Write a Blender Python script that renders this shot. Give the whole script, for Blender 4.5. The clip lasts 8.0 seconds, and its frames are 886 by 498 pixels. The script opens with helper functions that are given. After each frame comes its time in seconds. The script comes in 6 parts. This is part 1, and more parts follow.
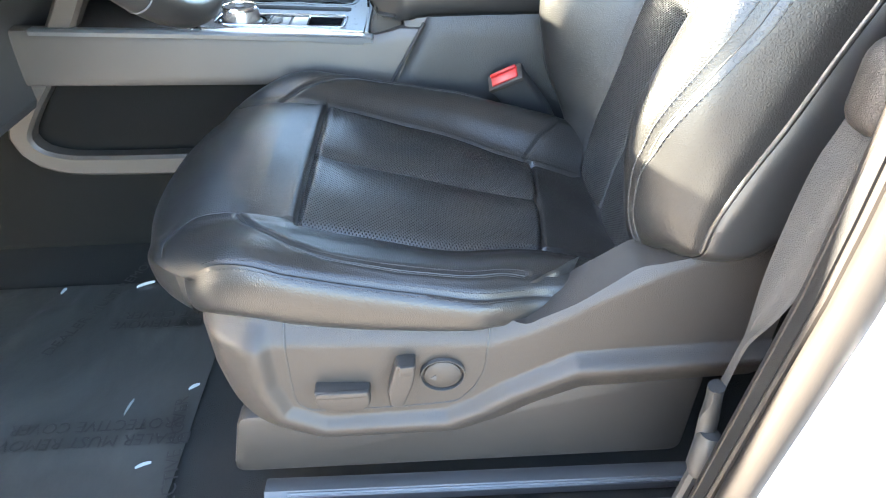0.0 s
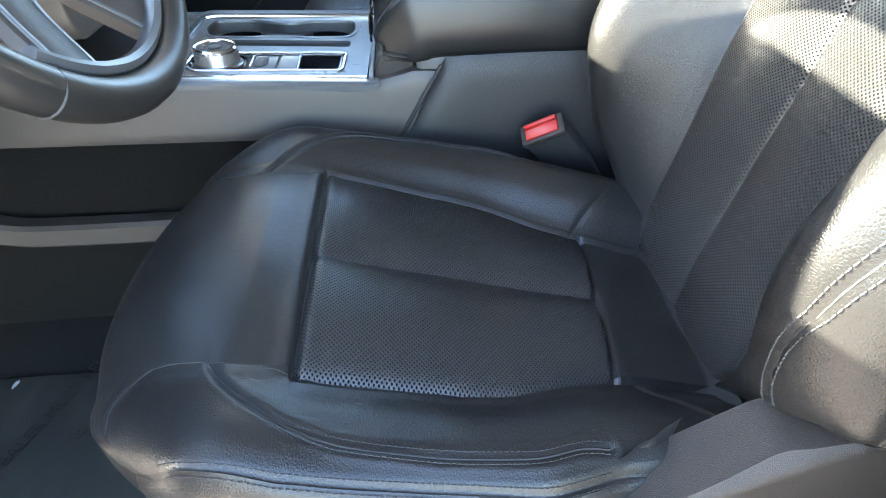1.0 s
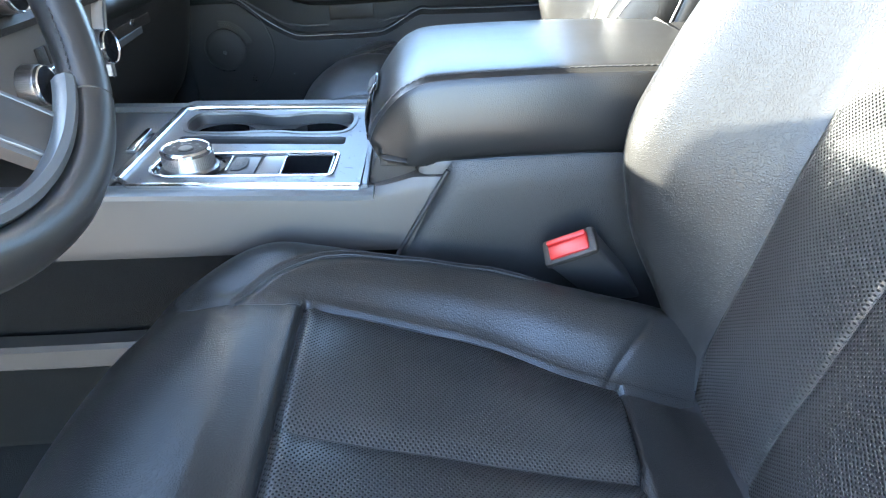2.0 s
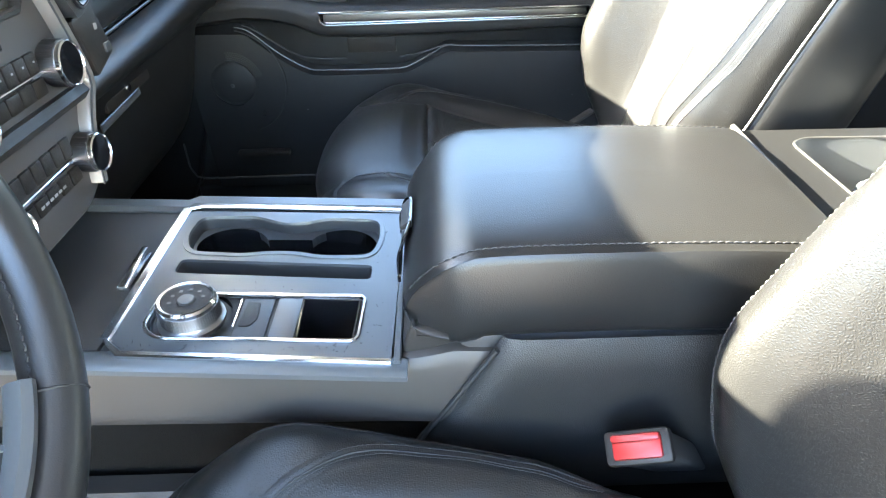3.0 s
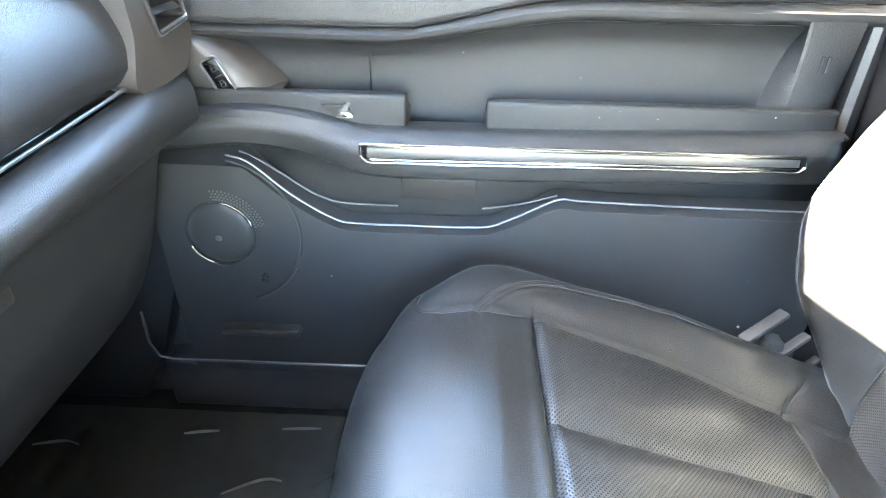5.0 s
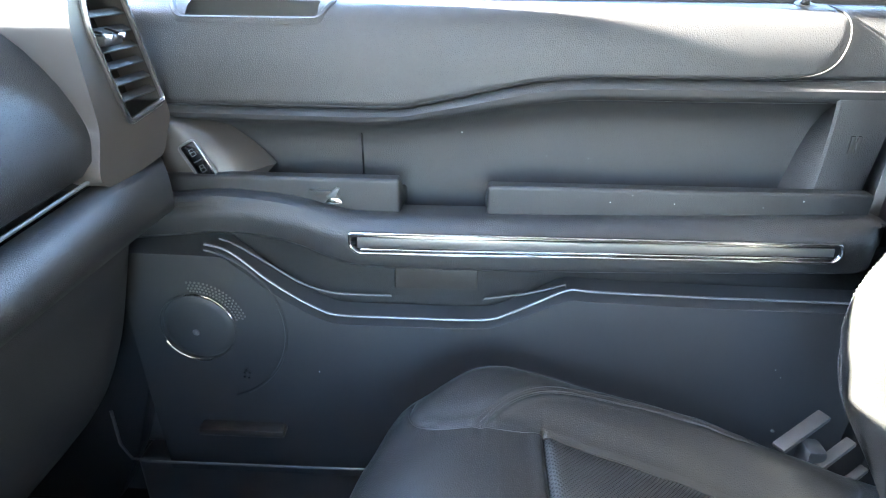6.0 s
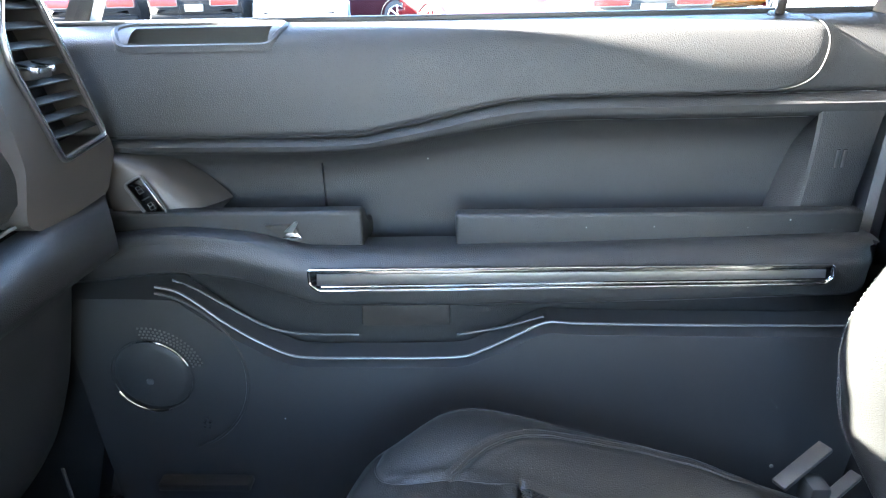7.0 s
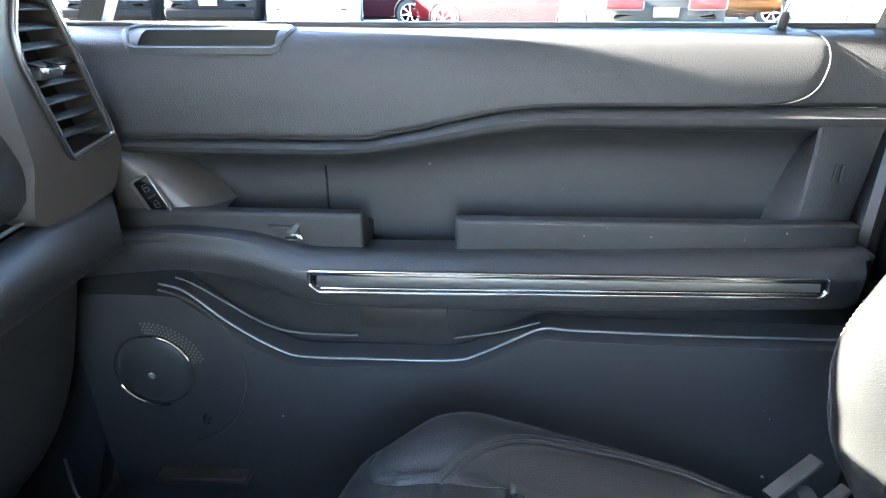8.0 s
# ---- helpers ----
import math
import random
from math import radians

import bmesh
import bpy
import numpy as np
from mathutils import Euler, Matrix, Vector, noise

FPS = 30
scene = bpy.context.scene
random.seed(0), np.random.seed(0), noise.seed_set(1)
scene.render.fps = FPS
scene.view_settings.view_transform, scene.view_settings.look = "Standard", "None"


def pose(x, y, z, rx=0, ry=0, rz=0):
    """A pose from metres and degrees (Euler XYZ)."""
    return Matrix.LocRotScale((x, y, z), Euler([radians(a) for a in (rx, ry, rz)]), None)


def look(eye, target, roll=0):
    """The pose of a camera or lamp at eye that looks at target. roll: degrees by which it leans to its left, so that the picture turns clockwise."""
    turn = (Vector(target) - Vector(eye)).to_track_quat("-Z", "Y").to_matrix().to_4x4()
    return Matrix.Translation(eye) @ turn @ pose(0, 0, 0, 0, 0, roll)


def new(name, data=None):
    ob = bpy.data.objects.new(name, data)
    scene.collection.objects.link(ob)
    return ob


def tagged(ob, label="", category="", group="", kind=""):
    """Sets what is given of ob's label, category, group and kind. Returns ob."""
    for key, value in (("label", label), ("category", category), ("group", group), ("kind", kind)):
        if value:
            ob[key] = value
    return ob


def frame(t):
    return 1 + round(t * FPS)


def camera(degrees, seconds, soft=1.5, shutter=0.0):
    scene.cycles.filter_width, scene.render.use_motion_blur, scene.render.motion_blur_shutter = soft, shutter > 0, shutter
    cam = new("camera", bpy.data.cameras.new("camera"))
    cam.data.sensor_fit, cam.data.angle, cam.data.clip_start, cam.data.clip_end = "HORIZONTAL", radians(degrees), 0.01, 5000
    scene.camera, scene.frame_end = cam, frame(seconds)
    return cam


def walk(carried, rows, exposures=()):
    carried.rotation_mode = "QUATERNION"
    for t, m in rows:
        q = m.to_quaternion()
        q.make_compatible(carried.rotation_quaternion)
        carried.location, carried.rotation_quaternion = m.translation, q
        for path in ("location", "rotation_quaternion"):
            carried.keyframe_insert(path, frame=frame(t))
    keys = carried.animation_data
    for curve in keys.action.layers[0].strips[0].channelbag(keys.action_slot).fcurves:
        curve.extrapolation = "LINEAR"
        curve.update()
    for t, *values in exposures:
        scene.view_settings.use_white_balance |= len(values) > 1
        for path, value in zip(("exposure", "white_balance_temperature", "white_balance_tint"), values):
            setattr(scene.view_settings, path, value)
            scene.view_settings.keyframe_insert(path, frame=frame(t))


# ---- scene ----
cam = camera(73.0, 8.0, soft=1.1)
PATH = [
    (0, (-0.001, 0.05, 1.437), (0.063, 1.657, 0.248), -1.2),
    (0.5, (0.001, 0.141, 1.432), (0.103, 1.739, 0.233), -1.6),
    (1, (-0.032, 0.278, 1.44), (0.05, 1.868, 0.229), -2.1),
    (1.2, (-0.038, 0.332, 1.446), (0.05, 1.944, 0.266), -1.0),
    (2.3, (0.0, 0.491, 1.425), (0.023, 2.231, 0.439), -3.2),
    (2.5, (-0.011, 0.538, 1.439), (-0.003, 2.296, 0.487), -2.0),
    (3, (-0.038, 0.654, 1.554), (-0.019, 2.299, 0.416), -1.3),
    (3.5, (-0.08, 0.773, 1.618), (-0.136, 2.389, 0.441), 0.8),
    (4, (-0.102, 0.906, 1.594), (-0.195, 2.515, 0.409), -2.4),
    (4.5, (-0.117, 1.107, 1.554), (-0.175, 2.738, 0.399), -1.0),
    (4.8, (-0.124, 1.208, 1.516), (-0.183, 2.857, 0.386), 1.0),
    (5, (-0.142, 1.26, 1.522), (-0.198, 2.992, 0.524), 1.2),
    (5.2, (-0.139, 1.29, 1.512), (-0.222, 3.069, 0.602), 0.4),
    (6.3, (-0.136, 1.382, 1.542), (-0.209, 3.193, 0.695), 0.8),
    (6.5, (-0.143, 1.4, 1.528), (-0.163, 3.213, 0.684), 0.6),
    (7, (-0.105, 1.403, 1.527), (-0.167, 3.245, 0.751), -1.2),
    (7.5, (-0.103, 1.411, 1.529), (-0.117, 3.257, 0.76), 0.1),
    (8, (-0.095, 1.397, 1.537), (-0.18, 3.237, 0.758), 0.0),
]
EXPOSURES = [(0, 6.16, 6550, 10), (0.5, 5.92, 6500, 10), (1.2, 5.66, 6260, 10), (2.4, 6.38, 5900, 10), (3.0, 6.32, 6400, 10), (3.5, 6.42, 6600, 10), (4.0, 6.61, 6620, 10), (4.5, 7.45, 6430, 10), (4.9, 8.42, 6460, 10), (5.2, 8.42, 6380, 10), (6.3, 7.35, 5820, 10), (7.0, 7.22, 5800, 10), (8, 6.96, 5830, 10)]
walk(cam, [(t, look(eye, target, roll)) for t, eye, target, roll in PATH], EXPOSURES)

# ---- light ----
SUN_AZ, SUN_EL = -2.0, 23.0
world = bpy.data.worlds.new("sky")
scene.world = world
world.use_nodes = True
wn = world.node_tree.nodes
sky = wn.new("ShaderNodeTexSky")
sky.sky_type = "NISHITA"
sky.sun_disc = False
sky.sun_elevation = radians(SUN_EL)
sky.sun_rotation = radians(270 - SUN_AZ)
wn["Background"].inputs["Strength"].default_value = 0.078
world.node_tree.links.new(sky.outputs[0], wn["Background"].inputs["Color"])
sun = new("sun", bpy.data.lights.new("sun", "SUN"))
sun.data.energy, sun.data.angle, sun.data.color = 4.3, radians(0.5), (1.0, 0.89, 0.72)
go = Vector((math.cos(radians(SUN_EL)) * math.cos(radians(SUN_AZ)), math.cos(radians(SUN_EL)) * math.sin(radians(SUN_AZ)), -math.sin(radians(SUN_EL))))
sun.matrix_world = look((-6, -4, 4), Vector((-6, -4, 4)) + go)


# ---- materials ----
def material(name, color, rough=0.5, metal=0.0, grain=0.0, scale=600.0, kind="noise", vary=0.25, coat=0.0, spec=0.5, depth=0.0006, stain=6.0):
    """A procedural surface: fine relief (noise or cells) at scale per metre, and broad changes of colour and gloss."""
    m = bpy.data.materials.new(name)
    m.use_nodes = True
    n, l = m.node_tree.nodes, m.node_tree.links
    b = n["Principled BSDF"]
    b.inputs["Metallic"].default_value = metal
    b.inputs["Coat Weight"].default_value = coat
    b.inputs["Specular IOR Level"].default_value = spec
    co = n.new("ShaderNodeTexCoord")
    big = n.new("ShaderNodeTexNoise")
    big.inputs["Scale"].default_value = stain
    big.inputs["Detail"].default_value = 5
    l.new(co.outputs["Object"], big.inputs["Vector"])
    ramp = n.new("ShaderNodeMix")
    ramp.data_type = "RGBA"
    ramp.inputs["A"].default_value = (*[c * (1 - vary) for c in color], 1)
    ramp.inputs["B"].default_value = (*[c * (1 + vary) for c in color], 1)
    l.new(big.outputs["Fac"], ramp.inputs["Factor"])
    l.new(ramp.outputs["Result"], b.inputs["Base Color"])
    r = n.new("ShaderNodeMapRange")
    r.inputs["To Min"].default_value, r.inputs["To Max"].default_value = max(0.02, rough * (1 - vary * 0.5)), min(1, rough * (1 + vary * 0.5))
    l.new(big.outputs["Fac"], r.inputs["Value"])
    l.new(r.outputs["Result"], b.inputs["Roughness"])
    if grain:
        if kind == "cells":
            fine = n.new("ShaderNodeTexVoronoi")
            fine.feature = "DISTANCE_TO_EDGE"
            soft = n.new("ShaderNodeMapRange")
            soft.interpolation_type = "SMOOTHSTEP"
            soft.inputs["From Max"].default_value = 0.40
            l.new(fine.outputs["Distance"], soft.inputs["Value"])
            out = soft.outputs["Result"]
        else:
            fine = n.new("ShaderNodeTexNoise")
            fine.inputs["Detail"].default_value = 3
            out = fine.outputs["Fac"]
        fine.inputs["Scale"].default_value = scale
        if kind == "cells":
            warp, push, shift = n.new("ShaderNodeTexNoise"), n.new("ShaderNodeVectorMath"), n.new("ShaderNodeVectorMath")
            warp.inputs["Scale"].default_value, warp.inputs["Detail"].default_value = scale * 0.45, 1
            push.operation, shift.operation = "SCALE", "ADD"
            push.inputs["Scale"].default_value = 1.1 / scale
            l.new(co.outputs["Object"], warp.inputs["Vector"])
            l.new(warp.outputs["Color"], push.inputs[0])
            l.new(co.outputs["Object"], shift.inputs[0])
            l.new(push.outputs["Vector"], shift.inputs[1])
            l.new(shift.outputs["Vector"], fine.inputs["Vector"])
        else:
            l.new(co.outputs["Object"], fine.inputs["Vector"])
        bump = n.new("ShaderNodeBump")
        bump.inputs["Strength"].default_value = grain
        bump.inputs["Distance"].default_value = depth
        l.new(out, bump.inputs["Height"])
        l.new(bump.outputs["Normal"], b.inputs["Normal"])
    return m


def perforated(name, color, rough, pitch=0.0042):
    """Leather with staggered rows of small punched holes, laid out by the UV map in metres."""
    m = material(name, color, rough, 0, 0.2, 900, "cells", 0.2, depth=0.0001)
    n, l = m.node_tree.nodes, m.node_tree.links
    b = n["Principled BSDF"]
    uv = n.new("ShaderNodeUVMap")
    dist = []
    for shift in ((0, 0), (0.5, 0.5)):
        mp = n.new("ShaderNodeMapping")
        mp.inputs["Scale"].default_value = (1 / pitch, 1 / pitch / 1.15, 1)
        mp.inputs["Location"].default_value = (*shift, 0)
        fr = n.new("ShaderNodeVectorMath")
        fr.operation = "FRACTION"
        su = n.new("ShaderNodeVectorMath")
        su.operation = "SUBTRACT"
        su.inputs[1].default_value = (0.5, 0.5, 0)
        ln = n.new("ShaderNodeVectorMath")
        ln.operation = "LENGTH"
        l.new(uv.outputs["UV"], mp.inputs["Vector"])
        l.new(mp.outputs["Vector"], fr.inputs[0])
        l.new(fr.outputs["Vector"], su.inputs[0])
        l.new(su.outputs["Vector"], ln.inputs[0])
        dist.append(ln.outputs["Value"])
    mn = n.new("ShaderNodeMath")
    mn.operation = "MINIMUM"
    l.new(dist[0], mn.inputs[0])
    l.new(dist[1], mn.inputs[1])
    hole = n.new("ShaderNodeMapRange")
    hole.inputs["From Min"].default_value, hole.inputs["From Max"].default_value = 0.13, 0.26
    l.new(mn.outputs["Value"], hole.inputs["Value"])
    mix = n.new("ShaderNodeMix")
    mix.data_type = "RGBA"
    mix.inputs["A"].default_value = (0.005, 0.005, 0.005, 1)
    old = b.inputs["Base Color"].links[0].from_socket
    l.new(old, mix.inputs["B"])
    l.new(hole.outputs["Result"], mix.inputs["Factor"])
    l.new(mix.outputs["Result"], b.inputs["Base Color"])
    gloss = n.new("ShaderNodeMapRange")
    gloss.inputs["To Max"].default_value = 0.75
    l.new(hole.outputs["Result"], gloss.inputs["Value"])
    l.new(gloss.outputs["Result"], b.inputs["Specular IOR Level"])
    bump = n.new("ShaderNodeBump")
    bump.inputs["Strength"].default_value, bump.inputs["Distance"].default_value = 0.8, 0.0007
    l.new(hole.outputs["Result"], bump.inputs["Height"])
    l.new(b.inputs["Normal"].links[0].from_socket, bump.inputs["Normal"])
    l.new(bump.outputs["Normal"], b.inputs["Normal"])
    return m


def brushed(name, color, rough, stretch=(8, 900, 900)):
    m = material(name, color, rough, 1.0, 0, vary=0.1)
    n, l = m.node_tree.nodes, m.node_tree.links
    co, mp, no, bump = n.new("ShaderNodeTexCoord"), n.new("ShaderNodeMapping"), n.new("ShaderNodeTexNoise"), n.new("ShaderNodeBump")
    mp.inputs["Scale"].default_value = stretch
    l.new(co.outputs["Object"], mp.inputs["Vector"])
    l.new(mp.outputs["Vector"], no.inputs["Vector"])
    bump.inputs["Strength"].default_value, bump.inputs["Distance"].default_value = 0.3, 0.0003
    l.new(no.outputs["Fac"], bump.inputs["Height"])
    l.new(bump.outputs["Normal"], n["Principled BSDF"].inputs["Normal"])
    return m


def glowing(name, color, strength):
    m = material(name, (0.012, 0.012, 0.014), 0.2)
    b = m.node_tree.nodes["Principled BSDF"]
    b.inputs["Emission Color"].default_value = (*color, 1)
    b.inputs["Emission Strength"].default_value = strength
    return m


def tinted_glass(name, color):
    """Thin laminated glass: clear and slightly tinted, with a glossy surface."""
    m = bpy.data.materials.new(name)
    m.use_nodes = True
    n, l = m.node_tree.nodes, m.node_tree.links
    n.remove(n["Principled BSDF"])
    clear, gloss, mix, fr = n.new("ShaderNodeBsdfTransparent"), n.new("ShaderNodeBsdfGlossy"), n.new("ShaderNodeMixShader"), n.new("ShaderNodeFresnel")
    clear.inputs["Color"].default_value = (*color, 1)
    gloss.inputs["Roughness"].default_value = 0.02
    fr.inputs["IOR"].default_value = 1.45
    l.new(fr.outputs[0], mix.inputs[0])
    l.new(clear.outputs[0], mix.inputs[1])
    l.new(gloss.outputs[0], mix.inputs[2])
    l.new(mix.outputs[0], n["Material Output"].inputs["Surface"])
    return m


WINDSCREEN = tinted_glass("tinted_windscreen_glass", (0.66, 0.70, 0.69))
LEATHER = material("black_leather", (0.0125, 0.0122, 0.0118), 0.30, 0, 0.8, 400, "cells", 0.3, depth=0.00018, spec=0.38)
LEATHER_PLAIN = material("smooth_black_leather", (0.014, 0.014, 0.0140), 0.36, 0, 0.4, 800, "cells", 0.25, depth=0.00008, spec=0.65)
LEATHER_SOFT = material("padded_black_vinyl", (0.0130, 0.0130, 0.0132), 0.43, 0, 0.9, 480, "cells", 0.2, depth=0.00024, spec=0.45)
ARM = material("polished_black_armrest_vinyl", (0.0125, 0.0123, 0.0120), 0.31, 0, 0.6, 420, "cells", 0.25, depth=0.00012, spec=0.42)
PERF = perforated("perforated_black_leather", (0.0160, 0.0157, 0.0152), 0.34, 0.0043)
THREAD = material("grey_thread", (0.030, 0.030, 0.031), 0.7, 0, 0.3, 3000)
THREAD_DARK = material("dark_thread", (0.020, 0.020, 0.021), 0.7, 0, 0.3, 3000)
PLASTIC = material("charcoal_grained_plastic", (0.0205, 0.0178, 0.0158), 0.44, 0, 0.8, 700, "cells", 0.2, depth=0.00022, spec=0.3)
PLASTIC_DARK = material("black_grained_plastic", (0.032, 0.032, 0.033), 0.46, 0, 0.5, 800, "cells", 0.25, depth=0.00010)
DOOR_PAD = material("padded_black_door_top_vinyl", (0.0200, 0.0202, 0.0208), 0.50, 0, 0.9, 440, "cells", 0.15, depth=0.00024, spec=0.40)
DOOR_LOWER = material("black_lower_door_plastic", (0.0195, 0.0197, 0.0202), 0.50, 0, 0.6, 700, "cells", 0.25, depth=0.00014, spec=0.35)
DOOR_PLASTIC = material("black_moulded_door_plastic", (0.0135, 0.0137, 0.0140), 0.50, 0, 0.8, 620, "cells", 0.3, depth=0.00022, spec=0.35)
TAUPE = material("warm_grey_plastic", (0.038, 0.0328, 0.0290), 0.44, 0, 0.3, 1200, "cells", 0.12, depth=0.0002)
SATIN = material("satin_grey_plastic", (0.066, 0.070, 0.073), 0.30, 0, 0.25, 1500, "noise", 0.15, depth=0.0002)
GLOSS = material("gloss_black", (0.008, 0.008, 0.009), 0.12, 0, 0, vary=0.3, coat=0.5)
MATTE = material("matte_charcoal_trim", (0.0065, 0.0065, 0.0067), 0.55, 0, 0.5, 700, "cells", 0.2, depth=0.0002, spec=0.3)
RUBBER = material("black_rubber", (0.012, 0.012, 0.012), 0.6, 0, 0.3, 800)
CHROME = material("satin_chrome", (0.72, 0.73, 0.75), 0.16, 1.0, 0, vary=0.2)
DARKCHROME = brushed("dark_brushed_metal", (0.28, 0.28, 0.29), 0.28)
CARPET = material("black_carpet", (0.014, 0.0145, 0.0135), 0.95, 0, 1.0, 700, "noise", 0.4, depth=0.004, spec=0.2)
STACK = material("charcoal_satin_panel", (0.072, 0.066, 0.062), 0.38, 0, 0.3, 900, "noise", 0.15, depth=0.0001)
BRACKET = material("satin_warm_grey_trim", (0.25, 0.23, 0.21), 0.34, 0.3, 0.2, 1200, "noise", 0.12, depth=0.0001)
# blacker than CARPET: the shade beside the console is put into this colour
TUNNEL = material("shade_darkened_black_carpet", (0.0050, 0.0050, 0.0046), 0.95, 0, 1.0, 800, "noise", 0.4, depth=0.002, spec=0.15)
PALE = material("pale_print", (0.35, 0.35, 0.36), 0.5)
SPECK = material("dark_scuffs", (0.012, 0.012, 0.013), 0.6)
STRIP = material("satin_grey_metal", (0.13, 0.125, 0.12), 0.38, 0.75, 0.2, 900, vary=0.12)
WEBBING = material("grey_seat_belt_webbing", (0.018, 0.0175, 0.017), 0.6, 0, 0.7, 600, "cells", 0.15, depth=0.0004)
RED = material("red_release_button", (0.30, 0.012, 0.010), 0.35, vary=0.08)
WHITE = material("white_body_paint", (0.82, 0.82, 0.82), 0.25, 0, 0.05, 300, coat=0.6, vary=0.03)
HEADLINER = material("light_grey_headliner", (0.45, 0.44, 0.42), 0.9, 0, 0.6, 900, vary=0.08)
SEAL = material("taupe_rubber_seal", (0.0115, 0.0100, 0.0090), 0.48, 0, 0.2, 900, vary=0.15, spec=0.3)
STEEL = material("grey_seat_track_steel", (0.35, 0.35, 0.36), 0.4, 0.9, 0.2, 200)


# ---- mesh helpers ----
BASE = {}


def thing(name, at, label, category, group="", kind=""):
    ob = new(name)
    ob.location = at
    ob.empty_display_size = 0.05
    BASE[ob] = Vector(at)
    return tagged(ob, label, category, group, kind)


def part(name, shape, mat, parent=None, label="", smooth=True, uv=None):
    """Links verts and faces, given in world metres, as one mesh under its thing or part."""
    verts, faces = shape
    origin = BASE.get(parent, Vector((0, 0, 0)))
    me = bpy.data.meshes.new(name)
    me.from_pydata([(v[0] - origin[0], v[1] - origin[1], v[2] - origin[2]) for v in verts], [], faces)
    me.materials.append(mat)
    me.validate()
    bm = bmesh.new()
    bm.from_mesh(me)
    if uv is None:
        bmesh.ops.recalc_face_normals(bm, faces=bm.faces)
    bm.to_mesh(me)
    bm.free()
    if uv is not None:
        layer = me.uv_layers.new(name="UVMap")
        for lp in me.loops:
            layer.data[lp.index].uv = uv[lp.vertex_index]
    if smooth:
        me.shade_smooth()
        me.set_sharp_from_angle(angle=radians(38))
    ob = new(name, me)
    BASE[ob] = origin
    if parent is not None:
        ob.parent = parent
    if label:
        tagged(ob, label)
    return ob


def threads_of(name, shape, mat, parent, label=""):
    """Stitching: too fine to pick apart."""
    return tagged(part(name, shape, mat, parent, label), kind="stuff")


def merge(*shapes):
    verts, faces = [], []
    for v, f in shapes:
        k = len(verts)
        verts += list(v)
        faces += [tuple(i + k for i in q) for q in f]
    return verts, faces


def of_bm(bm):
    bm.verts.ensure_lookup_table()
    out = [tuple(v.co) for v in bm.verts], [tuple(v.index for v in f.verts) for f in bm.faces]
    bm.free()
    return out


def moved(shape, m):
    return [tuple(m @ Vector(v)) for v in shape[0]], shape[1]


def rbox(lo, hi, r=0.003, seg=2):
    """A box between two corners with rounded edges."""
    bm = bmesh.new()
    bmesh.ops.create_cube(bm, size=1)
    lo, hi = Vector(lo), Vector(hi)
    for v in bm.verts:
        v.co = Vector([(lo[i] + hi[i]) / 2 + v.co[i] * (hi[i] - lo[i]) for i in range(3)])
    if r:
        bmesh.ops.bevel(bm, geom=bm.edges[:], offset=min(r, 0.45 * min(hi - lo)), segments=seg, profile=0.5, affect="EDGES")
    bm.verts.index_update()
    return of_bm(bm)


def prism(poly, axis, a0, a1, r=0.002, seg=2):
    """A polygon (u, v) pushed along an axis from a0 to a1, with rounded rims. Axis y: (x, z); z: (x, y); x: (y, z)."""
    put = {"y": lambda u, v, a: (u, a, v), "z": lambda u, v, a: (u, v, a), "x": lambda u, v, a: (a, u, v)}[axis]
    bm = bmesh.new()
    lower = [bm.verts.new(put(u, v, a0)) for u, v in poly]
    upper = [bm.verts.new(put(u, v, a1)) for u, v in poly]
    n = len(poly)
    caps = [bm.faces.new(lower), bm.faces.new(upper)]
    for i in range(n):
        bm.faces.new((lower[i], lower[(i + 1) % n], upper[(i + 1) % n], upper[i]))
    bmesh.ops.recalc_face_normals(bm, faces=bm.faces)
    if r:
        rim = list({e for f in caps for e in f.edges})
        bmesh.ops.bevel(bm, geom=rim, offset=r, segments=seg, profile=0.5, affect="EDGES", clamp_overlap=True)
    bm.verts.index_update()
    return of_bm(bm)


def smooth_line(pts, n):
    """n points on a Catmull-Rom curve through pts (any dimension), even in length."""
    p = np.array(pts, float)
    p = np.vstack([2 * p[0] - p[1], p, 2 * p[-1] - p[-2]])
    out = []
    for i in range(1, len(p) - 2):
        for t in np.linspace(0, 1, 24, endpoint=False):
            a, b, c, d = p[i - 1], p[i], p[i + 1], p[i + 2]
            out.append(0.5 * (2 * b + (c - a) * t + (2 * a - 5 * b + 4 * c - d) * t * t + (3 * b - a - 3 * c + d) * t**3))
    out = np.array(out + [p[-2]])
    s = np.r_[0, np.cumsum(np.linalg.norm(np.diff(out, axis=0), axis=1))]
    want = np.linspace(0, s[-1], n)
    return np.stack([np.interp(want, s, out[:, k]) for k in range(out.shape[1])], 1)


def rounded(poly, r, n=5):
    """A closed 2D polygon with its corners rounded."""
    out, p = [], [Vector(q) for q in poly]
    for i in range(len(p)):
        a, b, c = p[i - 1], p[i], p[(i + 1) % len(p)]
        k = min(r, 0.45 * (a - b).length, 0.45 * (c - b).length)
        s, e = b + (a - b).normalized() * k, b + (c - b).normalized() * k
        for t in np.linspace(0, 1, n):
            out.append(tuple((1 - t) ** 2 * s + 2 * t * (1 - t) * b + t * t * e))
    return out


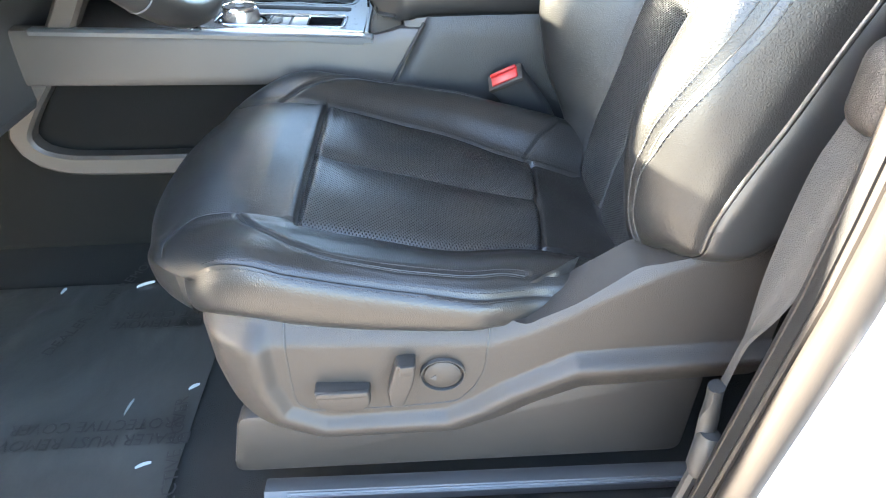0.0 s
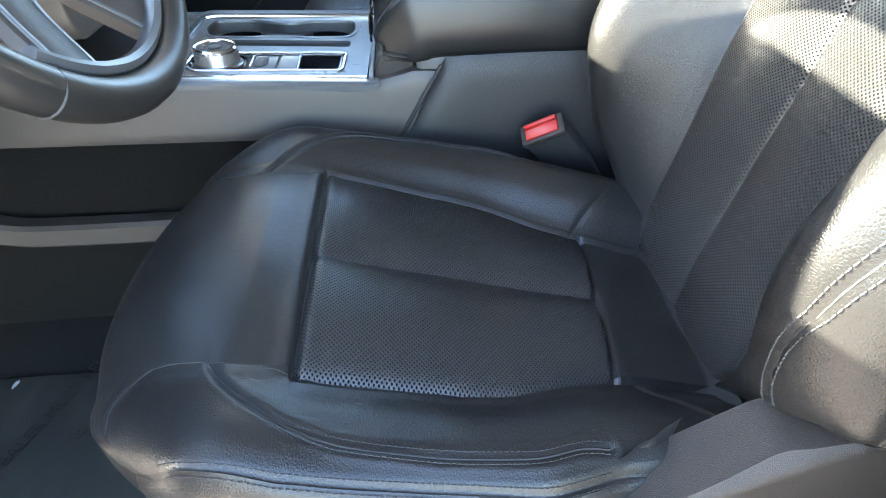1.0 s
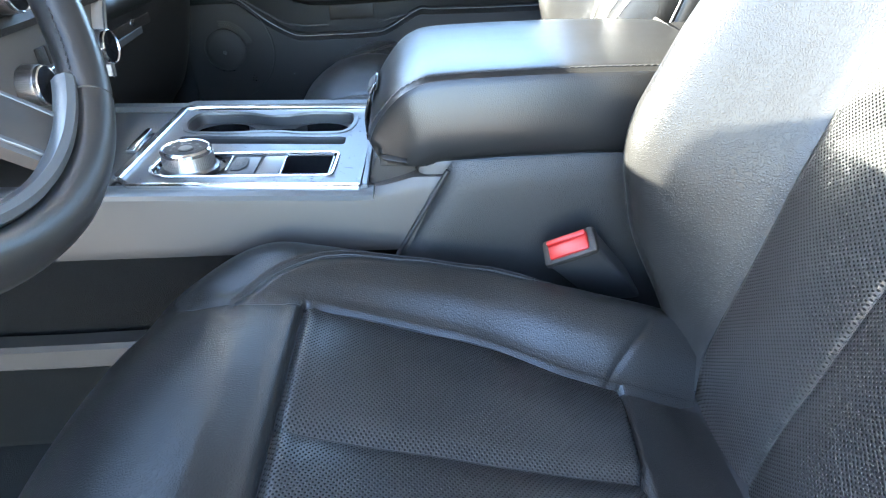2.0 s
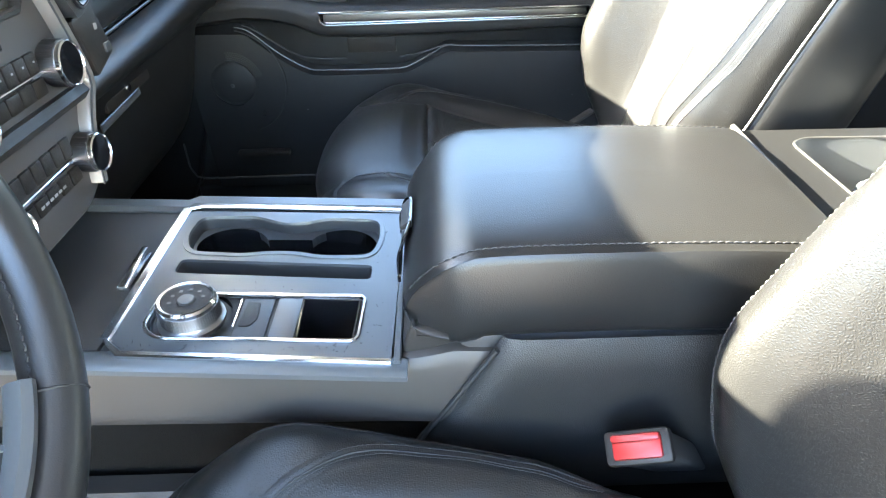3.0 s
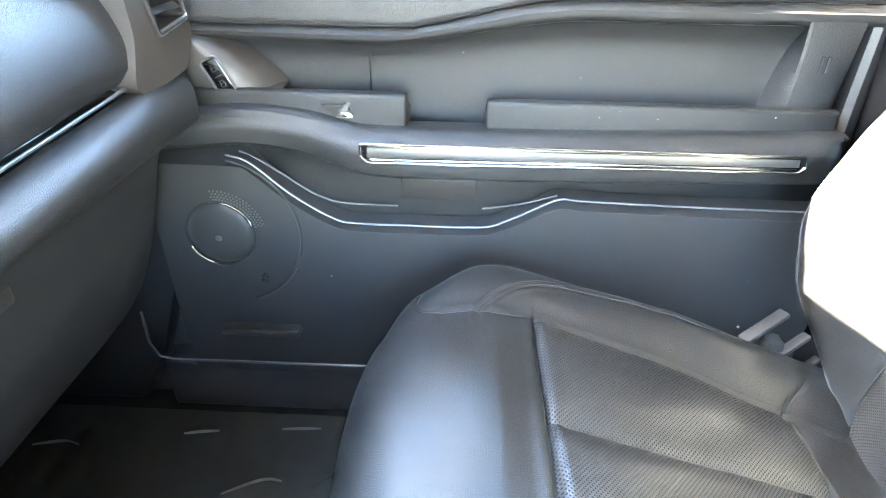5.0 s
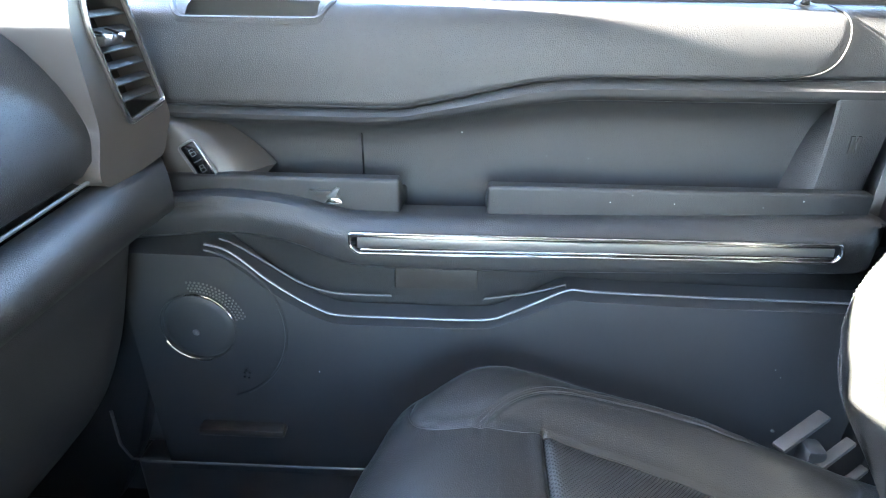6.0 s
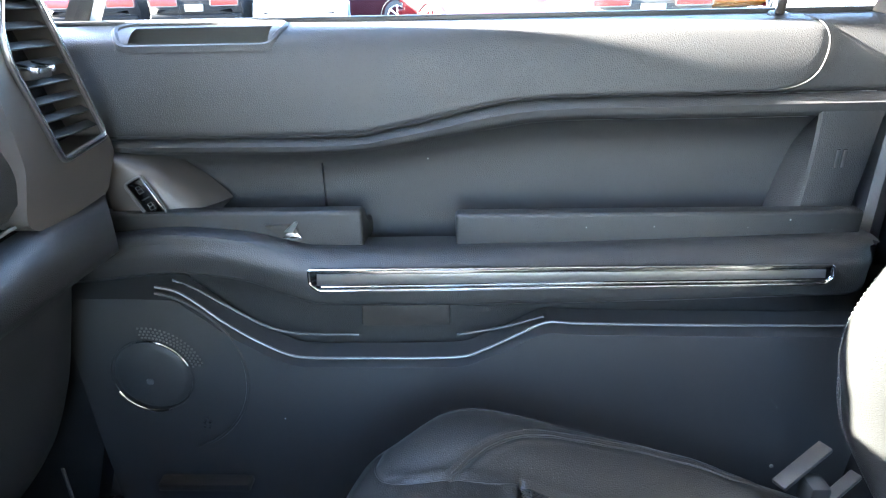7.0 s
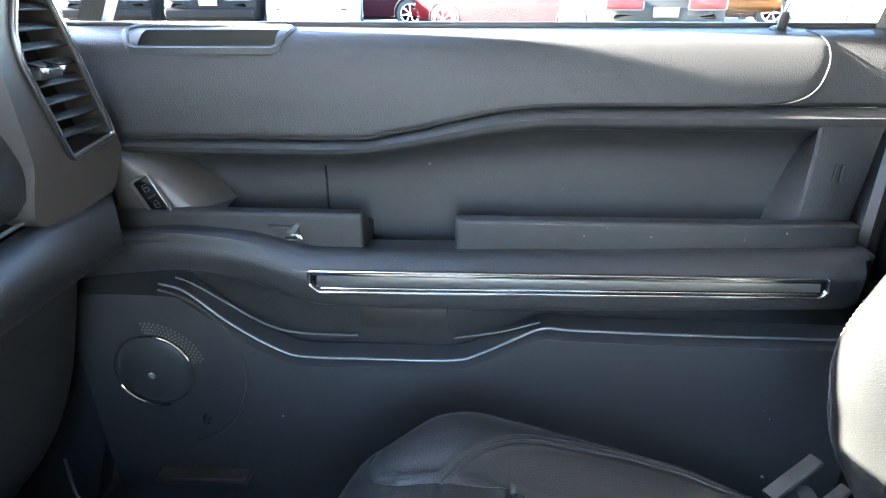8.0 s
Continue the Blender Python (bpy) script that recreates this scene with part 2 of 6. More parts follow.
def sweep(points, profile, up=(0, 0, 1), closed=False, caps=True):
    """A profile (side, up) carried along a line of points."""
    p = [Vector(q) for q in points]
    n, k, verts, faces = len(p), len(profile), [], []
    for i in range(n):
        a, b = (p[i - 1], p[(i + 1) % n]) if closed else (p[max(i - 1, 0)], p[min(i + 1, n - 1)])
        t = (b - a).normalized()
        side = t.cross(Vector(up)).normalized()
        top = side.cross(t).normalized()
        verts += [tuple(p[i] + side * u + top * v) for u, v in profile]
    for i in range(n if closed else n - 1):
        for j in range(k):
            a, b = i * k, ((i + 1) % n) * k
            faces.append((a + j, a + (j + 1) % k, b + (j + 1) % k, b + j))
    if not closed and caps:
        faces += [tuple(range(k)), tuple(range((n - 1) * k, n * k))]
    return verts, faces


def ring(r, n=8, rv=None):
    return [(r * math.cos(2 * math.pi * i / n), (rv or r) * math.sin(2 * math.pi * i / n)) for i in range(n)]


def tube(points, r, n=8, up=(0, 0, 1), closed=False):
    return sweep(points, ring(r, n), up, closed)


def strip(points, width, height, up=(0, 0, 1), closed=False):
    w, h, c = width / 2, height, min(width, height) * 0.3
    return sweep(points, [(-w, 0), (w, 0), (w, h - c), (w - c, h), (c - w, h), (-w, h - c)], up, closed)


def lathe(profile, center, axis=(0, 0, 1), n=40):
    """A profile of (radius, height) turned about an axis."""
    q = Vector((0, 0, 1)).rotation_difference(Vector(axis)).to_matrix()
    verts, faces, k = [], [], len(profile)
    for i in range(n):
        a = 2 * math.pi * i / n
        verts += [tuple(Vector(center) + q @ Vector((r * math.cos(a), r * math.sin(a), h))) for r, h in profile]
    for i in range(n):
        for j in range(k - 1):
            a, b = i * k + j, ((i + 1) % n) * k + j
            faces.append((a, b, b + 1, a + 1))
    return verts, faces


def sheet(grid):
    """Faces over a grid of points [rows][columns]."""
    g = np.asarray(grid)
    r, c = g.shape[:2]
    return [tuple(v) for v in g.reshape(-1, 3)], [(i * c + j, i * c + j + 1, (i + 1) * c + j + 1, (i + 1) * c + j) for i in range(r - 1) for j in range(c - 1)]


def stitches(points, normal, pitch=0.0062, length=0.0042, r=0.0007, lift=0.0006):
    """Short thread stitches along a line of points; normal: one direction, or one a point."""
    p = np.array(points, float)
    nrm = np.array(normal, float)
    nrm = np.tile(nrm, (len(p), 1)) if nrm.ndim == 1 else nrm
    s = np.r_[0, np.cumsum(np.linalg.norm(np.diff(p, axis=0), axis=1))]
    out = []
    for a in np.arange(0, s[-1] - length, pitch):
        at = [Vector([np.interp(a + d, s, p[:, k]) for k in range(3)]) for d in (0, length * 0.5, length)]
        up = Vector([np.interp(a + length / 2, s, nrm[:, k]) for k in range(3)]).normalized()
        ends = [at[0] - up * r * 0.6, at[1] + up * lift, at[2] - up * r * 0.6]
        out.append(sweep(ends, ring(r, 5), up))
    return merge(*out)


def lettering(text, size, m, name, mat, parent, thick=0.0002):
    cu = bpy.data.curves.new(name, "FONT")
    cu.body, cu.size, cu.extrude, cu.align_x, cu.align_y = text, size, thick, "CENTER", "CENTER"
    cu.resolution_u = 2
    tmp = bpy.data.objects.new(name, cu)
    me = bpy.data.meshes.new_from_object(tmp)
    bpy.data.objects.remove(tmp)
    shape = [tuple(m @ v.co) for v in me.vertices], [tuple(f.vertices) for f in me.polygons]
    bpy.data.meshes.remove(me)
    return part(name, shape, mat, parent, smooth=False)


# ---- the car's shell ----
FLOOR, MID = 0.69, 1.225


def shell():
    def structure(name, shape, mat, label, smooth=False):
        return tagged(part(name, shape, mat, None, "", smooth), label, name.split("_")[0], kind="structure")

    structure("floor", rbox((-1.15, 0.42, FLOOR - 0.06), (2.2, 2.12, FLOOR), 0.01), CARPET, "black carpeted cabin floor of a large car")
    xs = np.linspace(-0.38, 2.2, 44)
    roof = []
    for x in xs:
        bow = 1.90 + 0.05 * math.sin(min(1, (x + 0.38) / 1.6) * math.pi / 2)
        roof.append([(x, 0.5 + 1.55 * k / 24, bow + 0.04 * math.sin(math.pi * k / 24)) for k in range(25)])
    v, f = sheet(roof)
    top = [(a, b, c + 0.05) for a, b, c in v]
    structure("ceiling", merge((v, f), (top, [q[::-1] for q in f])), HEADLINER, "light grey fabric headliner of the cabin", True)
    structure("trim", rbox((-1.10, 0.46, 1.02), (-0.66, 2.10, 1.455), 0.02), PLASTIC_DARK, "dark body of the dashboard")
    structure("wall_front", rbox((-1.25, 0.42, 0.5), (-1.15, 2.12, 1.38), 0.01), CARPET, "black carpeted bulkhead behind the dashboard")
    structure("wall_rear", rbox((2.1, 0.42, 0.5), (2.2, 2.12, 1.35), 0.01), PLASTIC_DARK, "dark rear wall of the cabin")
    # side of the body behind the driver's door opening, and its rear window above
    structure("wall_left", merge(rbox((0.62, 0.34, 0.5), (2.2, 0.44, 1.48), 0.01), rbox((-1.2, 0.36, 0.62), (0.62, 0.46, 0.735), 0.012)), PLASTIC_DARK, "dark inner side panel and door sill of the car")
    structure("wall_right", merge(rbox((0.44, 2.10, 0.5), (2.2, 2.2, 1.50), 0.01), rbox((-1.2, 2.12, 0.5), (0.5, 2.26, 0.80), 0.01), rbox((-1.2, 2.122, 0.79), (-0.58, 2.24, 1.46), 0.01)), PLASTIC_DARK, "dark inner side panel on the passenger side")
    # windscreen pillars and roof rails
    for y, inward in ((0.435, 1), (2.11, -1)):
        pts = [(-1.12, y + inward * 0.005, 1.33), (-0.75, y + inward * 0.02, 1.56), (-0.38, y + inward * 0.09, 1.80), (-0.1, y + inward * 0.10, 1.90), (0.6, y + inward * 0.07, 1.94), (2.15, y + inward * 0.07, 1.94)]
        structure("trim", sweep(smooth_line(pts, 30), ring(0.065, 14, 0.042) if inward > 0 else ring(0.092, 18, 0.054)), HEADLINER, "light grey windscreen pillar trim and roof rail", True)
    structure("trim", sweep([(-0.38, 0.5, 1.91), (-0.40, 1.2, 1.95), (-0.38, 2.05, 1.91)], ring(0.04, 10, 0.02)), HEADLINER, "light grey front roof rail", True)
    # raked windscreen between the pillars
    rows = []
    for t in np.linspace(0, 1, 12):
        row = []
        for u in np.linspace(-1, 1, 24):
            x, z = -1.13 + 0.75 * t - 0.05 * (1 - u * u), 1.33 + 0.56 * t + 0.012 * math.sin(math.pi * t)
            row.append((x, 1.2725 + u * (0.80 - 0.06 * t), z))
        rows.append(row)
    front = np.array(rows)
    structure("window_1", merge(sheet(front)), WINDSCREEN, "tinted laminated windscreen glass", True)


shell()
PRIVACY = tinted_glass("dark_privacy_glass", (0.13, 0.14, 0.14))
for k, (c0, c1, low, high) in enumerate((((0.60, 0.395), (2.18, 0.395), 1.47, 0.475), ((0.50, 2.150), (2.18, 2.150), 1.49, 2.075), ((2.16, 0.42), (2.16, 2.12), 1.34, None))):
    grid = []
    for t in np.linspace(0, 1, 6):
        row = []
        for u in np.linspace(0, 1, 12):
            x, y = c0[0] + (c1[0] - c0[0]) * u, c0[1] + (c1[1] - c0[1]) * u
            row.append((x, y + ((high - y) * t * t if high else 0.0), low + (1.93 - low) * t))
        grid.append(row)
    tagged(part("window_%d" % (k + 3), sheet(grid), PRIVACY, None), "dark privacy glass of the rear cabin", "window", kind="structure")


def open_door():
    """The driver's door, swung wide open beside the camera: black lining within, white paint without."""
    d = thing("door_2", (-0.74, 0.33, 0.62), "open driver's door, black lining and white outer skin", "car door", kind="structure")
    m = Matrix.Translation((-0.74, 0.33, 0.0)) @ Matrix.Rotation(radians(-104), 4, "Z")
    part("lining", moved(prism(rounded([(0.0, 0.60), (1.02, 0.60), (1.05, 1.10), (1.02, 1.50), (0.0, 1.50)], 0.05), "y", 0.04, 0.12, 0.02, 3), m), DOOR_PLASTIC, d, "black moulded door lining")
    part("outer_skin", moved(prism(rounded([(0.0, 0.58), (1.04, 0.58), (1.07, 1.10), (1.04, 1.50), (0.0, 1.50)], 0.05), "y", -0.05, 0.038, 0.03, 3), m), WHITE, d, "white painted door skin")
    part("arm_ledge", moved(rbox((0.15, 0.10, 1.20), (0.92, 0.17, 1.27), 0.02, 3), m), LEATHER_SOFT, d, "padded black armrest")
    part("window_frame", moved(sweep([(0.02, 0.03, 1.49), (0.30, 0.06, 1.76), (0.52, 0.08, 1.86), (0.90, 0.08, 1.88), (1.00, 0.04, 1.49)], ring(0.022, 8)), m), PLASTIC_DARK, d, "black window frame")


open_door()


def b_pillar():
    """The driver's side door pillar: padded trim, rubber seal and the painted body behind."""
    p = thing("door_pillar", (0.3, 0.36, 0.7), "white painted door pillar with black rubber seal and grey inner trim", "car pillar", kind="structure")
    z = np.linspace(0.70, 1.92, 20)
    lean = lambda h: 0.020 * min(1.0, (h - 0.92) / 0.25)  # noqa: E731
    upright = lambda prof: sweep([(lean(h), 0, h) for h in z], [(y, x) for x, y in prof], (1, 0, 0))  # noqa: E731
    part("painted_body", upright([(0.288, 0.332), (0.288, 0.36), (0.335, 0.372), (0.60, 0.372), (0.60, 0.31), (0.31, 0.325)]), WHITE, p, "white painted steel")
    part("inner_trim", upright([(0.272, 0.374), (0.266, 0.380), (0.270, 0.388), (0.300, 0.410), (0.335, 0.44), (0.37, 0.462), (0.60, 0.47), (0.60, 0.38), (0.31, 0.374)]), PLASTIC, p, "charcoal plastic trim")
    part("seal_channel", upright([(0.262, 0.362), (0.262, 0.3735), (0.30, 0.376), (0.30, 0.362)]), MATTE, p, "black rubber channel")
    part("seal_ridge", tube([(0.268 + lean(h), 0.360, h) for h in z], 0.0045, 8, (1, 0, 0)), SEAL, p)
    part("rubber_seal", sweep([(0.276 + lean(h), 0.344, h) for h in z], ring(0.013, 12, 0.016), (1, 0, 0)), SEAL, p, "smooth taupe rubber door seal")
    loop = smooth_line([(0.335, 0.322, 1.098), (0.330, 0.296, 1.10), (0.338, 0.286, 1.092), (0.352, 0.287, 1.066), (0.360, 0.296, 1.052), (0.362, 0.318, 1.05)], 18)
    part("door_striker", merge(tube(loop, 0.0055, 8, (0, 1, 0)), rbox((0.325, 0.318, 1.035), (0.38, 0.328, 1.115), 0.004)), STEEL, p, "black steel latch striker")


b_pillar()


# ---- seats ----
def seat_profile_cushion():
    return [(0.25, 0.962), (0.16, 0.990), (0.0, 1.030), (-0.10, 1.056), (-0.14, 1.066), (-0.20, 1.076), (-0.26, 1.070), (-0.31, 1.050), (-0.333, 1.030), (-0.340, 1.010), (-0.338, 0.990), (-0.325, 0.976), (-0.280, 0.972)]


def frames_of(line):
    t = np.gradient(line, axis=0)
    t /= np.linalg.norm(t, axis=1)[:, None]
    return t


def eased_rows(v, n=31):
    """Takes the kinks out of a value that changes along a seat."""
    k = np.hanning(n + 2)[1:-1]
    v = np.pad(v, ((n // 2, n // 2),) + ((0, 0),) * (v.ndim - 1), mode="edge")
    return np.apply_along_axis(lambda c: np.convolve(c, k / k.sum(), mode="valid"), 0, v)


def groove(d, width=0.0042, depth=0.0045):
    return -depth * np.exp(-((d / width) ** 2))


BOLSTER_SEAM = [(-0.212, 0.160), (-0.198, 0.180), (-0.175, 0.202), (-0.144, 0.221), (-0.105, 0.235), (-0.03, 0.241), (0.027, 0.239), (0.073, 0.236), (0.100, 0.242)]
APRON_SEAM = [(-0.140, 0.166), (-0.165, 0.160), (-0.215, 0.157), (-0.257, 0.158), (-0.285, 0.172), (-0.305, 0.198), (-0.318, 0.225)]


def surface(G, xs, ws, top_rows):
    """A lookup on a seat's skin: the point and the outward direction at (row value, across)."""
    nrm = np.cross(np.gradient(G, axis=0), np.gradient(G, axis=1))
    nrm /= np.linalg.norm(nrm, axis=2)[..., None] + 1e-12

    def at(x, w, lift=0.0):
        i = np.interp(x, xs[:top_rows] if xs[1] > xs[0] else -xs[:top_rows], np.arange(top_rows)) if xs[1] > xs[0] else np.interp(-x, -xs[:top_rows], np.arange(top_rows))
        j = np.interp(w, ws[int(round(i))], np.arange(ws.shape[1]))
        i0, j0 = int(min(i, G.shape[0] - 2)), int(min(j, G.shape[1] - 2))
        u, v = i - i0, j - j0
        mix = lambda F: (F[i0, j0] * (1 - u) + F[i0 + 1, j0] * u) * (1 - v) + (F[i0, j0 + 1] * (1 - u) + F[i0 + 1, j0 + 1] * u) * v  # noqa: E731
        n = mix(nrm)
        return mix(G) + lift * n, n
    return at


def fanned(v, a, inner, end):
    """Carries columns so that the one at a lies at inner in each row, and those past end stay."""
    out = np.array(v, float)
    for k, b in enumerate(inner):
        m = np.abs(v[k])
        out[k] = np.sign(v[k]) * np.where(m <= a, m * b / a, np.where(m < end, b + (m - a) * (end - b) / (end - a), m))
    return out


def near_line(X, A, line):
    """Distance in the (x, across) plane to a line of points."""
    d = np.full(X.shape, 9.0)
    p = np.array(line)
    for (x0, a0), (x1, a1) in zip(p[:-1], p[1:]):
        dx, da = x1 - x0, a1 - a0
        t = np.clip(((X - x0) * dx + (A - a0) * da) / (dx * dx + da * da), 0, 1)
        d = np.minimum(d, np.hypot(X - x0 - t * dx, A - a0 - t * da))
    return d


def build_seat(name, cy, label, mirror=1, skew=0.0, back_x=0.0, back_w=1.0, back_slant=0.0, rake=(0.0, 0.0)):
    """A power seat centred on y = cy, its outer side at mirror * -y."""
    seat = thing(name, (0.0, cy, FLOOR), label, "car seat", "front seats")

    def pick(verts, faces, uv, sel, nm, mat, lab="", side=1):
        used = sorted({i for f, s in zip(faces, sel) if s for i in f})
        at = {k: i for i, k in enumerate(used)}
        fs = [tuple(at[i] for i in (f if mirror * side > 0 else f[::-1])) for f, s in zip(faces, sel) if s]
        return part(nm, ([verts[k] for k in used], fs), mat, seat, lab, uv=[tuple(uv[k]) for k in used])

    def quad(m):
        return (m[:-1, :-1] & m[1:, 1:] & m[1:, :-1] & m[:-1, 1:]).reshape(-1)

    # cushion
    rows = 330
    path = smooth_line(seat_profile_cushion(), rows)
    tan = frames_of(path)
    nor = np.stack([tan[:, 1], -tan[:, 0]], 1)
    arc = np.r_[0, np.cumsum(np.linalg.norm(np.diff(path, axis=0), axis=1))]
    tip = int(np.argmin(path[:, 0]))
    front = np.clip((-0.14 - path[:, 0]) / 0.2, 0, 1)
    front[tip:] = front[tip]
    past = np.clip((np.arange(rows) - tip) / 26.0, 0, 1)
    crest = np.interp(path[:, 0], [-0.36, -0.3, -0.2, -0.07, 0.09, 0.25], [0.003, 0.007, 0.015, 0.028, 0.047, 0.055]) * (1 - 0.8 * past)
    half = [(0, 0), (0.06, 0.0), (0.12, -0.001), (0.160, 0.0), (0.174, 0.12), (0.198, 0.66), (0.222, 0.97), (0.240, 1.0), (0.254, 0.80), (0.264, 0.48)]
    n1, n2 = 124, 20
    up = smooth_line(half, n1)
    down = smooth_line([(0.264, 0.0), (0.2715, -0.012), (0.274, -0.03), (0.270, -0.052), (0.252, -0.066), (0.22, -0.07)], n2)[1:]
    w1 = np.r_[up[:, 0], down[:, 0]]
    rise = np.r_[up[:, 1], np.full(n2 - 1, 0.48)]
    drop = np.r_[np.zeros(n1), down[:, 1]]
    key = np.r_[np.linspace(0, 0.264, n1) * 0 + up[:, 0], 0.264 + np.arange(1, n2) * 0.004]
    w, ws = np.r_[-w1[::-1], w1[1:]], np.r_[-key[::-1], key[1:]]
    rise, drop = np.r_[rise[::-1], rise[1:]], np.r_[drop[::-1], drop[1:]]
    W, X = np.meshgrid(w, path[:, 0])
    bound = np.interp(path[:, 0], [-0.14, 0.0, 0.16, 0.25], [0.166, 0.160, 0.136, 0.13])
    edge = key[int(np.argmin(np.abs(key - 0.162)))]
    W, S = fanned(W, edge, bound, 0.255), fanned(np.meshgrid(ws, path[:, 0])[0], edge, bound, 0.255)
    A = np.abs(S)
    top = (drop == 0)[None] & np.ones(W.shape, bool)
    H = crest[:, None] * rise[None] * np.where(W < 0, 0.62, 1.0)
    ahead = (np.arange(rows)[:, None] > int(np.argmin(np.abs(path[:tip, 0] + 0.141)))) & np.ones(W.shape, bool)
    under = (np.arange(rows)[:, None] > tip) & np.ones(W.shape, bool)
    inner = bound[:, None] + 1e-6
    line_front = np.abs(arc[:, None] - np.interp(0.141, -path[:tip, 0], arc[:tip]))
    d_front = np.where(A < 0.166, line_front, 1)
    d_side = np.where(ahead, 1, np.abs(A - inner))
    back_seam = 0.160 + back_slant * S
    d_back = np.where(A < inner, np.abs(X - back_seam), 1)
    d_mid = np.where((~ahead) & (X < back_seam), A, 1)
    d_apron = np.where(ahead & ~under & top, near_line(X, A, APRON_SEAM), 1)
    d_bol = np.where(top & ~under & (X < 0.12), near_line(X, A, BOLSTER_SEAM), 1)
    H = H + groove(d_front, 0.0034, 0.006) + groove(d_side, 0.0036, 0.006) + groove(d_back, 0.0034, 0.006) + groove(d_mid, 0.003, 0.0038) + groove(d_apron, 0.003, 0.0012) + groove(d_bol, 0.0036, 0.0018) + groove(np.abs(A - 0.262), 0.003, 0.0025) * np.clip(1.4 - 2.4 * front, 0, 1)[:, None]
    H = H + 0.0022 * np.exp(-((d_front - 0.010) / 0.008) ** 2) + 0.0006 * np.exp(-((d_apron - 0.009) / 0.007) ** 2) + 0.0008 * np.exp(-((d_bol - 0.0085) / 0.0035) ** 2)
    insert = (~ahead) & (X < back_seam) & (A <= inner)
    H = H + np.where(insert, 0.007 * np.clip(np.sin(np.pi * np.clip(A / inner, 0, 1)), 0, 1) * np.clip(line_front / 0.03, 0, 1) ** 0.5, 0)
    H = H + np.where(ahead & (A < 0.158) & ~under, 0.009 * np.cos(np.pi * np.clip(A / 0.316, 0, 0.5)) * np.clip(front[:, None] * 4, 0, 1), 0)
    ripple = np.array([[noise.noise((x * 9, v * 9, 3.1 + cy)) + 0.5 * noise.noise((x * 21, v * 21, 7.7 + cy)) for v in ws[::4]] for x in path[::4, 0]])
    ripple = np.array([np.interp(ws, ws[::4], r) for r in ripple])
    ripple = np.array([np.interp(np.arange(rows), np.arange(0, rows, 4), ripple[:, k]) for k in range(len(ws))]).T
    H = H + 0.0032 * ripple * top
    # short pull wrinkles near the rear inner corners
    for k in range(6):
        wx, ww = 0.165 + 0.008 * k, 0.15 + 0.012 * k
        H = H + groove(np.abs((X - wx) - 0.5 * (A - ww)), 0.003, 0.0016) * np.exp(-((A - ww) / 0.02) ** 2) * top
    shrink = (1 - 0.03 * front - 0.08 * front**4 - 0.10 * past**3) * eased_rows(np.interp(path[:, 0], [-0.1, 0.05, 0.11, 0.2], [1.0, 0.975, 0.885, 0.84]), 21)
    reach = np.where(drop[None] < 0, 0.272, np.abs(W))
    back_in = 0.085 * front[:, None] ** 1.2 * (reach / 0.27) ** 4.0
    side_z = crest[:, None] * 0 + drop[None]
    outward = np.clip((reach - 0.165) / 0.085, 0, 1)
    held = outward**2 * (3 - 2 * outward) * (np.clip(2 * front, 0, 1) * (1 - past**2 * (3 - 2 * past)))[:, None]
    level = path[:, 1][:, None] * (1 - held) + (1.046 + np.logaddexp(0, (path[:, 1] - 1.046) / 0.006) * 0.006)[:, None] * held
    corner = np.clip((reach - 0.08) / 0.15, 0, 1)
    corner = corner**2 * (3 - 2 * corner)
    wait = np.clip((rows - np.arange(rows)) / 16.0, 0, 1) * (np.arange(rows) > tip)
    gx = X + nor[:, 0][:, None] * H + back_in + corner * wait[:, None] * (path[tip, 0] - X)
    gz = level + nor[:, 1][:, None] * H
    hem = np.interp(path[:, 0], [-0.34, -0.235, -0.155, -0.07, 0.0, 0.10], [0.990, 1.000, 0.993, 0.982, 0.979, 0.977])
    deep = eased_rows(np.where(path[:, 0] < 0.09, (gz[:, n2 - 1] - hem) / 0.07, 1.0), 31)
    gz = gz + side_z * deep[:, None]
    tuck = past[:, None] * corner
    gz = gz * (1 - tuck) + hem[:, None] * tuck
    G = np.stack([gx, cy + mirror * W * shrink[:, None] + skew * (X + 0.05), gz + rake[0] - rake[1] * X], 2)
    uv = np.stack([np.broadcast_to(arc[:, None], W.shape), W], 2).reshape(-1, 2)
    verts, faces = sheet(G)
    flat = quad(insert)
    mids = ((W[:-1, :-1] + W[1:, 1:]) / 2).reshape(-1)
    pick(verts, faces, uv, flat & (mids < 0), "cushion_insert", PERF, "perforated black leather insert")
    pick(verts, faces, uv, flat & (mids >= 0), "cushion_insert", PERF, "perforated black leather insert")
    ap = quad(ahead & (near_line(X, A, [(-0.1, -0.3), (-0.1, 0.3)]) > 0) & (A < np.interp(-X, [0.14, 0.257, 0.285, 0.305, 0.318], [0.164, 0.158, 0.172, 0.198, 0.225])))
    pick(verts, faces, uv, ap & ~flat, "front_apron", LEATHER, "smooth black leather front of the cushion")
    pick(verts, faces, uv, ~flat & ~ap, "cushion", LEATHER, "smooth black leather cushion with stitched bolsters")
    part("seat_pan", rbox((-0.25, cy - 0.225, 0.90), (0.28, cy + 0.225, 0.962), 0.02), PLASTIC_DARK, seat)

    at = surface(G, path[:, 0], S, tip)

    def run(line, lift, n=70):
        pts = smooth_line(line, n)
        got = [at(x, v, 0.0) for x, v in pts]
        nn = [g[1] * (1 if g[1][2] > 0 else -1) for g in got]
        return [g[0] + lift * k for g, k in zip(got, nn)], nn

    def seam(line, r=0.0009, n=70):
        p, nn = run(line, -0.0004, n)
        part("seam", tube(p, r, 6), RUBBER, seat)

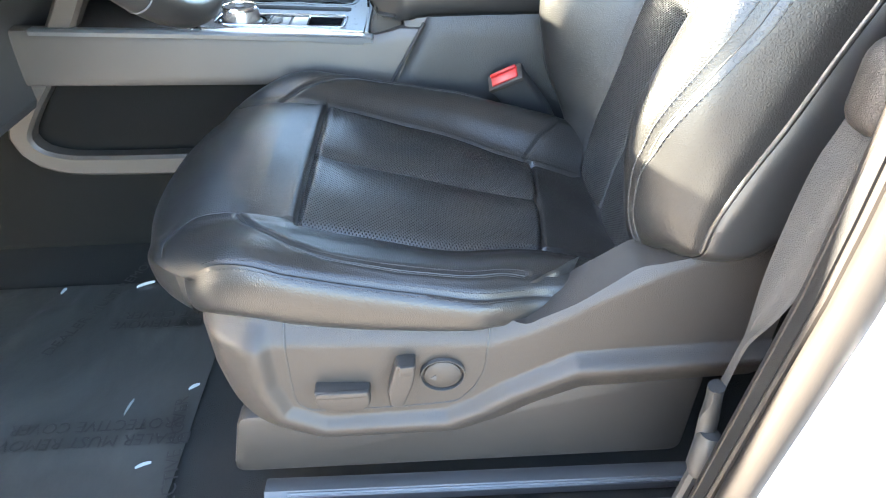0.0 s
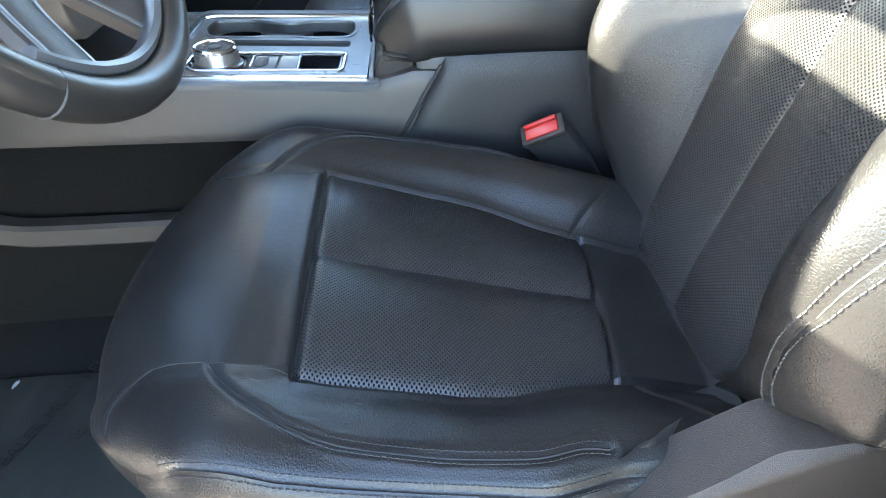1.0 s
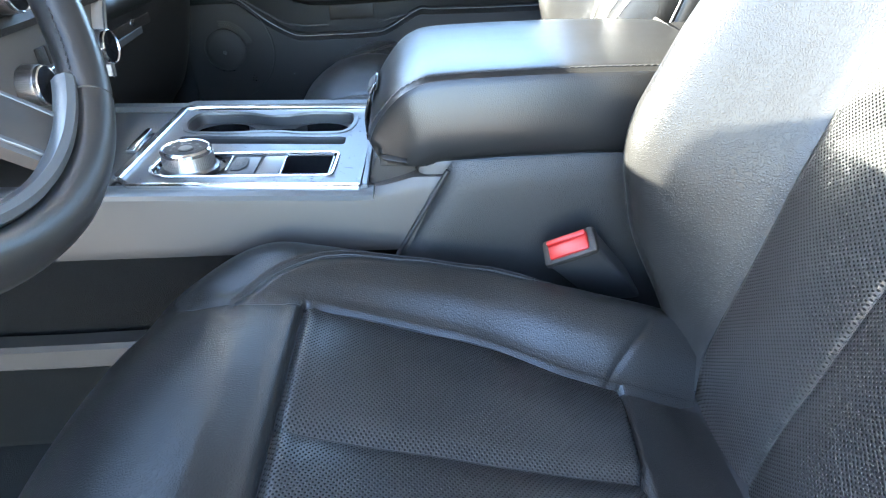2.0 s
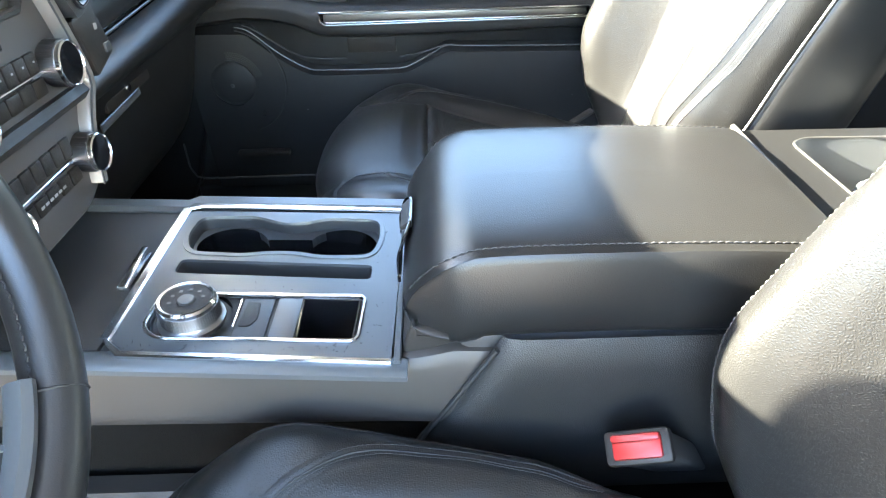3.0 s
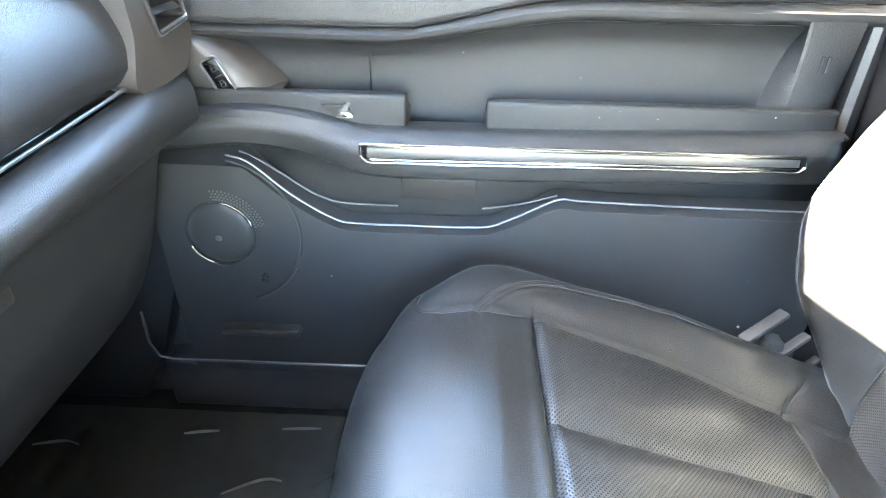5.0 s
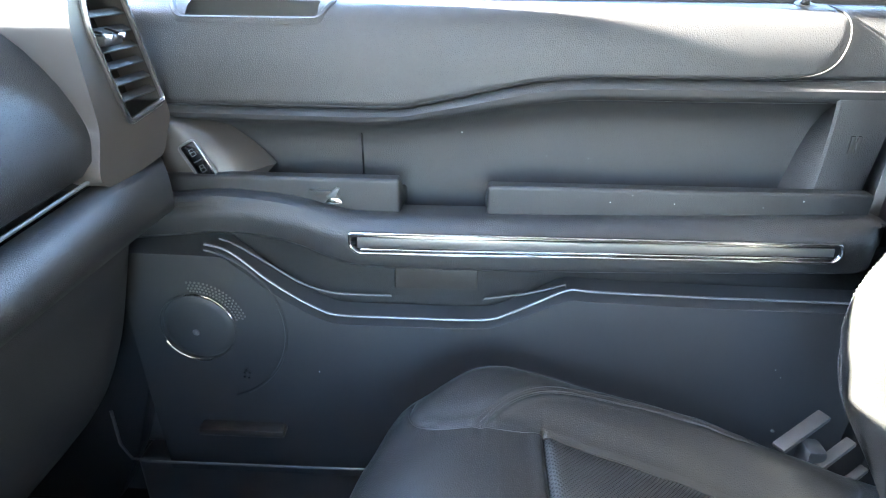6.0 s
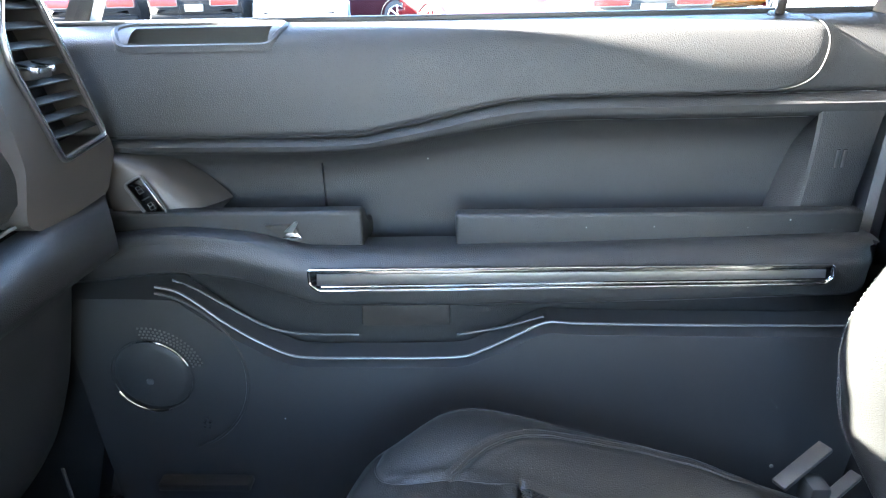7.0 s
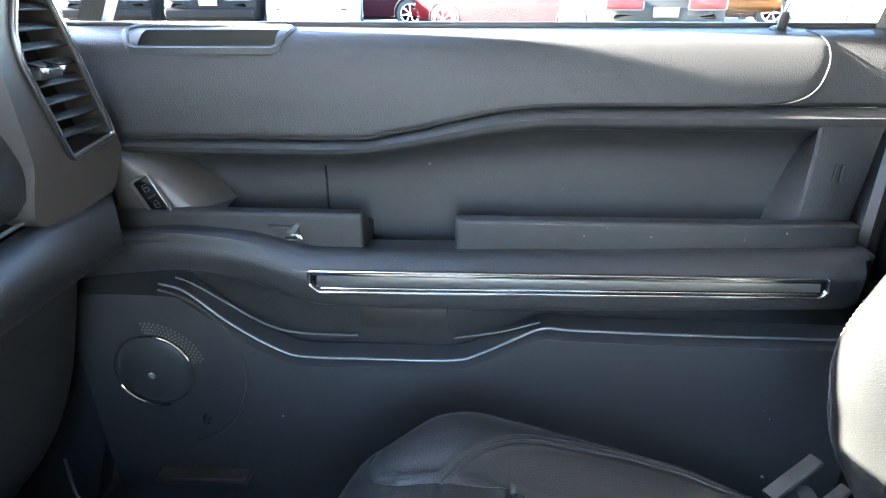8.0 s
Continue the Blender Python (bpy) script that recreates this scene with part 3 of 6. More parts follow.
    for s in (-1, 1):
        seam([(x, s * v) for x, v in APRON_SEAM])
        seam([(x, s * v) for x, v in ((-0.141, 0.166), (0.0, 0.160), (0.150, 0.1375))])
        for off in (-0.0052, 0.0052):
            p, nn = run([(x, s * (v + off)) for x, v in BOLSTER_SEAM], 0.0006)
            threads_of("bolster_stitching", stitches(p, nn, 0.0046, 0.0034, 0.00042), THREAD_DARK, seat, "dark twin stitching")
        p, nn = run([(x, s * v) for x, v in BOLSTER_SEAM], 0.0)
        part("seam", tube(p, 0.0012, 6), RUBBER, seat)
        for v in (0.2585, 0.2665):
            p, nn = run([(x, s * v) for x in np.linspace(-0.262, 0.10, 16) for _ in (0,)], 0.0008)
            threads_of("edge_stitching", stitches(p, nn, 0.0046, 0.0034, 0.00042), THREAD_DARK, seat, "dark edge stitching")
    seam([(-0.1415, v) for v in np.linspace(-0.164, 0.164, 9)], 0.001)
    seam([(0.160 + back_slant * v, v) for v in np.linspace(-0.132, 0.132, 9)], 0.001)
    seam([(x, 0.0) for x in np.linspace(-0.139, 0.158, 9)], 0.0008)

    # backrest
    rows = 230
    bp = [(0.255, 0.945), (0.268, 1.03), (0.287, 1.10), (0.315, 1.20), (0.346, 1.30), (0.380, 1.40), (0.414, 1.50), (0.445, 1.575), (0.485, 1.605), (0.54, 1.59), (0.56, 1.55)]
    path = smooth_line(bp, rows)
    tan = frames_of(path)
    nor = np.stack([-tan[:, 1], tan[:, 0]], 1)
    arc = np.r_[0, np.cumsum(np.linalg.norm(np.diff(path, axis=0), axis=1))]
    arcz = np.maximum.accumulate(path[:, 1])
    fwd = np.interp(arcz, [0.945, 1.0, 1.05, 1.10, 1.17, 1.27, 1.36, 1.5, 1.6], [0.01, 0.045, 0.072, 0.096, 0.117, 0.112, 0.088, 0.05, 0.02])
    fwd = eased_rows(fwd)
    past = np.clip((np.arange(rows) - np.argmax(path[:, 1]) + 9) / 20.0, 0, 1)
    half = [(0, 0), (0.07, -0.002), (0.128, 0.0), (0.143, 0.10), (0.167, 0.45), (0.191, 0.82), (0.213, 0.99), (0.233, 1.0), (0.252, 0.90), (0.268, 0.70), (0.278, 0.45)]
    n1, n2 = 84, 80
    up = smooth_line([(a, b * 0.1) for a, b in half], n1)
    down = smooth_line([(0.278, 0.0), (0.2815, -0.006), (0.2828, -0.011), (0.2825, -0.0150), (0.2818, -0.0165), (0.2835, -0.019), (0.2870, -0.027), (0.2885, -0.045), (0.2885, -0.070), (0.284, -0.100), (0.266, -0.124), (0.2, -0.132), (0.0, -0.138)], n2)[1:]
    w1, r1, d1 = np.r_[up[:, 0], down[:, 0]], np.r_[up[:, 1] / 0.1, np.full(n2 - 1, 0.45)], np.r_[np.zeros(n1), down[:, 1]]
    k1 = np.r_[up[:, 0], 0.278 + np.arange(1, n2) * 0.005]
    w, ws = np.r_[-w1[::-1], w1[1:]], np.r_[-k1[::-1], k1[1:]]
    rise, drop = np.r_[r1[::-1], r1[1:]], np.r_[d1[::-1], d1[1:]]
    W = np.meshgrid(w, path[:, 1])[0]
    bound = np.interp(arcz, [0.95, 1.1, 1.3, 1.6], [0.125, 0.130, 0.145, 0.16])
    edge = k1[int(np.argmin(np.abs(k1 - 0.130)))]
    W, S = fanned(W, edge, bound, 0.24), fanned(np.meshgrid(ws, path[:, 1])[0], edge, bound, 0.24)
    A = np.abs(S)
    face = (drop == 0)[None] & np.ones(W.shape, bool)
    deep = np.interp(arcz, [0.945, 1.06, 1.2], [0.35, 0.75, 1.0])
    H = fwd[:, None] * rise[None] * np.where(drop == 0, 1, np.clip(1 + drop / 0.06, 0, 1))[None] + drop[None] * deep[:, None]
    inner = bound[:, None] + 1e-6
    d_in, d_mid = np.where(face, np.abs(A - inner), 1), np.where(face, A, 1)
    d_out, d_side = np.where(face, np.abs(A - np.interp(arcz, [1.0, 1.07, 1.13, 1.27, 1.6], [0.226, 0.236, 0.250, 0.266, 0.266])[:, None]), 1), np.where(face, 1, np.abs(drop[None] + 0.0162))
    H = H + groove(d_in, 0.0036, 0.006) + groove(d_mid, 0.003, 0.0028) + groove(d_out, 0.0028, 0.003) + groove(d_side, 0.004, 0.005)
    H = H + np.where(face & (A < inner), 0.006 * np.sin(np.pi * A / inner), 0)
    ripple = np.array([[noise.noise((z * 9, v * 9, 13.1 + cy)) + 0.5 * noise.noise((z * 21, v * 21, 17.7)) for v in ws[::4]] for z in path[::4, 1]])
    ripple = np.array([np.interp(ws, ws[::4], r) for r in ripple])
    ripple = np.array([np.interp(np.arange(rows), np.arange(0, rows, 4), ripple[:, k]) for k in range(len(ws))]).T
    H = H + 0.0022 * ripple * face
    foot = 1 - np.clip((arcz - 0.945) / 0.06, 0, 1)
    shrink = 1 - 0.02 * np.clip((arcz - 1.3) / 0.3, 0, 1) - 0.14 * past - 0.14 * foot**2.2
    lower = np.interp(A, [0.12, 0.27], [0.0, 0.125]) * eased_rows(np.clip((1.2 - arcz) / 0.25, 0, 1), 61)[:, None]
    G = np.stack([back_x + path[:, 0][:, None] + nor[:, 0][:, None] * H, cy + mirror * W * shrink[:, None] * back_w, path[:, 1][:, None] + nor[:, 1][:, None] * H + lower], 2)
    uv = np.stack([np.broadcast_to(arc[:, None], W.shape), W], 2).reshape(-1, 2)
    verts, faces = sheet(G)
    flat = quad(face & (A <= inner))
    shell_back = quad((~face) & (drop[None] < -0.0160))
    pick(verts, faces, uv, flat, "backrest_insert", PERF, "perforated black leather centre panel", -1)
    pick(verts, faces, uv, shell_back, "side_panel", LEATHER_PLAIN, "smooth black side panel and back", -1)
    pick(verts, faces, uv, ~flat & ~shell_back, "backrest", LEATHER, "smooth black leather backrest with tall side bolsters", -1)
    bat = surface(G, path[:, 1], S, int(np.argmax(path[:, 1])))

    def up_run(v, z0, z1, lift, n=50):
        got = [bat(z, v if np.isscalar(v) else float(np.interp(z, *v)), 0.0) for z in np.linspace(z0, z1, n)]
        nn = [g[1] * (1 if g[1][0] < 0 else -1) for g in got]
        return [g[0] + lift * k for g, k in zip(got, nn)], nn

    outer = lambda side, off: ([1.0, 1.07, 1.13, 1.27, 1.6], [side * (w0 + off) for w0 in (0.226, 0.236, 0.250, 0.266, 0.266)])  # noqa: E731
    for v in (outer(-1, 0.005), outer(-1, -0.005), 0.0, outer(1, -0.005), outer(1, 0.005)):
        p, nn = up_run(v, 0.99, 1.55, 0.0006)
        threads_of("backrest_stitching", stitches(p, nn, 0.0056, 0.0040, 0.0007), THREAD, seat, "grey stitching")
    for v in (-0.129, 0.129, outer(-1, 0), outer(1, 0)):
        p, nn = up_run(v, 0.99, 1.55, -0.0008)
        part("seam", tube(p, 0.0012, 6, (0, 1, 0)), RUBBER, seat)
    v_welt = float(np.interp(0.0162, -d1, k1))
    for v in (-v_welt, v_welt):
        p, nn = up_run(v, 0.99, 1.55, 0.0)
        part("welt", tube(p, 0.0022, 8, (0, 1, 0)), LEATHER_PLAIN, seat, "leather welt")
    # tracks and pedestal
    for y in (cy - 0.19, cy + 0.19):
        part("seat_track", rbox((-0.27, y - 0.022, FLOOR - 0.02), (0.33, y + 0.022, FLOOR + 0.045), 0.006), STEEL, seat, "grey steel seat track")
        part("pedestal", prism([(-0.24, FLOOR + 0.044), (0.30, FLOOR + 0.044), (0.26, 0.91), (-0.22, 0.91)], "y", y - 0.015, y + 0.015, 0.004), PLASTIC_DARK, seat)
    return seat


driver = build_seat("driver_seat", 0.772, "black leather driver's seat with perforated inserts and power switches", 1, -0.06, back_slant=0.10)


def seat_side(seat):
    """Outer plastic valance of the driver's seat with its power switches."""
    crease = [(-0.245, 0.993), (-0.158, 0.986), (0.070, 0.973), (0.119, 0.992), (0.178, 1.028), (0.234, 1.058), (0.265, 1.070), (0.375, 1.089)]
    top = [(-0.245, 1.027), (-0.150, 1.025), (0.070, 1.001), (0.104, 0.994), (0.152, 1.020), (0.215, 1.063), (0.275, 1.079), (0.375, 1.096)]
    foot = [(-0.245, 0.930), (-0.222, 0.885), (-0.195, 0.852), (-0.165, 0.838), (-0.110, 0.832), (0.030, 0.830), (0.095, 0.841), (0.130, 0.862), (0.190, 0.882), (0.375, 0.893)]
    inner = [(-0.160, 1.3), (-0.164, 0.93), (-0.155, 0.893), (-0.120, 0.873), (0.015, 0.876), (0.048, 0.893), (0.080, 0.916), (0.157, 0.958), (0.42, 0.966), (0.42, 1.3)]
    soft = lambda v, k: k * np.logaddexp(0, v / k)  # noqa: E731

    def lift(x, z):
        """The panel's depth: an upper band that leans in, a recessed field and a raised lip round it that turns under."""
        x, z = np.asarray(x, float), np.asarray(z, float)
        inside = np.zeros(x.shape, bool)
        for (x0, z0), (x1, z1) in zip(inner, inner[1:] + inner[:1]):
            inside ^= ((z0 > z) != (z1 > z)) & (x < (x1 - x0) * (z - z0) / (z1 - z0 + 1e-12) + x0)
        d = near_line(x, z, inner[:-1]) * np.where(inside, -1, 1)
        band = z - np.interp(x, *np.array(crease).T)
        lip = np.clip(d / 0.017, 0, 1)
        lip = lip * lip * (3 - 2 * lip)
        deep = np.interp(x, [-0.2, 0.1, 0.2], [0.010, 0.014, 0.018])
        y = 0.500 - deep * lip * np.clip(1 - soft(band, 0.004) / 0.02, 0, 1) + 0.62 * soft(d - 0.024, 0.003) + 0.72 * soft(band, 0.0022)
        return np.minimum(y + 0.9 * soft(-0.226 - x, 0.004), 0.556)

    xs = np.linspace(-0.245, 0.375, 240)
    hi, lo = np.interp(xs, *np.array(top).T), np.interp(xs, *np.array(foot).T)
    k = np.hanning(13)[1:-1] / np.hanning(13)[1:-1].sum()
    hi, lo = (np.convolve(np.pad(q, 5, mode="edge"), k, mode="valid") for q in (hi, lo))
    Z = hi[:, None] + (lo - hi)[:, None] * np.linspace(0, 1, 110)[None]
    X = np.repeat(xs[:, None], 110, 1)
    Y = lift(X, Z)
    shell_grid = np.stack([X, Y, Z], 2)
    rim = lambda q: np.stack([q[:, 0], np.full(len(q), 0.556), q[:, 2]], 1)  # noqa: E731
    v = part("valance", merge(sheet(shell_grid), sheet(np.stack([shell_grid[:, 0], rim(shell_grid[:, 0])], 1)), sheet(np.stack([shell_grid[:, -1], rim(shell_grid[:, -1])], 1))), PLASTIC, seat, "charcoal plastic seat side panel")
    gap = smooth_line([(-0.150, 1.018), (-0.151, 0.985), (-0.153, 0.91), (-0.146, 0.890), (-0.118, 0.881), (0.012, 0.884), (0.040, 0.897), (0.058, 0.930), (0.063, 0.972), (0.067, 0.997)], 90)
    part("panel_gap", tube([(x, float(lift(x, z)) + 0.0004, z) for x, z in gap], 0.0014, 6, (0, 1, 0)), RUBBER, v)
    # switches
    sw = part("slide_switch", prism(rounded([(-0.127, 0.930), (-0.067, 0.926), (-0.067, 0.908), (-0.078, 0.895), (-0.115, 0.897), (-0.127, 0.911)], 0.004), "y", 0.483, 0.502, 0.004, 3), PLASTIC, v, "black seat slide switch")
    part("switch_top", rbox((-0.126, 0.4815, 0.919), (-0.068, 0.489, 0.929), 0.003), PLASTIC, sw)
    lv = part("recline_switch", prism(rounded([(-0.036, 0.966), (-0.014, 0.967), (-0.019, 0.935), (-0.031, 0.900), (-0.046, 0.902), (-0.047, 0.926)], 0.005), "y", 0.482, 0.502, 0.005, 3), PLASTIC, v, "black recline lever")
    part("switch_top", prism(rounded([(-0.033, 0.966), (-0.016, 0.967), (-0.017, 0.955), (-0.033, 0.952)], 0.002), "y", 0.4800, 0.486, 0.0015), PLASTIC, lv)
    kn = part("lumbar_knob", lathe([(0.0, 0.005), (0.017, 0.005), (0.0200, 0.003), (0.0205, 0.0)], (0.0135, 0.4990, 0.935), (0, -1, 0)), PLASTIC, v, "round lumbar control")
    part("knob_ring", lathe([(0.0225, 0.0), (0.0235, 0.004), (0.0245, 0.004), (0.0252, 0.0)], (0.0135, 0.4980, 0.935), (0, -1, 0)), RUBBER, kn)
    part("knob_mark", prism([(0.000, 0.934), (0.006, 0.938), (0.006, 0.930)], "y", 0.4930, 0.4946, 0), THREAD, kn, smooth=False)
    # tucked leather corner behind the cushion's side
    a, b, c, d = (Vector(q) for q in ((0.082, 0.520, 0.978), (0.088, 0.528, 1.022), (0.168, 0.562, 1.040), (0.150, 0.548, 0.996)))
    rows = []
    for u in np.linspace(0, 1, 22):
        row = []
        for w in np.linspace(0, 1, 22):
            q = (a * (1 - u) + d * u) * (1 - w) + (b * (1 - u) + c * u) * w
            swell = 0.003 * math.sin(math.pi * u) ** 0.6 * math.sin(math.pi * min(1, w + 0.12)) ** 0.6 + 0.0014 * math.sin(20 * u + 7 * w) * math.sin(math.pi * u)
            row.append((q.x, q.y - swell, q.z + 0.4 * swell))
        rows.append(row)
    part("gusset", sheet(rows), LEATHER, seat, "tucked leather corner")
    # lower skirt and rail under the panel
    part("skirt", prism(rounded([(-0.235, 0.85), (0.10, 0.84), (0.20, 0.888), (0.33, 0.895), (0.33, 0.735), (-0.262, 0.74)], 0.02), "y", 0.520, 0.552, 0.006), PLASTIC, seat, "charcoal lower skirt")
    rail = part("rail_cover", sweep([(-0.22, 0.503, 0.722), (0.05, 0.503, 0.715), (0.36, 0.503, 0.708)], [(-0.014, -0.01), (-0.014, 0.006), (-0.008, 0.010), (0.008, 0.010), (0.014, 0.004), (0.014, -0.01)]), PLASTIC_DARK, seat, "black seat rail cover")
    part("rail_edge", tube([(-0.19, 0.4915, 0.729), (0.05, 0.4915, 0.7225), (0.34, 0.4915, 0.7155)], 0.0022), SATIN, rail)


seat_side(driver)


passenger = build_seat("passenger_seat", 1.683, "black leather passenger seat with perforated inserts, backrest in sunlight", -1, -0.02, -0.012, 1.03, rake=(0.006, 0.040))
passenger.location.x += 0.092
passenger.location.z += 0.012



# ---- centre console ----
def deck(x, y=None):
    """Height of the console's top plate at x: it rises gently to the front."""
    return 1.134 - 0.05 * (x + 0.1)


def sloped(shape, lift=0.0):
    """Takes a shape built about z = 0 onto the sloping deck."""
    return [(x, y, z + deck(x) + lift) for x, y, z in shape[0]], shape[1]


def holed_plate(outer, holes, z, depth):
    """A flat plate with holes: triangles between outlines, and the holes' walls below."""
    bm = bmesh.new()
    edges = []
    for line in [outer] + holes:
        vs = [bm.verts.new((x, y, z)) for x, y in line]
        edges += [bm.edges.new((vs[i], vs[(i + 1) % len(vs)])) for i in range(len(vs))]
    bmesh.ops.triangle_fill(bm, use_beauty=True, use_dissolve=False, edges=edges)
    bm.verts.index_update()
    top = of_bm(bm)
    rim = []
    for line, d in [(outer, depth)] + [(h, 0.012) for h in holes]:
        n = len(line)
        rim.append(([(x, y, z) for x, y in line] + [(x, y, z - d) for x, y in line], [(i, (i + 1) % n, n + (i + 1) % n, n + i) for i in range(n)]))
    return merge(top, *rim)


def cup_outline(grow=0.0):
    g = grow
    return rounded([(-0.345 - g, 1.330 + g), (-0.272, 1.334 + g), (-0.238, 1.318 + g), (-0.212, 1.318 + g), (-0.180, 1.332 + g), (-0.112 + g, 1.328 + g), (-0.108 + g, 1.284), (-0.118 + g, 1.246 - g), (-0.180, 1.244 - g), (-0.210, 1.252 - g), (-0.240, 1.252 - g), (-0.272, 1.246 - g), (-0.335 - g, 1.250 - g), (-0.350 - g, 1.286)], 0.018, 6)


def well(outline, z0, z1, inset):
    """A pocket: walls down from an outline, drawn in a little, and its bottom."""
    c = np.mean(np.array(outline), axis=0)
    rings = []
    for k in np.linspace(0, 1, 4):
        rings.append([(*(np.array(p) + (c - np.array(p)) * inset * k), z0 + (z1 - z0) * k) for p in outline])
    n = len(outline)
    verts = [tuple(v) for r in rings for v in r]
    faces = [(a * n + i, a * n + (i + 1) % n, (a + 1) * n + (i + 1) % n, (a + 1) * n + i) for a in range(3) for i in range(n)]
    return verts, faces + [tuple(range(3 * n, 4 * n))]


def console():
    c = thing("centre_console", (-0.2, MID - 0.01, FLOOR), "grey centre console with chrome trim, cup holders and rotary selector", "car console")
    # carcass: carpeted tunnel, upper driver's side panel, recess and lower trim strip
    part("tunnel", rbox((-1.12, 1.115, FLOOR), (1.0, 1.335, 1.06), 0.02), TUNNEL, c, "black carpeted tunnel, colour darkened for shade")
    for s, y in ((1, 1.072), (-1, 1.362)):
        face = [(0, 0.0), (s * 0.006, 0.0), (s * 0.03, 0.0)]
        rows = []
        for x in np.linspace(-0.74, 0.03, 44):
            zt = deck(x) - 0.004 + 0.016 * max(0.0, min(1.0, (x + 0.085) / 0.06)) ** 1.5
            zb = 1.050 - 0.03 * (x + 0.2)
            prof = [(y + s * 0.03, zt), (y + s * 0.010, zt - 0.001), (y + s * 0.003, zt - 0.008), (y - s * 0.001, zt - 0.030), (y - s * 0.006, zb + 0.012), (y - s * 0.002, zb + 0.002), (y + s * 0.012, zb), (y + s * 0.05, zb)]
            rows.append([(x, a, b) for a, b in smooth_line(prof, 22)])
        part("side_panel", sheet(rows), TAUPE, c, "warm grey plastic side panel")
    low = smooth_line([(-0.505, 1.085, 1.27), (-0.547, 1.085, 1.201), (-0.619, 1.085, 1.103), (-0.690, 1.085, 1.020), (-0.722, 1.085, 0.968), (-0.705, 1.085, 0.928), (-0.66, 1.085, 0.910), (-0.60, 1.085, 0.905), (-0.44, 1.085, 0.902), (-0.10, 1.085, 0.902), (0.1, 1.085, 0.902)], 50)
    part("lower_trim", sweep(low, [(-0.02, -0.02), (-0.02, 0.004), (-0.014, 0.010), (0.014, 0.010), (0.02, 0.004), (0.02, -0.02)], (0, -1, 0)), TAUPE, c, "warm grey lower trim strip")
    # deck with wells
    cups, tray = cup_outline(), rounded([(-0.340, 1.236), (-0.115, 1.228), (-0.115, 1.200), (-0.340, 1.209)], 0.007)
    pad = rounded([(-0.338, 1.170), (-0.118, 1.169), (-0.121, 1.097), (-0.322, 1.100), (-0.340, 1.116)], 0.010)
    outer = rounded([(-0.362, 1.345), (-0.080, 1.346), (-0.086, 1.072), (-0.345, 1.081), (-0.362, 1.095)], 0.006)
    part("deck_plate", sloped(holed_plate(outer, [cups, tray, pad], 0.0, 0.02), 0.002), SATIN, c, "satin grey plate with scratches", smooth=False)
    part("tray", sloped(well(tray, -0.004, -0.022, 0.05), 0.002), PLASTIC_DARK, c, "black recess")
    bell = []
    for cx, a0, a1 in ((-0.297, 22, 338), (-0.159, 202, 518)):
        bell += [(cx + 0.044 * math.cos(radians(a)), 1.288 + 0.040 * math.sin(radians(a))) for a in np.linspace(a0, a1, 30)]
    n = len(cups)
    wall = [(x, y, 0.0) for x, y in cups] + [(-0.228 + (x + 0.228) * 0.975, 1.289 + (y - 1.289) * 0.96, -0.016) for x, y in cups]
    part("cup_recess", sloped((wall, [(i, (i + 1) % n, n + (i + 1) % n, n + i) for i in range(n)]), 0.002), PLASTIC_DARK, c, "sloping dark wall of the cup holders")
    part("cup_floor", sloped(holed_plate([(x, y) for x, y, z in wall[n:]], [bell], -0.016, 0.002), 0.002), PLASTIC_DARK, c, smooth=False)
    part("cup_holder", sloped(well(bell, -0.016, -0.085, 0.06), 0.002), GLOSS, c, "deep black twin cup holder")
    part("armrest_base", prism(rounded([(-0.0755, 1.10), (-0.0755, 1.138), (-0.066, 1.162), (-0.02, 1.166), (-0.02, 1.10)], 0.006), "y", 1.088, 1.358, 0.006, 3), PLASTIC, c, "charcoal plastic panel below the armrest")
    part("cup_rim", sloped(sweep([(*p, 0.0) for p in cup_outline(0.002)], [(-0.004, -0.002), (0.004, -0.002), (0.003, 0.0015), (-0.003, 0.0015)], closed=True), 0.002), SATIN, c)
    # front shelf ahead of the plate and flanks
    part("front_shelf", sloped(merge(rbox((-0.60, 1.085, -0.03), (-0.372, 1.345, -0.006), 0.004)), 0.006), PLASTIC, c, "charcoal plastic shelf")
    part("side_rail", sloped(sweep([(-0.62, 1.357, -0.006), (-0.37, 1.357, -0.006), (-0.36, 1.368, -0.006), (-0.07, 1.368, -0.006)], [(-0.013, -0.02), (-0.013, 0.008), (-0.009, 0.013), (0.009, 0.013), (0.013, 0.008), (0.013, -0.02)]), 0.0), SATIN, c)
    part("side_rail", sloped(sweep([(-0.62, 1.073, -0.006), (-0.37, 1.073, -0.006), (-0.07, 1.066, -0.006)], [(-0.013, -0.002), (-0.013, 0.004), (-0.009, 0.007), (0.009, 0.007), (0.013, 0.004), (0.013, -0.002)]), 0.0), SATIN, c)
    # chrome outline of the plate and of the selector pad
    frame_line = [(-0.078, 1.351), (-0.347, 1.357), (-0.366, 1.347), (-0.366, 1.094), (-0.348, 1.077), (-0.086, 1.068)]
    part("chrome_trim", sloped(strip([(*p, 0.0) for p in frame_line], 0.0075, 0.005), 0.001), CHROME, c, "bright chrome strip")
    part("chrome_trim", sloped(strip([(-0.3675, 1.345, 0.0), (-0.3675, 1.096, 0.0)], 0.0115, 0.0058), 0.001), CHROME, c, "broad chrome strip")
    part("end_trim", sloped(strip([(-0.080, 1.068, 0), (-0.079, 1.351, 0)], 0.007, 0.004), 0.001), SATIN, c)
    part("chrome_trim", sloped(strip([(*p, 0.0) for p in pad], 0.0045, 0.0035, closed=True), 0.0015), CHROME, c, "thin chrome outline")
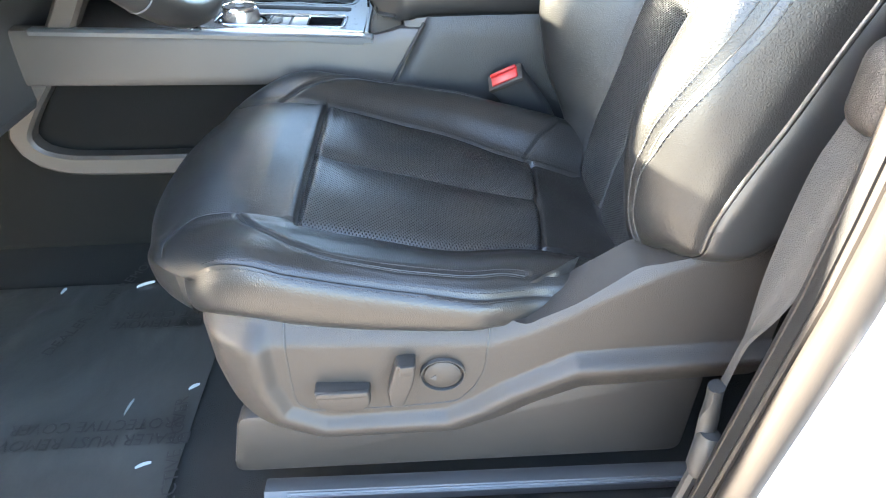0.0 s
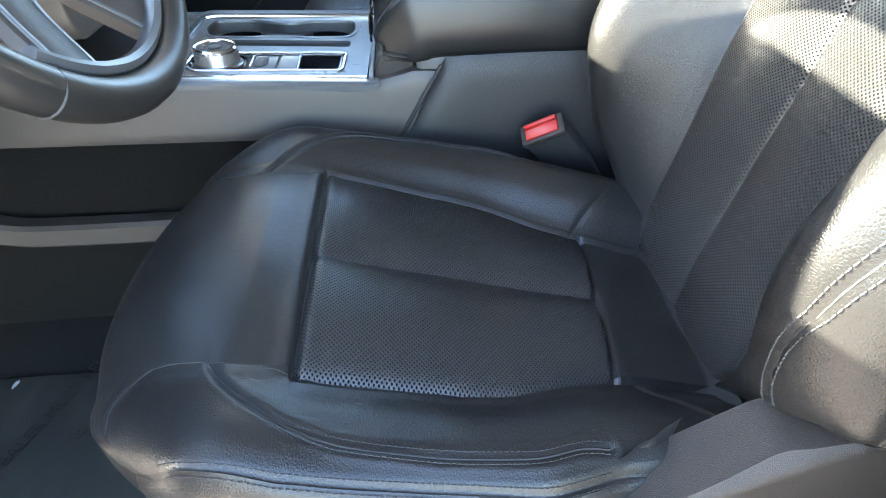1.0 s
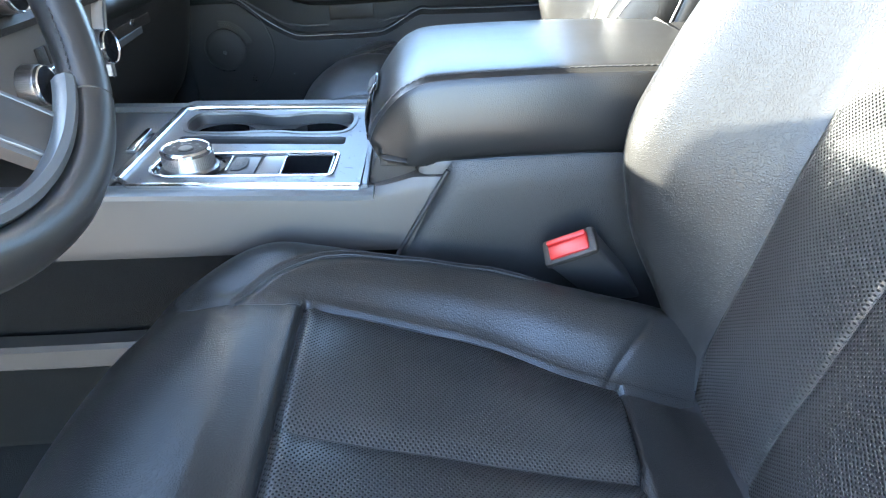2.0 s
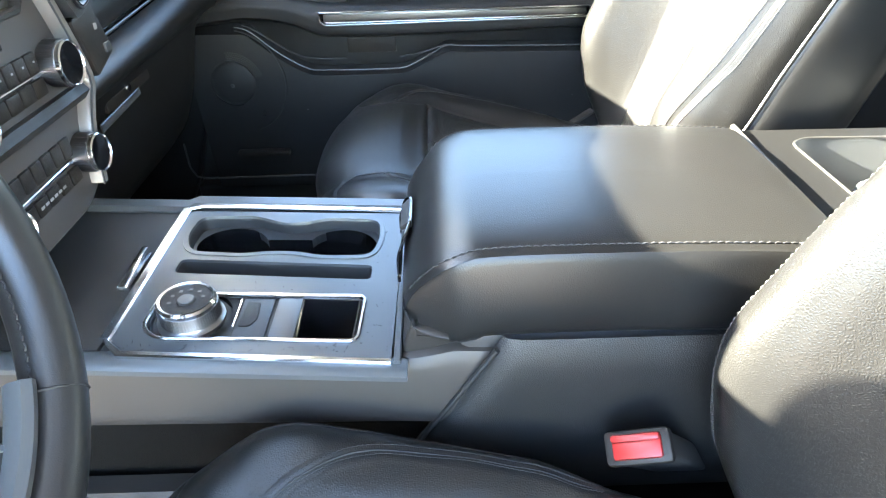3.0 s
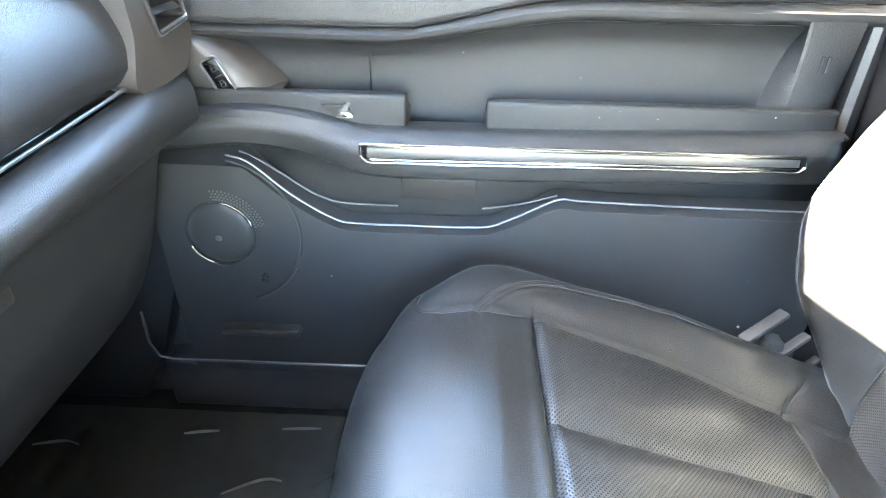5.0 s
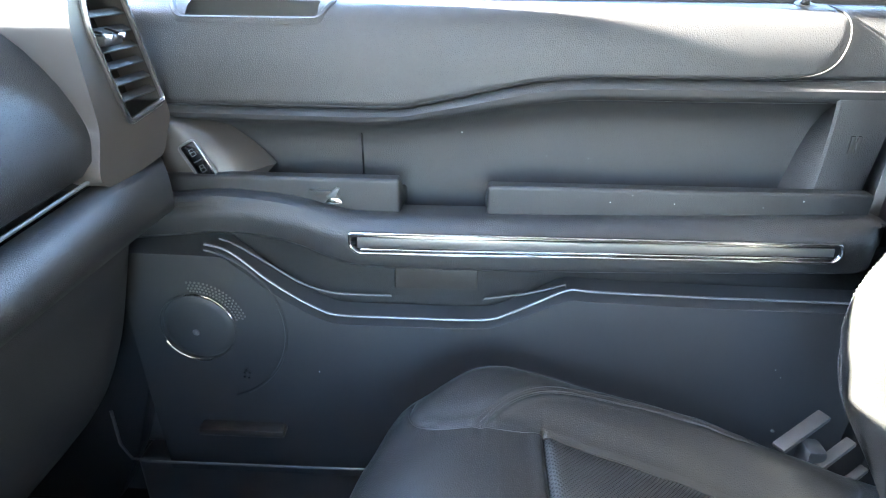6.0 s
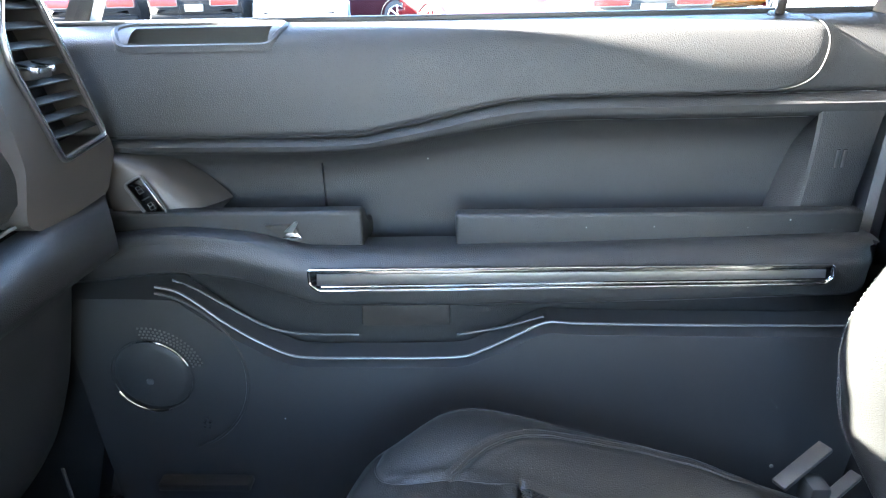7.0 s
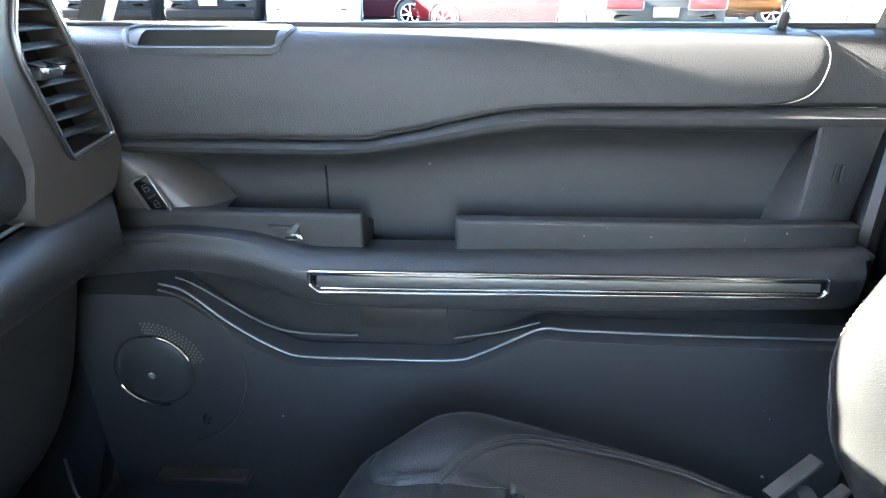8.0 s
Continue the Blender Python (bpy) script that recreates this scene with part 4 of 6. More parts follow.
    bx = rounded([(-0.185, 1.166), (-0.124, 1.164), (-0.126, 1.101), (-0.183, 1.102)], 0.003)
    part("selector_pad", sloped(holed_plate([(a * 0.985 - 0.0035, b * 0.985 + 0.017) for a, b in pad], [bx], -0.004, 0.008), 0.002), PLASTIC, c, "dark grey selector pad")
    for x0, x1, nm in ((-0.249, -0.216, "drive_button"),):
        part(nm, sloped(rbox((x0, 1.102, -0.006), (x1, 1.167, 0.0005), 0.0015), 0.0), PLASTIC_DARK, c, "dark buttons behind the selector")
    hook = smooth_line([(-0.250, 1.118, 0.002), (-0.2505, 1.150, 0.002), (-0.251, 1.162, 0.002)], 8)
    part("button_mark", sloped(strip(hook, 0.002, 0.001), 0.0), CHROME, c)
    part("button_edge", sloped(prism(rounded([(-0.244, 1.160), (-0.230, 1.158), (-0.228, 1.132), (-0.234, 1.120), (-0.246, 1.120)], 0.003), "z", 0.0005, 0.002, 0.0006)), PLASTIC, c)
    part("shutter", sloped(rbox((-0.212, 1.101, -0.006), (-0.186, 1.167, 0.001), 0.001)), STACK, c, "sliding shutter")
    part("storage_box", sloped(merge(well(bx, 0.0, -0.06, 0.05), strip([(*p, 0.0) for p in bx], 0.003, 0.002, closed=True))), GLOSS, c, "open black storage slot")
    part("slat", sloped(rbox((-0.170, 1.112, -0.050), (-0.136, 1.115, -0.047), 0.001)), CHROME, c)
    # rotary selector
    k = part("selector_knob", sloped(lathe([(0.034, -0.004), (0.034, 0.002), (0.031, 0.004), (0.030, 0.006), (0.0295, 0.020), (0.0285, 0.024), (0.0255, 0.026)], (-0.296, 1.134, 0.0), n=64)), DARKCHROME, c, "brushed metal rotary gear selector")
    ridges = merge(*[moved(rbox((0.0288, -0.0007, 0.006), (0.0304, 0.0007, 0.0205), 0.0), Matrix.Translation((-0.296, 1.134, 0)) @ Matrix.Rotation(2 * math.pi * i / 72, 4, "Z")) for i in range(72)])
    threads_of("knurling", sloped(ridges), DARKCHROME, k)
    part("knob_rim", sloped(lathe([(0.0295, 0.0205), (0.0297, 0.0245), (0.0275, 0.0268), (0.0250, 0.0262), (0.0247, 0.0245)], (-0.296, 1.134, 0.0), n=64)), CHROME, k, "chrome rim")
    part("knob_face", sloped(lathe([(0.0250, 0.0246), (0.018, 0.0242), (0.0095, 0.0238), (0.009, 0.0252), (0.0, 0.0255)], (-0.296, 1.134, 0.0), n=48)), PLASTIC, k, "dark dial face")
    marks = merge(*[rbox((-0.296 + 0.0165 * math.cos(a) - 0.0016, 1.134 + 0.0165 * math.sin(a) - 0.0016, 0.0242), (-0.296 + 0.0165 * math.cos(a) + 0.0016, 1.134 + 0.0165 * math.sin(a) + 0.0016, 0.0250), 0) for a in np.radians([20, 55, 90, 125, 160, 200])])
    part("dial_mark", sloped(marks), STRIP, k, smooth=False)
    part("dial_button", sloped(lathe([(0.0, 0.0262), (0.0075, 0.0260), (0.0085, 0.0245)], (-0.296, 1.134, 0.0), n=32)), SATIN, k, "grey centre button")
    part("selector_well", sloped(lathe([(0.041, 0.001), (0.038, -0.003), (0.033, -0.004)], (-0.296, 1.134, 0.0), n=48)), GLOSS, c)
    # card slot on the shelf
    part("slot_lip", sloped(prism([(-0.3900, 1.252), (-0.3835, 1.252), (-0.3775, 1.174), (-0.3875, 1.174)], "z", 0.001, 0.0085, 0.0015), 0.0), CHROME, c, "small metal slot lip")
    part("slot", sloped(rbox((-0.3815, 1.180, 0.0015), (-0.3775, 1.246, 0.004), 0.001)), GLOSS, c)
    # padded leather flank below the armrest, and plastic behind it
    rows = []
    for x in np.linspace(-0.075, 0.62, 60):
        rows.append([])
        for t in np.linspace(0, 1, 14):
            z = 1.158 * t + 0.93 * (1 - t)
            left = -0.117 + (z - 0.93) * 0.61
            bulge = 0.012 * math.sin(math.pi * t) - 0.010 * (t > 0.97)
            xx = max(x, left + 0.0 * t)
            edge = 1 - math.exp(-max(0, xx - left) / 0.008)
            rows[-1].append((xx, 1.064 - bulge * 0.6 * edge + 0.012 * (1 - edge), z))
    part("padded_flank", sheet(rows), LEATHER_SOFT, c, "black padded flank")
    part("flank_seam", tube([(-0.117 + (z - 0.93) * 0.61 - 0.001, 1.066, z) for z in np.linspace(0.95, 1.150, 12)], 0.003), RUBBER, c)
    part("bin", rbox((-0.02, 1.082, 1.0), (0.62, 1.362, 1.158), 0.01), PLASTIC_DARK, c)
    rim = [(0.346, 1.082), (0.346, 1.360), (0.60, 1.356), (0.64, 1.330), (0.64, 1.110), (0.60, 1.085)]
    slot = rounded([(0.398, 1.120), (0.398, 1.318), (0.420, 1.332), (0.56, 1.328), (0.60, 1.300), (0.60, 1.130), (0.57, 1.110)], 0.012)
    part("rear_tray", holed_plate(rounded(rim, 0.010), [slot], 1.236, 0.09), MATTE, c, "charcoal rear tray", smooth=False)
    part("tray_well", well(slot, 1.2355, 1.165, 0.12), SATIN, c, "deep grey tray well")
    part("well_rim", strip([(*q, 1.2355) for q in slot], 0.003, 0.0022, closed=True), STRIP, c, "pale rim of the well")
    part("well_divider", prism(rounded([(0.41, 1.17), (0.43, 1.232), (0.445, 1.232), (0.475, 1.17)], 0.006), "y", 1.13, 1.23, 0.006), SATIN, c, "moulded divider")
    part("tray_edge", sweep([(0.3435, 1.078, 1.232), (0.3435, 1.362, 1.240)], [(-0.0035, -0.03), (-0.0035, 0.003), (0.0, 0.005), (0.0035, 0.003), (0.0035, -0.03)]), STRIP, c, "pale metal edge")
    return c


console()


def armrest():
    a = thing("armrest", (0.15, MID - 0.005, 1.158), "black padded leather armrest lid with grey edge stitching", "armrest")
    prof = smooth_line([(-0.030, 1.165), (-0.062, 1.168), (-0.074, 1.182), (-0.066, 1.205), (-0.040, 1.236), (-0.016, 1.2505), (0.012, 1.256), (0.10, 1.257), (0.22, 1.255), (0.325, 1.249), (0.336, 1.243), (0.338, 1.20), (0.338, 1.165)], 110)
    tan = frames_of(prof)
    nor = np.stack([-tan[:, 1], tan[:, 0]], 1)
    half = smooth_line([(0, 0.0), (0.05, -0.0005), (0.10, -0.002), (0.130, -0.005), (0.1385, -0.009), (0.1425, -0.020), (0.1475, -0.045), (0.150, -0.07), (0.147, -0.092), (0.138, -0.101), (0.11, -0.104)], 60)
    w, h = np.r_[-half[::-1, 0], half[1:, 0]], np.r_[half[::-1, 1], half[1:, 1]]
    A = np.abs(w)
    h = h + groove(np.abs(A - 0.1345), 0.0028, 0.0028)
    rows = []
    for (x, z), (nx, nz) in zip(prof, nor):
        row = []
        for ww, hh in zip(w, h):
            room = max(0.0, z - 1.152)
            hh = max(hh, -room) if nz > 0.2 else hh * min(1, room / 0.10 + 0.15)
            row.append((x + nx * hh * 0.35, MID - 0.003 + ww * (1 - 0.10 * math.exp(-((x + 0.075) / 0.03) ** 2)), z + (hh if nz > 0 else hh * 0.3)))
        rows.append(row)
    part("lid", sheet(rows), ARM, a, "padded black leather lid")
    for s in (-1, 1):
        j = int(np.argmin(np.abs(w - s * 0.1295)))
        pts = [np.array(rows[i][j]) + 0.0006 * np.array((nor[i, 0], 0, nor[i, 1])) for i in range(14, 100)]
        threads_of("stitching", stitches(pts, [(nor[i, 0], 0, nor[i, 1]) for i in range(14, 100)], 0.0075, 0.0055, 0.0007, 0.0007), THREAD, a, "pale grey stitching")
    part("underside", rbox((-0.05, MID - 0.13, 1.150), (0.334, MID + 0.125, 1.170), 0.008), PLASTIC_DARK, a)
    lie = lambda z: float(np.interp(z, [1.148, 1.168, 1.182, 1.205, 1.222], [-0.0800, -0.0800, -0.0795, -0.0725, -0.0610]))  # noqa: E731
    grid = []
    for z in np.linspace(1.150, 1.214, 18):
        k = max(0.0, (z - 1.198) / 0.016)
        inset = 0.013 * (1 - math.sqrt(max(0.0, 1 - k * k)))
        grid.append([(lie(z) + 0.0012 * math.sin(math.pi * u), 1.178 + inset + (0.086 - 2 * inset) * u, z) for u in np.linspace(0, 1, 14)])
    latch = part("latch", sheet(grid), PLASTIC_DARK, a, "grey plastic latch panel")
    edge = [r[0] for r in grid] + grid[-1][1:-1] + [r[-1] for r in grid[::-1]]
    part("latch_frame", tube([(x - 0.0008, y, z) for x, y, z in smooth_line(edge[::3], 60)], 0.0019, 8), GLOSS, latch, "glossy black outline")
    part("latch_lip", prism(rounded([(-0.0760, 1.2040), (-0.0775, 1.2080), (-0.0690, 1.2150), (-0.0640, 1.2150), (-0.0640, 1.2080)], 0.001), "y", 1.197, 1.245, 0.0015), RUBBER, latch, "black finger lip")
    return a


armrest()


# ---- seat belt buckle and belt ----
def buckle(name, at, lean, label):
    b = thing(name, at, label, "seat belt buckle")
    m = Matrix.Translation(at) @ Matrix.Rotation(radians(lean), 4, "Y") @ Matrix.Rotation(radians(-16), 4, "Z") @ Matrix.Rotation(radians(26), 4, "X")
    part("stalk", moved(prism(rounded([(-0.027, -0.17), (0.027, -0.17), (0.031, -0.008), (-0.031, -0.008)], 0.006), "y", -0.013, 0.013, 0.005, 3), m), PLASTIC_DARK, b, "black plastic stalk")
    part("collar", moved(rbox((-0.0320, -0.0165, -0.012), (0.0320, 0.0165, 0.001), 0.005), m), PLASTIC, b)
    part("release_button", moved(merge(rbox((-0.0235, -0.0115, -0.004), (0.0235, 0.0115, 0.004), 0.003), rbox((-0.0235, 0.004, 0.0), (0.0235, 0.0115, 0.008), 0.003)), m), RED, b, "bright red release button")
    return b


buckle("seat_belt_buckle", (0.145, 1.008, 1.076), -29, "black seat belt buckle with red release button beside the driver's seat")


def belt():
    b = thing("seat_belt", (0.28, 0.40, 0.72), "dark grey woven seat belt hanging beside the door pillar", "seat belt")
    left = smooth_line([(0.318, 0.432, 1.33), (0.305, 0.432, 1.252), (0.295, 0.432, 1.209), (0.287, 0.430, 1.116), (0.287, 0.428, 1.038), (0.279, 0.426, 0.968)], 50)
    right = smooth_line([(0.312, 0.398, 1.34), (0.299, 0.398, 1.274), (0.301, 0.399, 1.217), (0.306, 0.401, 1.140), (0.297, 0.407, 1.087), (0.284, 0.414, 1.043), (0.284, 0.418, 0.985)], 50)
    rows = []
    for i, (p0, p1) in enumerate(zip(left, right)):
        bow = 0.010 * math.sin(math.pi * min(1, i / 40))
        rows.append([tuple(p0 * (1 - u) + p1 * u + np.array((0.0, -bow * math.sin(math.pi * u) + 0.0025 * math.sin(9 * u + i * 0.11), 0.0))) for u in np.linspace(0, 1, 13)])
    front = np.array(rows)
    back = front + np.array((0.0, 0.0016, 0.0))
    part("webbing", merge(sheet(front), sheet(back[::-1])), WEBBING, b, "dark grey woven webbing")
    part("guide", rbox((0.288, 0.388, 1.252), (0.36, 0.432, 1.318), 0.018, 5), PLASTIC, b, "charcoal plastic belt guide")
    anchor = part("anchor_cover", merge(sweep(smooth_line([(0.274, 0.420, 0.985), (0.276, 0.418, 0.95), (0.276, 0.413, 0.915)], 12), ring(0.010, 10, 0.008)), lathe([(0.0, 0.03), (0.010, 0.028), (0.0135, 0.018), (0.0135, -0.018), (0.009, -0.03), (0.0, -0.032)], (0.276, 0.405, 0.900), (0.05, 0.1, 1), 16)), RUBBER, b, "black plastic belt anchor")
    part("cable", tube(smooth_line([(0.274, 0.405, 0.88), (0.262, 0.40, 0.80), (0.252, 0.40, 0.70)], 10), 0.007), RUBBER, anchor)


belt()


def belt_bracket():
    b = thing("belt_bracket", (0.30, 1.95, 0.95), "grey belt bracket with metal stud beside the passenger seat", "seat belt bracket")
    for x, y, z, w in ((0.302, 1.975, 1.000, 0.018), (0.330, 1.952, 0.978, 0.014), (0.345, 1.935, 0.950, 0.011)):
        part("bracket_strip", moved(rbox((-0.042, -w / 2, -0.004), (0.042, w / 2, 0.004), 0.002), Matrix.Translation((x, y, z)) @ Matrix.Rotation(radians(28), 4, "Z") @ Matrix.Rotation(radians(-18), 4, "Y")), TAUPE, b, "grey plastic strip")
    part("stud", lathe([(0.0, 0.003), (0.0020, 0.0024), (0.0024, 0.0)], (0.272, 1.985, 0.990), (-0.3, -0.6, 0.7), 16), RUBBER, b, "dark stud")
    part("bracket_foot", rbox((0.300, 1.945, FLOOR), (0.325, 1.975, 0.992), 0.006), RUBBER, b)


belt_bracket()


# ---- steering wheel ----
def steering_wheel():
    C, R, tilt = Vector((-0.311, 0.766, 1.435)), 0.189, radians(23.5)
    m = Matrix.Translation(C) @ Matrix.Rotation(math.pi / 2 - tilt, 4, "Y")
    s = thing("steering_wheel", tuple(C), "black leather steering wheel with silver spoke trim", "steering wheel")
    rim = [(R * math.cos(a), R * math.sin(a), 0) for a in np.linspace(0, 2 * math.pi, 96, endpoint=False)]
    part("rim", moved(sweep(rim, ring(0.0155, 14, 0.0175), closed=True), m), LEATHER_PLAIN, s, "black leather rim")
    inner = [((R - 0.0158) * math.cos(a), (R - 0.0158) * math.sin(a), 0.003) for a in np.linspace(0, 2 * math.pi, 90)]
    threads_of("rim_stitching", moved(stitches(inner, (0, 0, 1), 0.006, 0.004, 0.0008), m), THREAD_DARK, s)
    part("hub", moved(lathe([(0.0, 0.026), (0.04, 0.024), (0.068, 0.012), (0.078, -0.01), (0.07, -0.03), (0.03, -0.06)], (0, 0, -0.03)), m), PLASTIC_DARK, s, "black airbag hub")
    part("column", moved(lathe([(0.035, 0.0), (0.05, -0.08), (0.06, -0.3), (0.0, -0.3)], (0, 0, -0.06)), m), PLASTIC_DARK, s)
    for ang, wd in ((90, 0.046), (-90, 0.046), (24, 0.046), (-24, 0.046)):
        q = m @ Matrix.Rotation(radians(ang), 4, "Z")
        arm = smooth_line([(0.06, 0, -0.035), (0.11, 0, -0.028), (0.15, 0, -0.014), (R - 0.006, 0, -0.002)], 16)
        sp = part("spoke", moved(sweep(arm, [(-wd / 2, -0.008), (wd / 2, -0.008), (wd / 2, 0.002), (wd / 2 - 0.006, 0.006), (0.006 - wd / 2, 0.006), (-wd / 2, 0.002)]), q), TAUPE, s, "warm grey spoke")
        part("spoke_trim", moved(merge(*[strip([p + np.array((0, e * (wd / 2 - 0.004), 0.005)) for p in arm[3:]], 0.004, 0.002) for e in (-1, 1)]), q), SATIN, sp, "satin grey trim")
    lower = [((R - 0.021) * math.cos(a), (R - 0.021) * math.sin(a), 0.001) for a in np.radians(np.linspace(-42, 42, 40))]
    part("lower_trim", moved(sweep(lower, ring(0.0065, 8, 0.009)), m), SATIN, s, "satin grey trim inside the rim")
    for a in (-40, 40):
        ra = radians(a)
        part("rim_seam", moved(lathe([(0.0165, -0.001), (0.0176, 0.0), (0.0165, 0.001)], (R * math.cos(ra), R * math.sin(ra), 0), (-math.sin(ra), math.cos(ra), 0), 20), m), THREAD_DARK, s)


steering_wheel()


# ---- passenger door ----
PAD_EDGE = [(-0.6, 1.3745), (-0.254, 1.3735), (-0.199, 1.3795), (-0.144, 1.3905), (-0.097, 1.4015), (-0.051, 1.4105), (0.015, 1.4155), (0.144, 1.4165), (0.5, 1.4195)]
ROLL_EDGE = [(-0.6, 1.356), (-0.4, 1.353), (-0.271, 1.352), (-0.228, 1.355), (-0.186, 1.36), (-0.131, 1.369), (-0.049, 1.382), (0.017, 1.388), (0.15, 1.388), (0.5, 1.39)]
ARM_TOP = [(-0.60, 1.262), (-0.507, 1.272), (-0.454, 1.277), (-0.399, 1.274), (-0.352, 1.268), (-0.305, 1.256), (-0.25, 1.251), (0.019, 1.253), (0.342, 1.262), (0.5, 1.264)]
WAVE = [(-0.70, 1.212), (-0.477, 1.211), (-0.446, 1.201), (-0.401, 1.162), (-0.368, 1.138), (-0.333, 1.118), (-0.304, 1.110), (-0.223, 1.109), (-0.114, 1.110), (-0.078, 1.121), (-0.036, 1.143), (-0.001, 1.160), (0.034, 1.158), (0.166, 1.155), (0.36, 1.153)]


def eased(line, x, n=160):
    c = smooth_line(line, n)
    return np.interp(x, c[:, 0], c[:, 1])


def band(xs, low, high, profile, steps=14):
    """A skin between two edge heights, its depth by a profile of (0 at the top to 1 at the bottom, y)."""
    rows = []
    pr = np.array(profile)
    for x, lo, hi in zip(xs, low, high):
        rows.append([(x, float(np.interp(t, pr[:, 0], pr[:, 1])), hi + (lo - hi) * t) for t in np.linspace(0, 1, steps)])
    return sheet(rows)


def passenger_door():
    d = thing("door_1", (-0.1, 2.1, 0.8), "black passenger door panel with padded top, armrest and metal strip", "car door", kind="structure")
    xs = np.linspace(-0.60, 0.412, 156)
    pad_e, roll_e, arm_e = (eased(k, xs) for k in (PAD_EDGE, ROLL_EDGE, ARM_TOP))
    sill = np.full_like(xs, 1.503)
    # padded top
    skin = [(0, 2.172), (0.03, 2.150), (0.08, 2.133), (0.2, 2.120), (0.5, 2.111), (0.85, 2.108), (0.95, 2.109), (1, 2.116)]
    skin = smooth_line(skin, 60)
    pad = band(xs, pad_e, sill, skin, 70)
    brim = np.interp([v[2] for v in pad[0]], [1.415, 1.422, 1.4265, 1.4385, 1.4555, 1.472, 1.486, 1.503], [0.20, 0.245, 0.275, 0.294, 0.302, 0.305, 0.303, 0.290])
    verts = [(x, y + 0.006 / (1 + math.exp(min(60.0, (b + 0.003 - x) / 0.0030))), z) for (x, y, z), b in zip(pad[0], brim)]
    mouth = [all(-0.494 < verts[i][0] < -0.322 and verts[i][2] > 1.479 and verts[i][1] < 2.160 for i in f) for f in pad[1]]
    pad = verts, [f for f, m in zip(pad[1], mouth) if not m]
    part("padded_top", pad, DOOR_PAD, d, "padded black vinyl door top")
    part("pad_roll", band(xs, roll_e, pad_e, [(0, 2.117), (0.08, 2.111), (0.35, 2.104), (0.7, 2.106), (0.92, 2.114), (1, 2.128)], 12), DOOR_PAD, d, "rolled lower edge of the padded top")
    border = [(-0.56, 1.3785)] + [(x, z + 0.004) for x, z in PAD_EDGE[1:-1]] + [(0.24, 1.4220), (0.275, 1.4265), (0.294, 1.4385), (0.302, 1.4555), (0.305, 1.472), (0.303, 1.486), (0.298, 1.495), (0.290, 1.5005)]
    border = [(x, float(np.interp((1.503 - z) / (1.503 - lo), skin[:, 0], skin[:, 1])) - 0.0002, z) for (x, z), lo in zip(border, eased(PAD_EDGE, [b[0] for b in border]))]
    border = smooth_line(border, 150)
    part("pad_welt", tube(border, 0.0009, 8, (0, 1, 0)), DOOR_PLASTIC, d, "raised welt")
    # inset panel below
    inset_low = np.full_like(xs, 1.205)
    part("inset_panel", band(xs, inset_low, roll_e - 0.001, [(0, 2.130), (0.06, 2.148), (0.2, 2.156), (1, 2.160)], 12), DOOR_PAD, d, "recessed dark panel")
    part("panel_joint", rbox((-0.2845, 2.1515, 1.262), (-0.2825, 2.158, 1.341), 0), GLOSS, d, smooth=False)
    # ledge and armrest, with the pull pocket left open
    for x0, x1, top, nm in ((-0.60, -0.224, 1.294, "switch_ledge"), (-0.112, 0.366, 1.2885, "arm_ledge")):
        poly = rounded([(2.074, 1.235), (2.074, top), (2.096, top), (2.125, top - 0.028), (2.160, top - 0.034), (2.160, 1.235)], 0.006)
        part(nm, prism(poly, "x", x0, x1, 0.006, 3), DOOR_PLASTIC, d, "black grained ledge")
    rows = []
    under = eased(WAVE, xs)
    for x, za in zip(xs[xs < 0.376], arm_e):
        tail = 1 / (1 + math.exp(-(x + 0.33) / 0.03))
        y0 = 2.030 + 0.012 * (1 - tail) + 0.040 * (1 - math.sqrt(max(0.0, 1 - max(0.0, (x - 0.335) / 0.040) ** 2)))
        drop = 0.062 * tail + 0.05 * (1 - tail)
        prof = [(2.110, za - 0.004), (2.080, za - 0.001), (2.062, za), (2.048, za - 0.004), (y0 + 0.006, za - 0.012), (y0, za - 0.022), (y0 + 0.001, za - drop * 0.75), (y0 + 0.004, za - drop), (y0 + 0.030, za - drop - 0.010), (2.080, za - drop - 0.016)]
        c = smooth_line(prof, 26)
        rows.append([(x, a, b) for a, b in c])
    part("armrest", sheet(rows), LEATHER_SOFT, d, "padded black armrest")
    part("pull_pocket", merge(rbox((-0.235, 2.076, 1.196), (-0.105, 2.082, 1.247), 0.0015), rbox((-0.232, 2.078, 1.205), (-0.108, 2.165, 1.212), 0.001)), DOOR_PLASTIC, d, "open pull pocket")
    # metal strip
    bar = part("trim_strip", prism(rounded([(-0.282, 1.2395), (0.311, 1.2415), (0.313, 1.228), (0.306, 1.2195), (-0.272, 1.2135), (-0.281, 1.222)], 0.004), "y", 2.0235, 2.034, 0.002), GLOSS, d, "dark inlay strip")
    line = rounded([(-0.282, 1.2400), (0.311, 1.2420), (0.314, 1.228), (0.306, 1.2190), (-0.272, 1.2130), (-0.282, 1.222)], 0.004)
    part("strip_frame", strip([(x, 2.0245, z) for x, z in line], 0.0032, 0.003, (0, -1, 0), True), CHROME, bar, "chrome edge")
    part("strip_face", prism([(-0.272, 1.2355), (0.303, 1.2375), (0.304, 1.227), (-0.273, 1.2215)], "y", 2.0215, 2.0245, 0.001), STRIP, bar, "brushed grey metal")
    part("strip_edge", strip([(-0.268, 2.0225, 1.2195), (0.301, 2.0225, 1.2245)], 0.0022, 0.002, (0, -1, 0)), CHROME, bar)
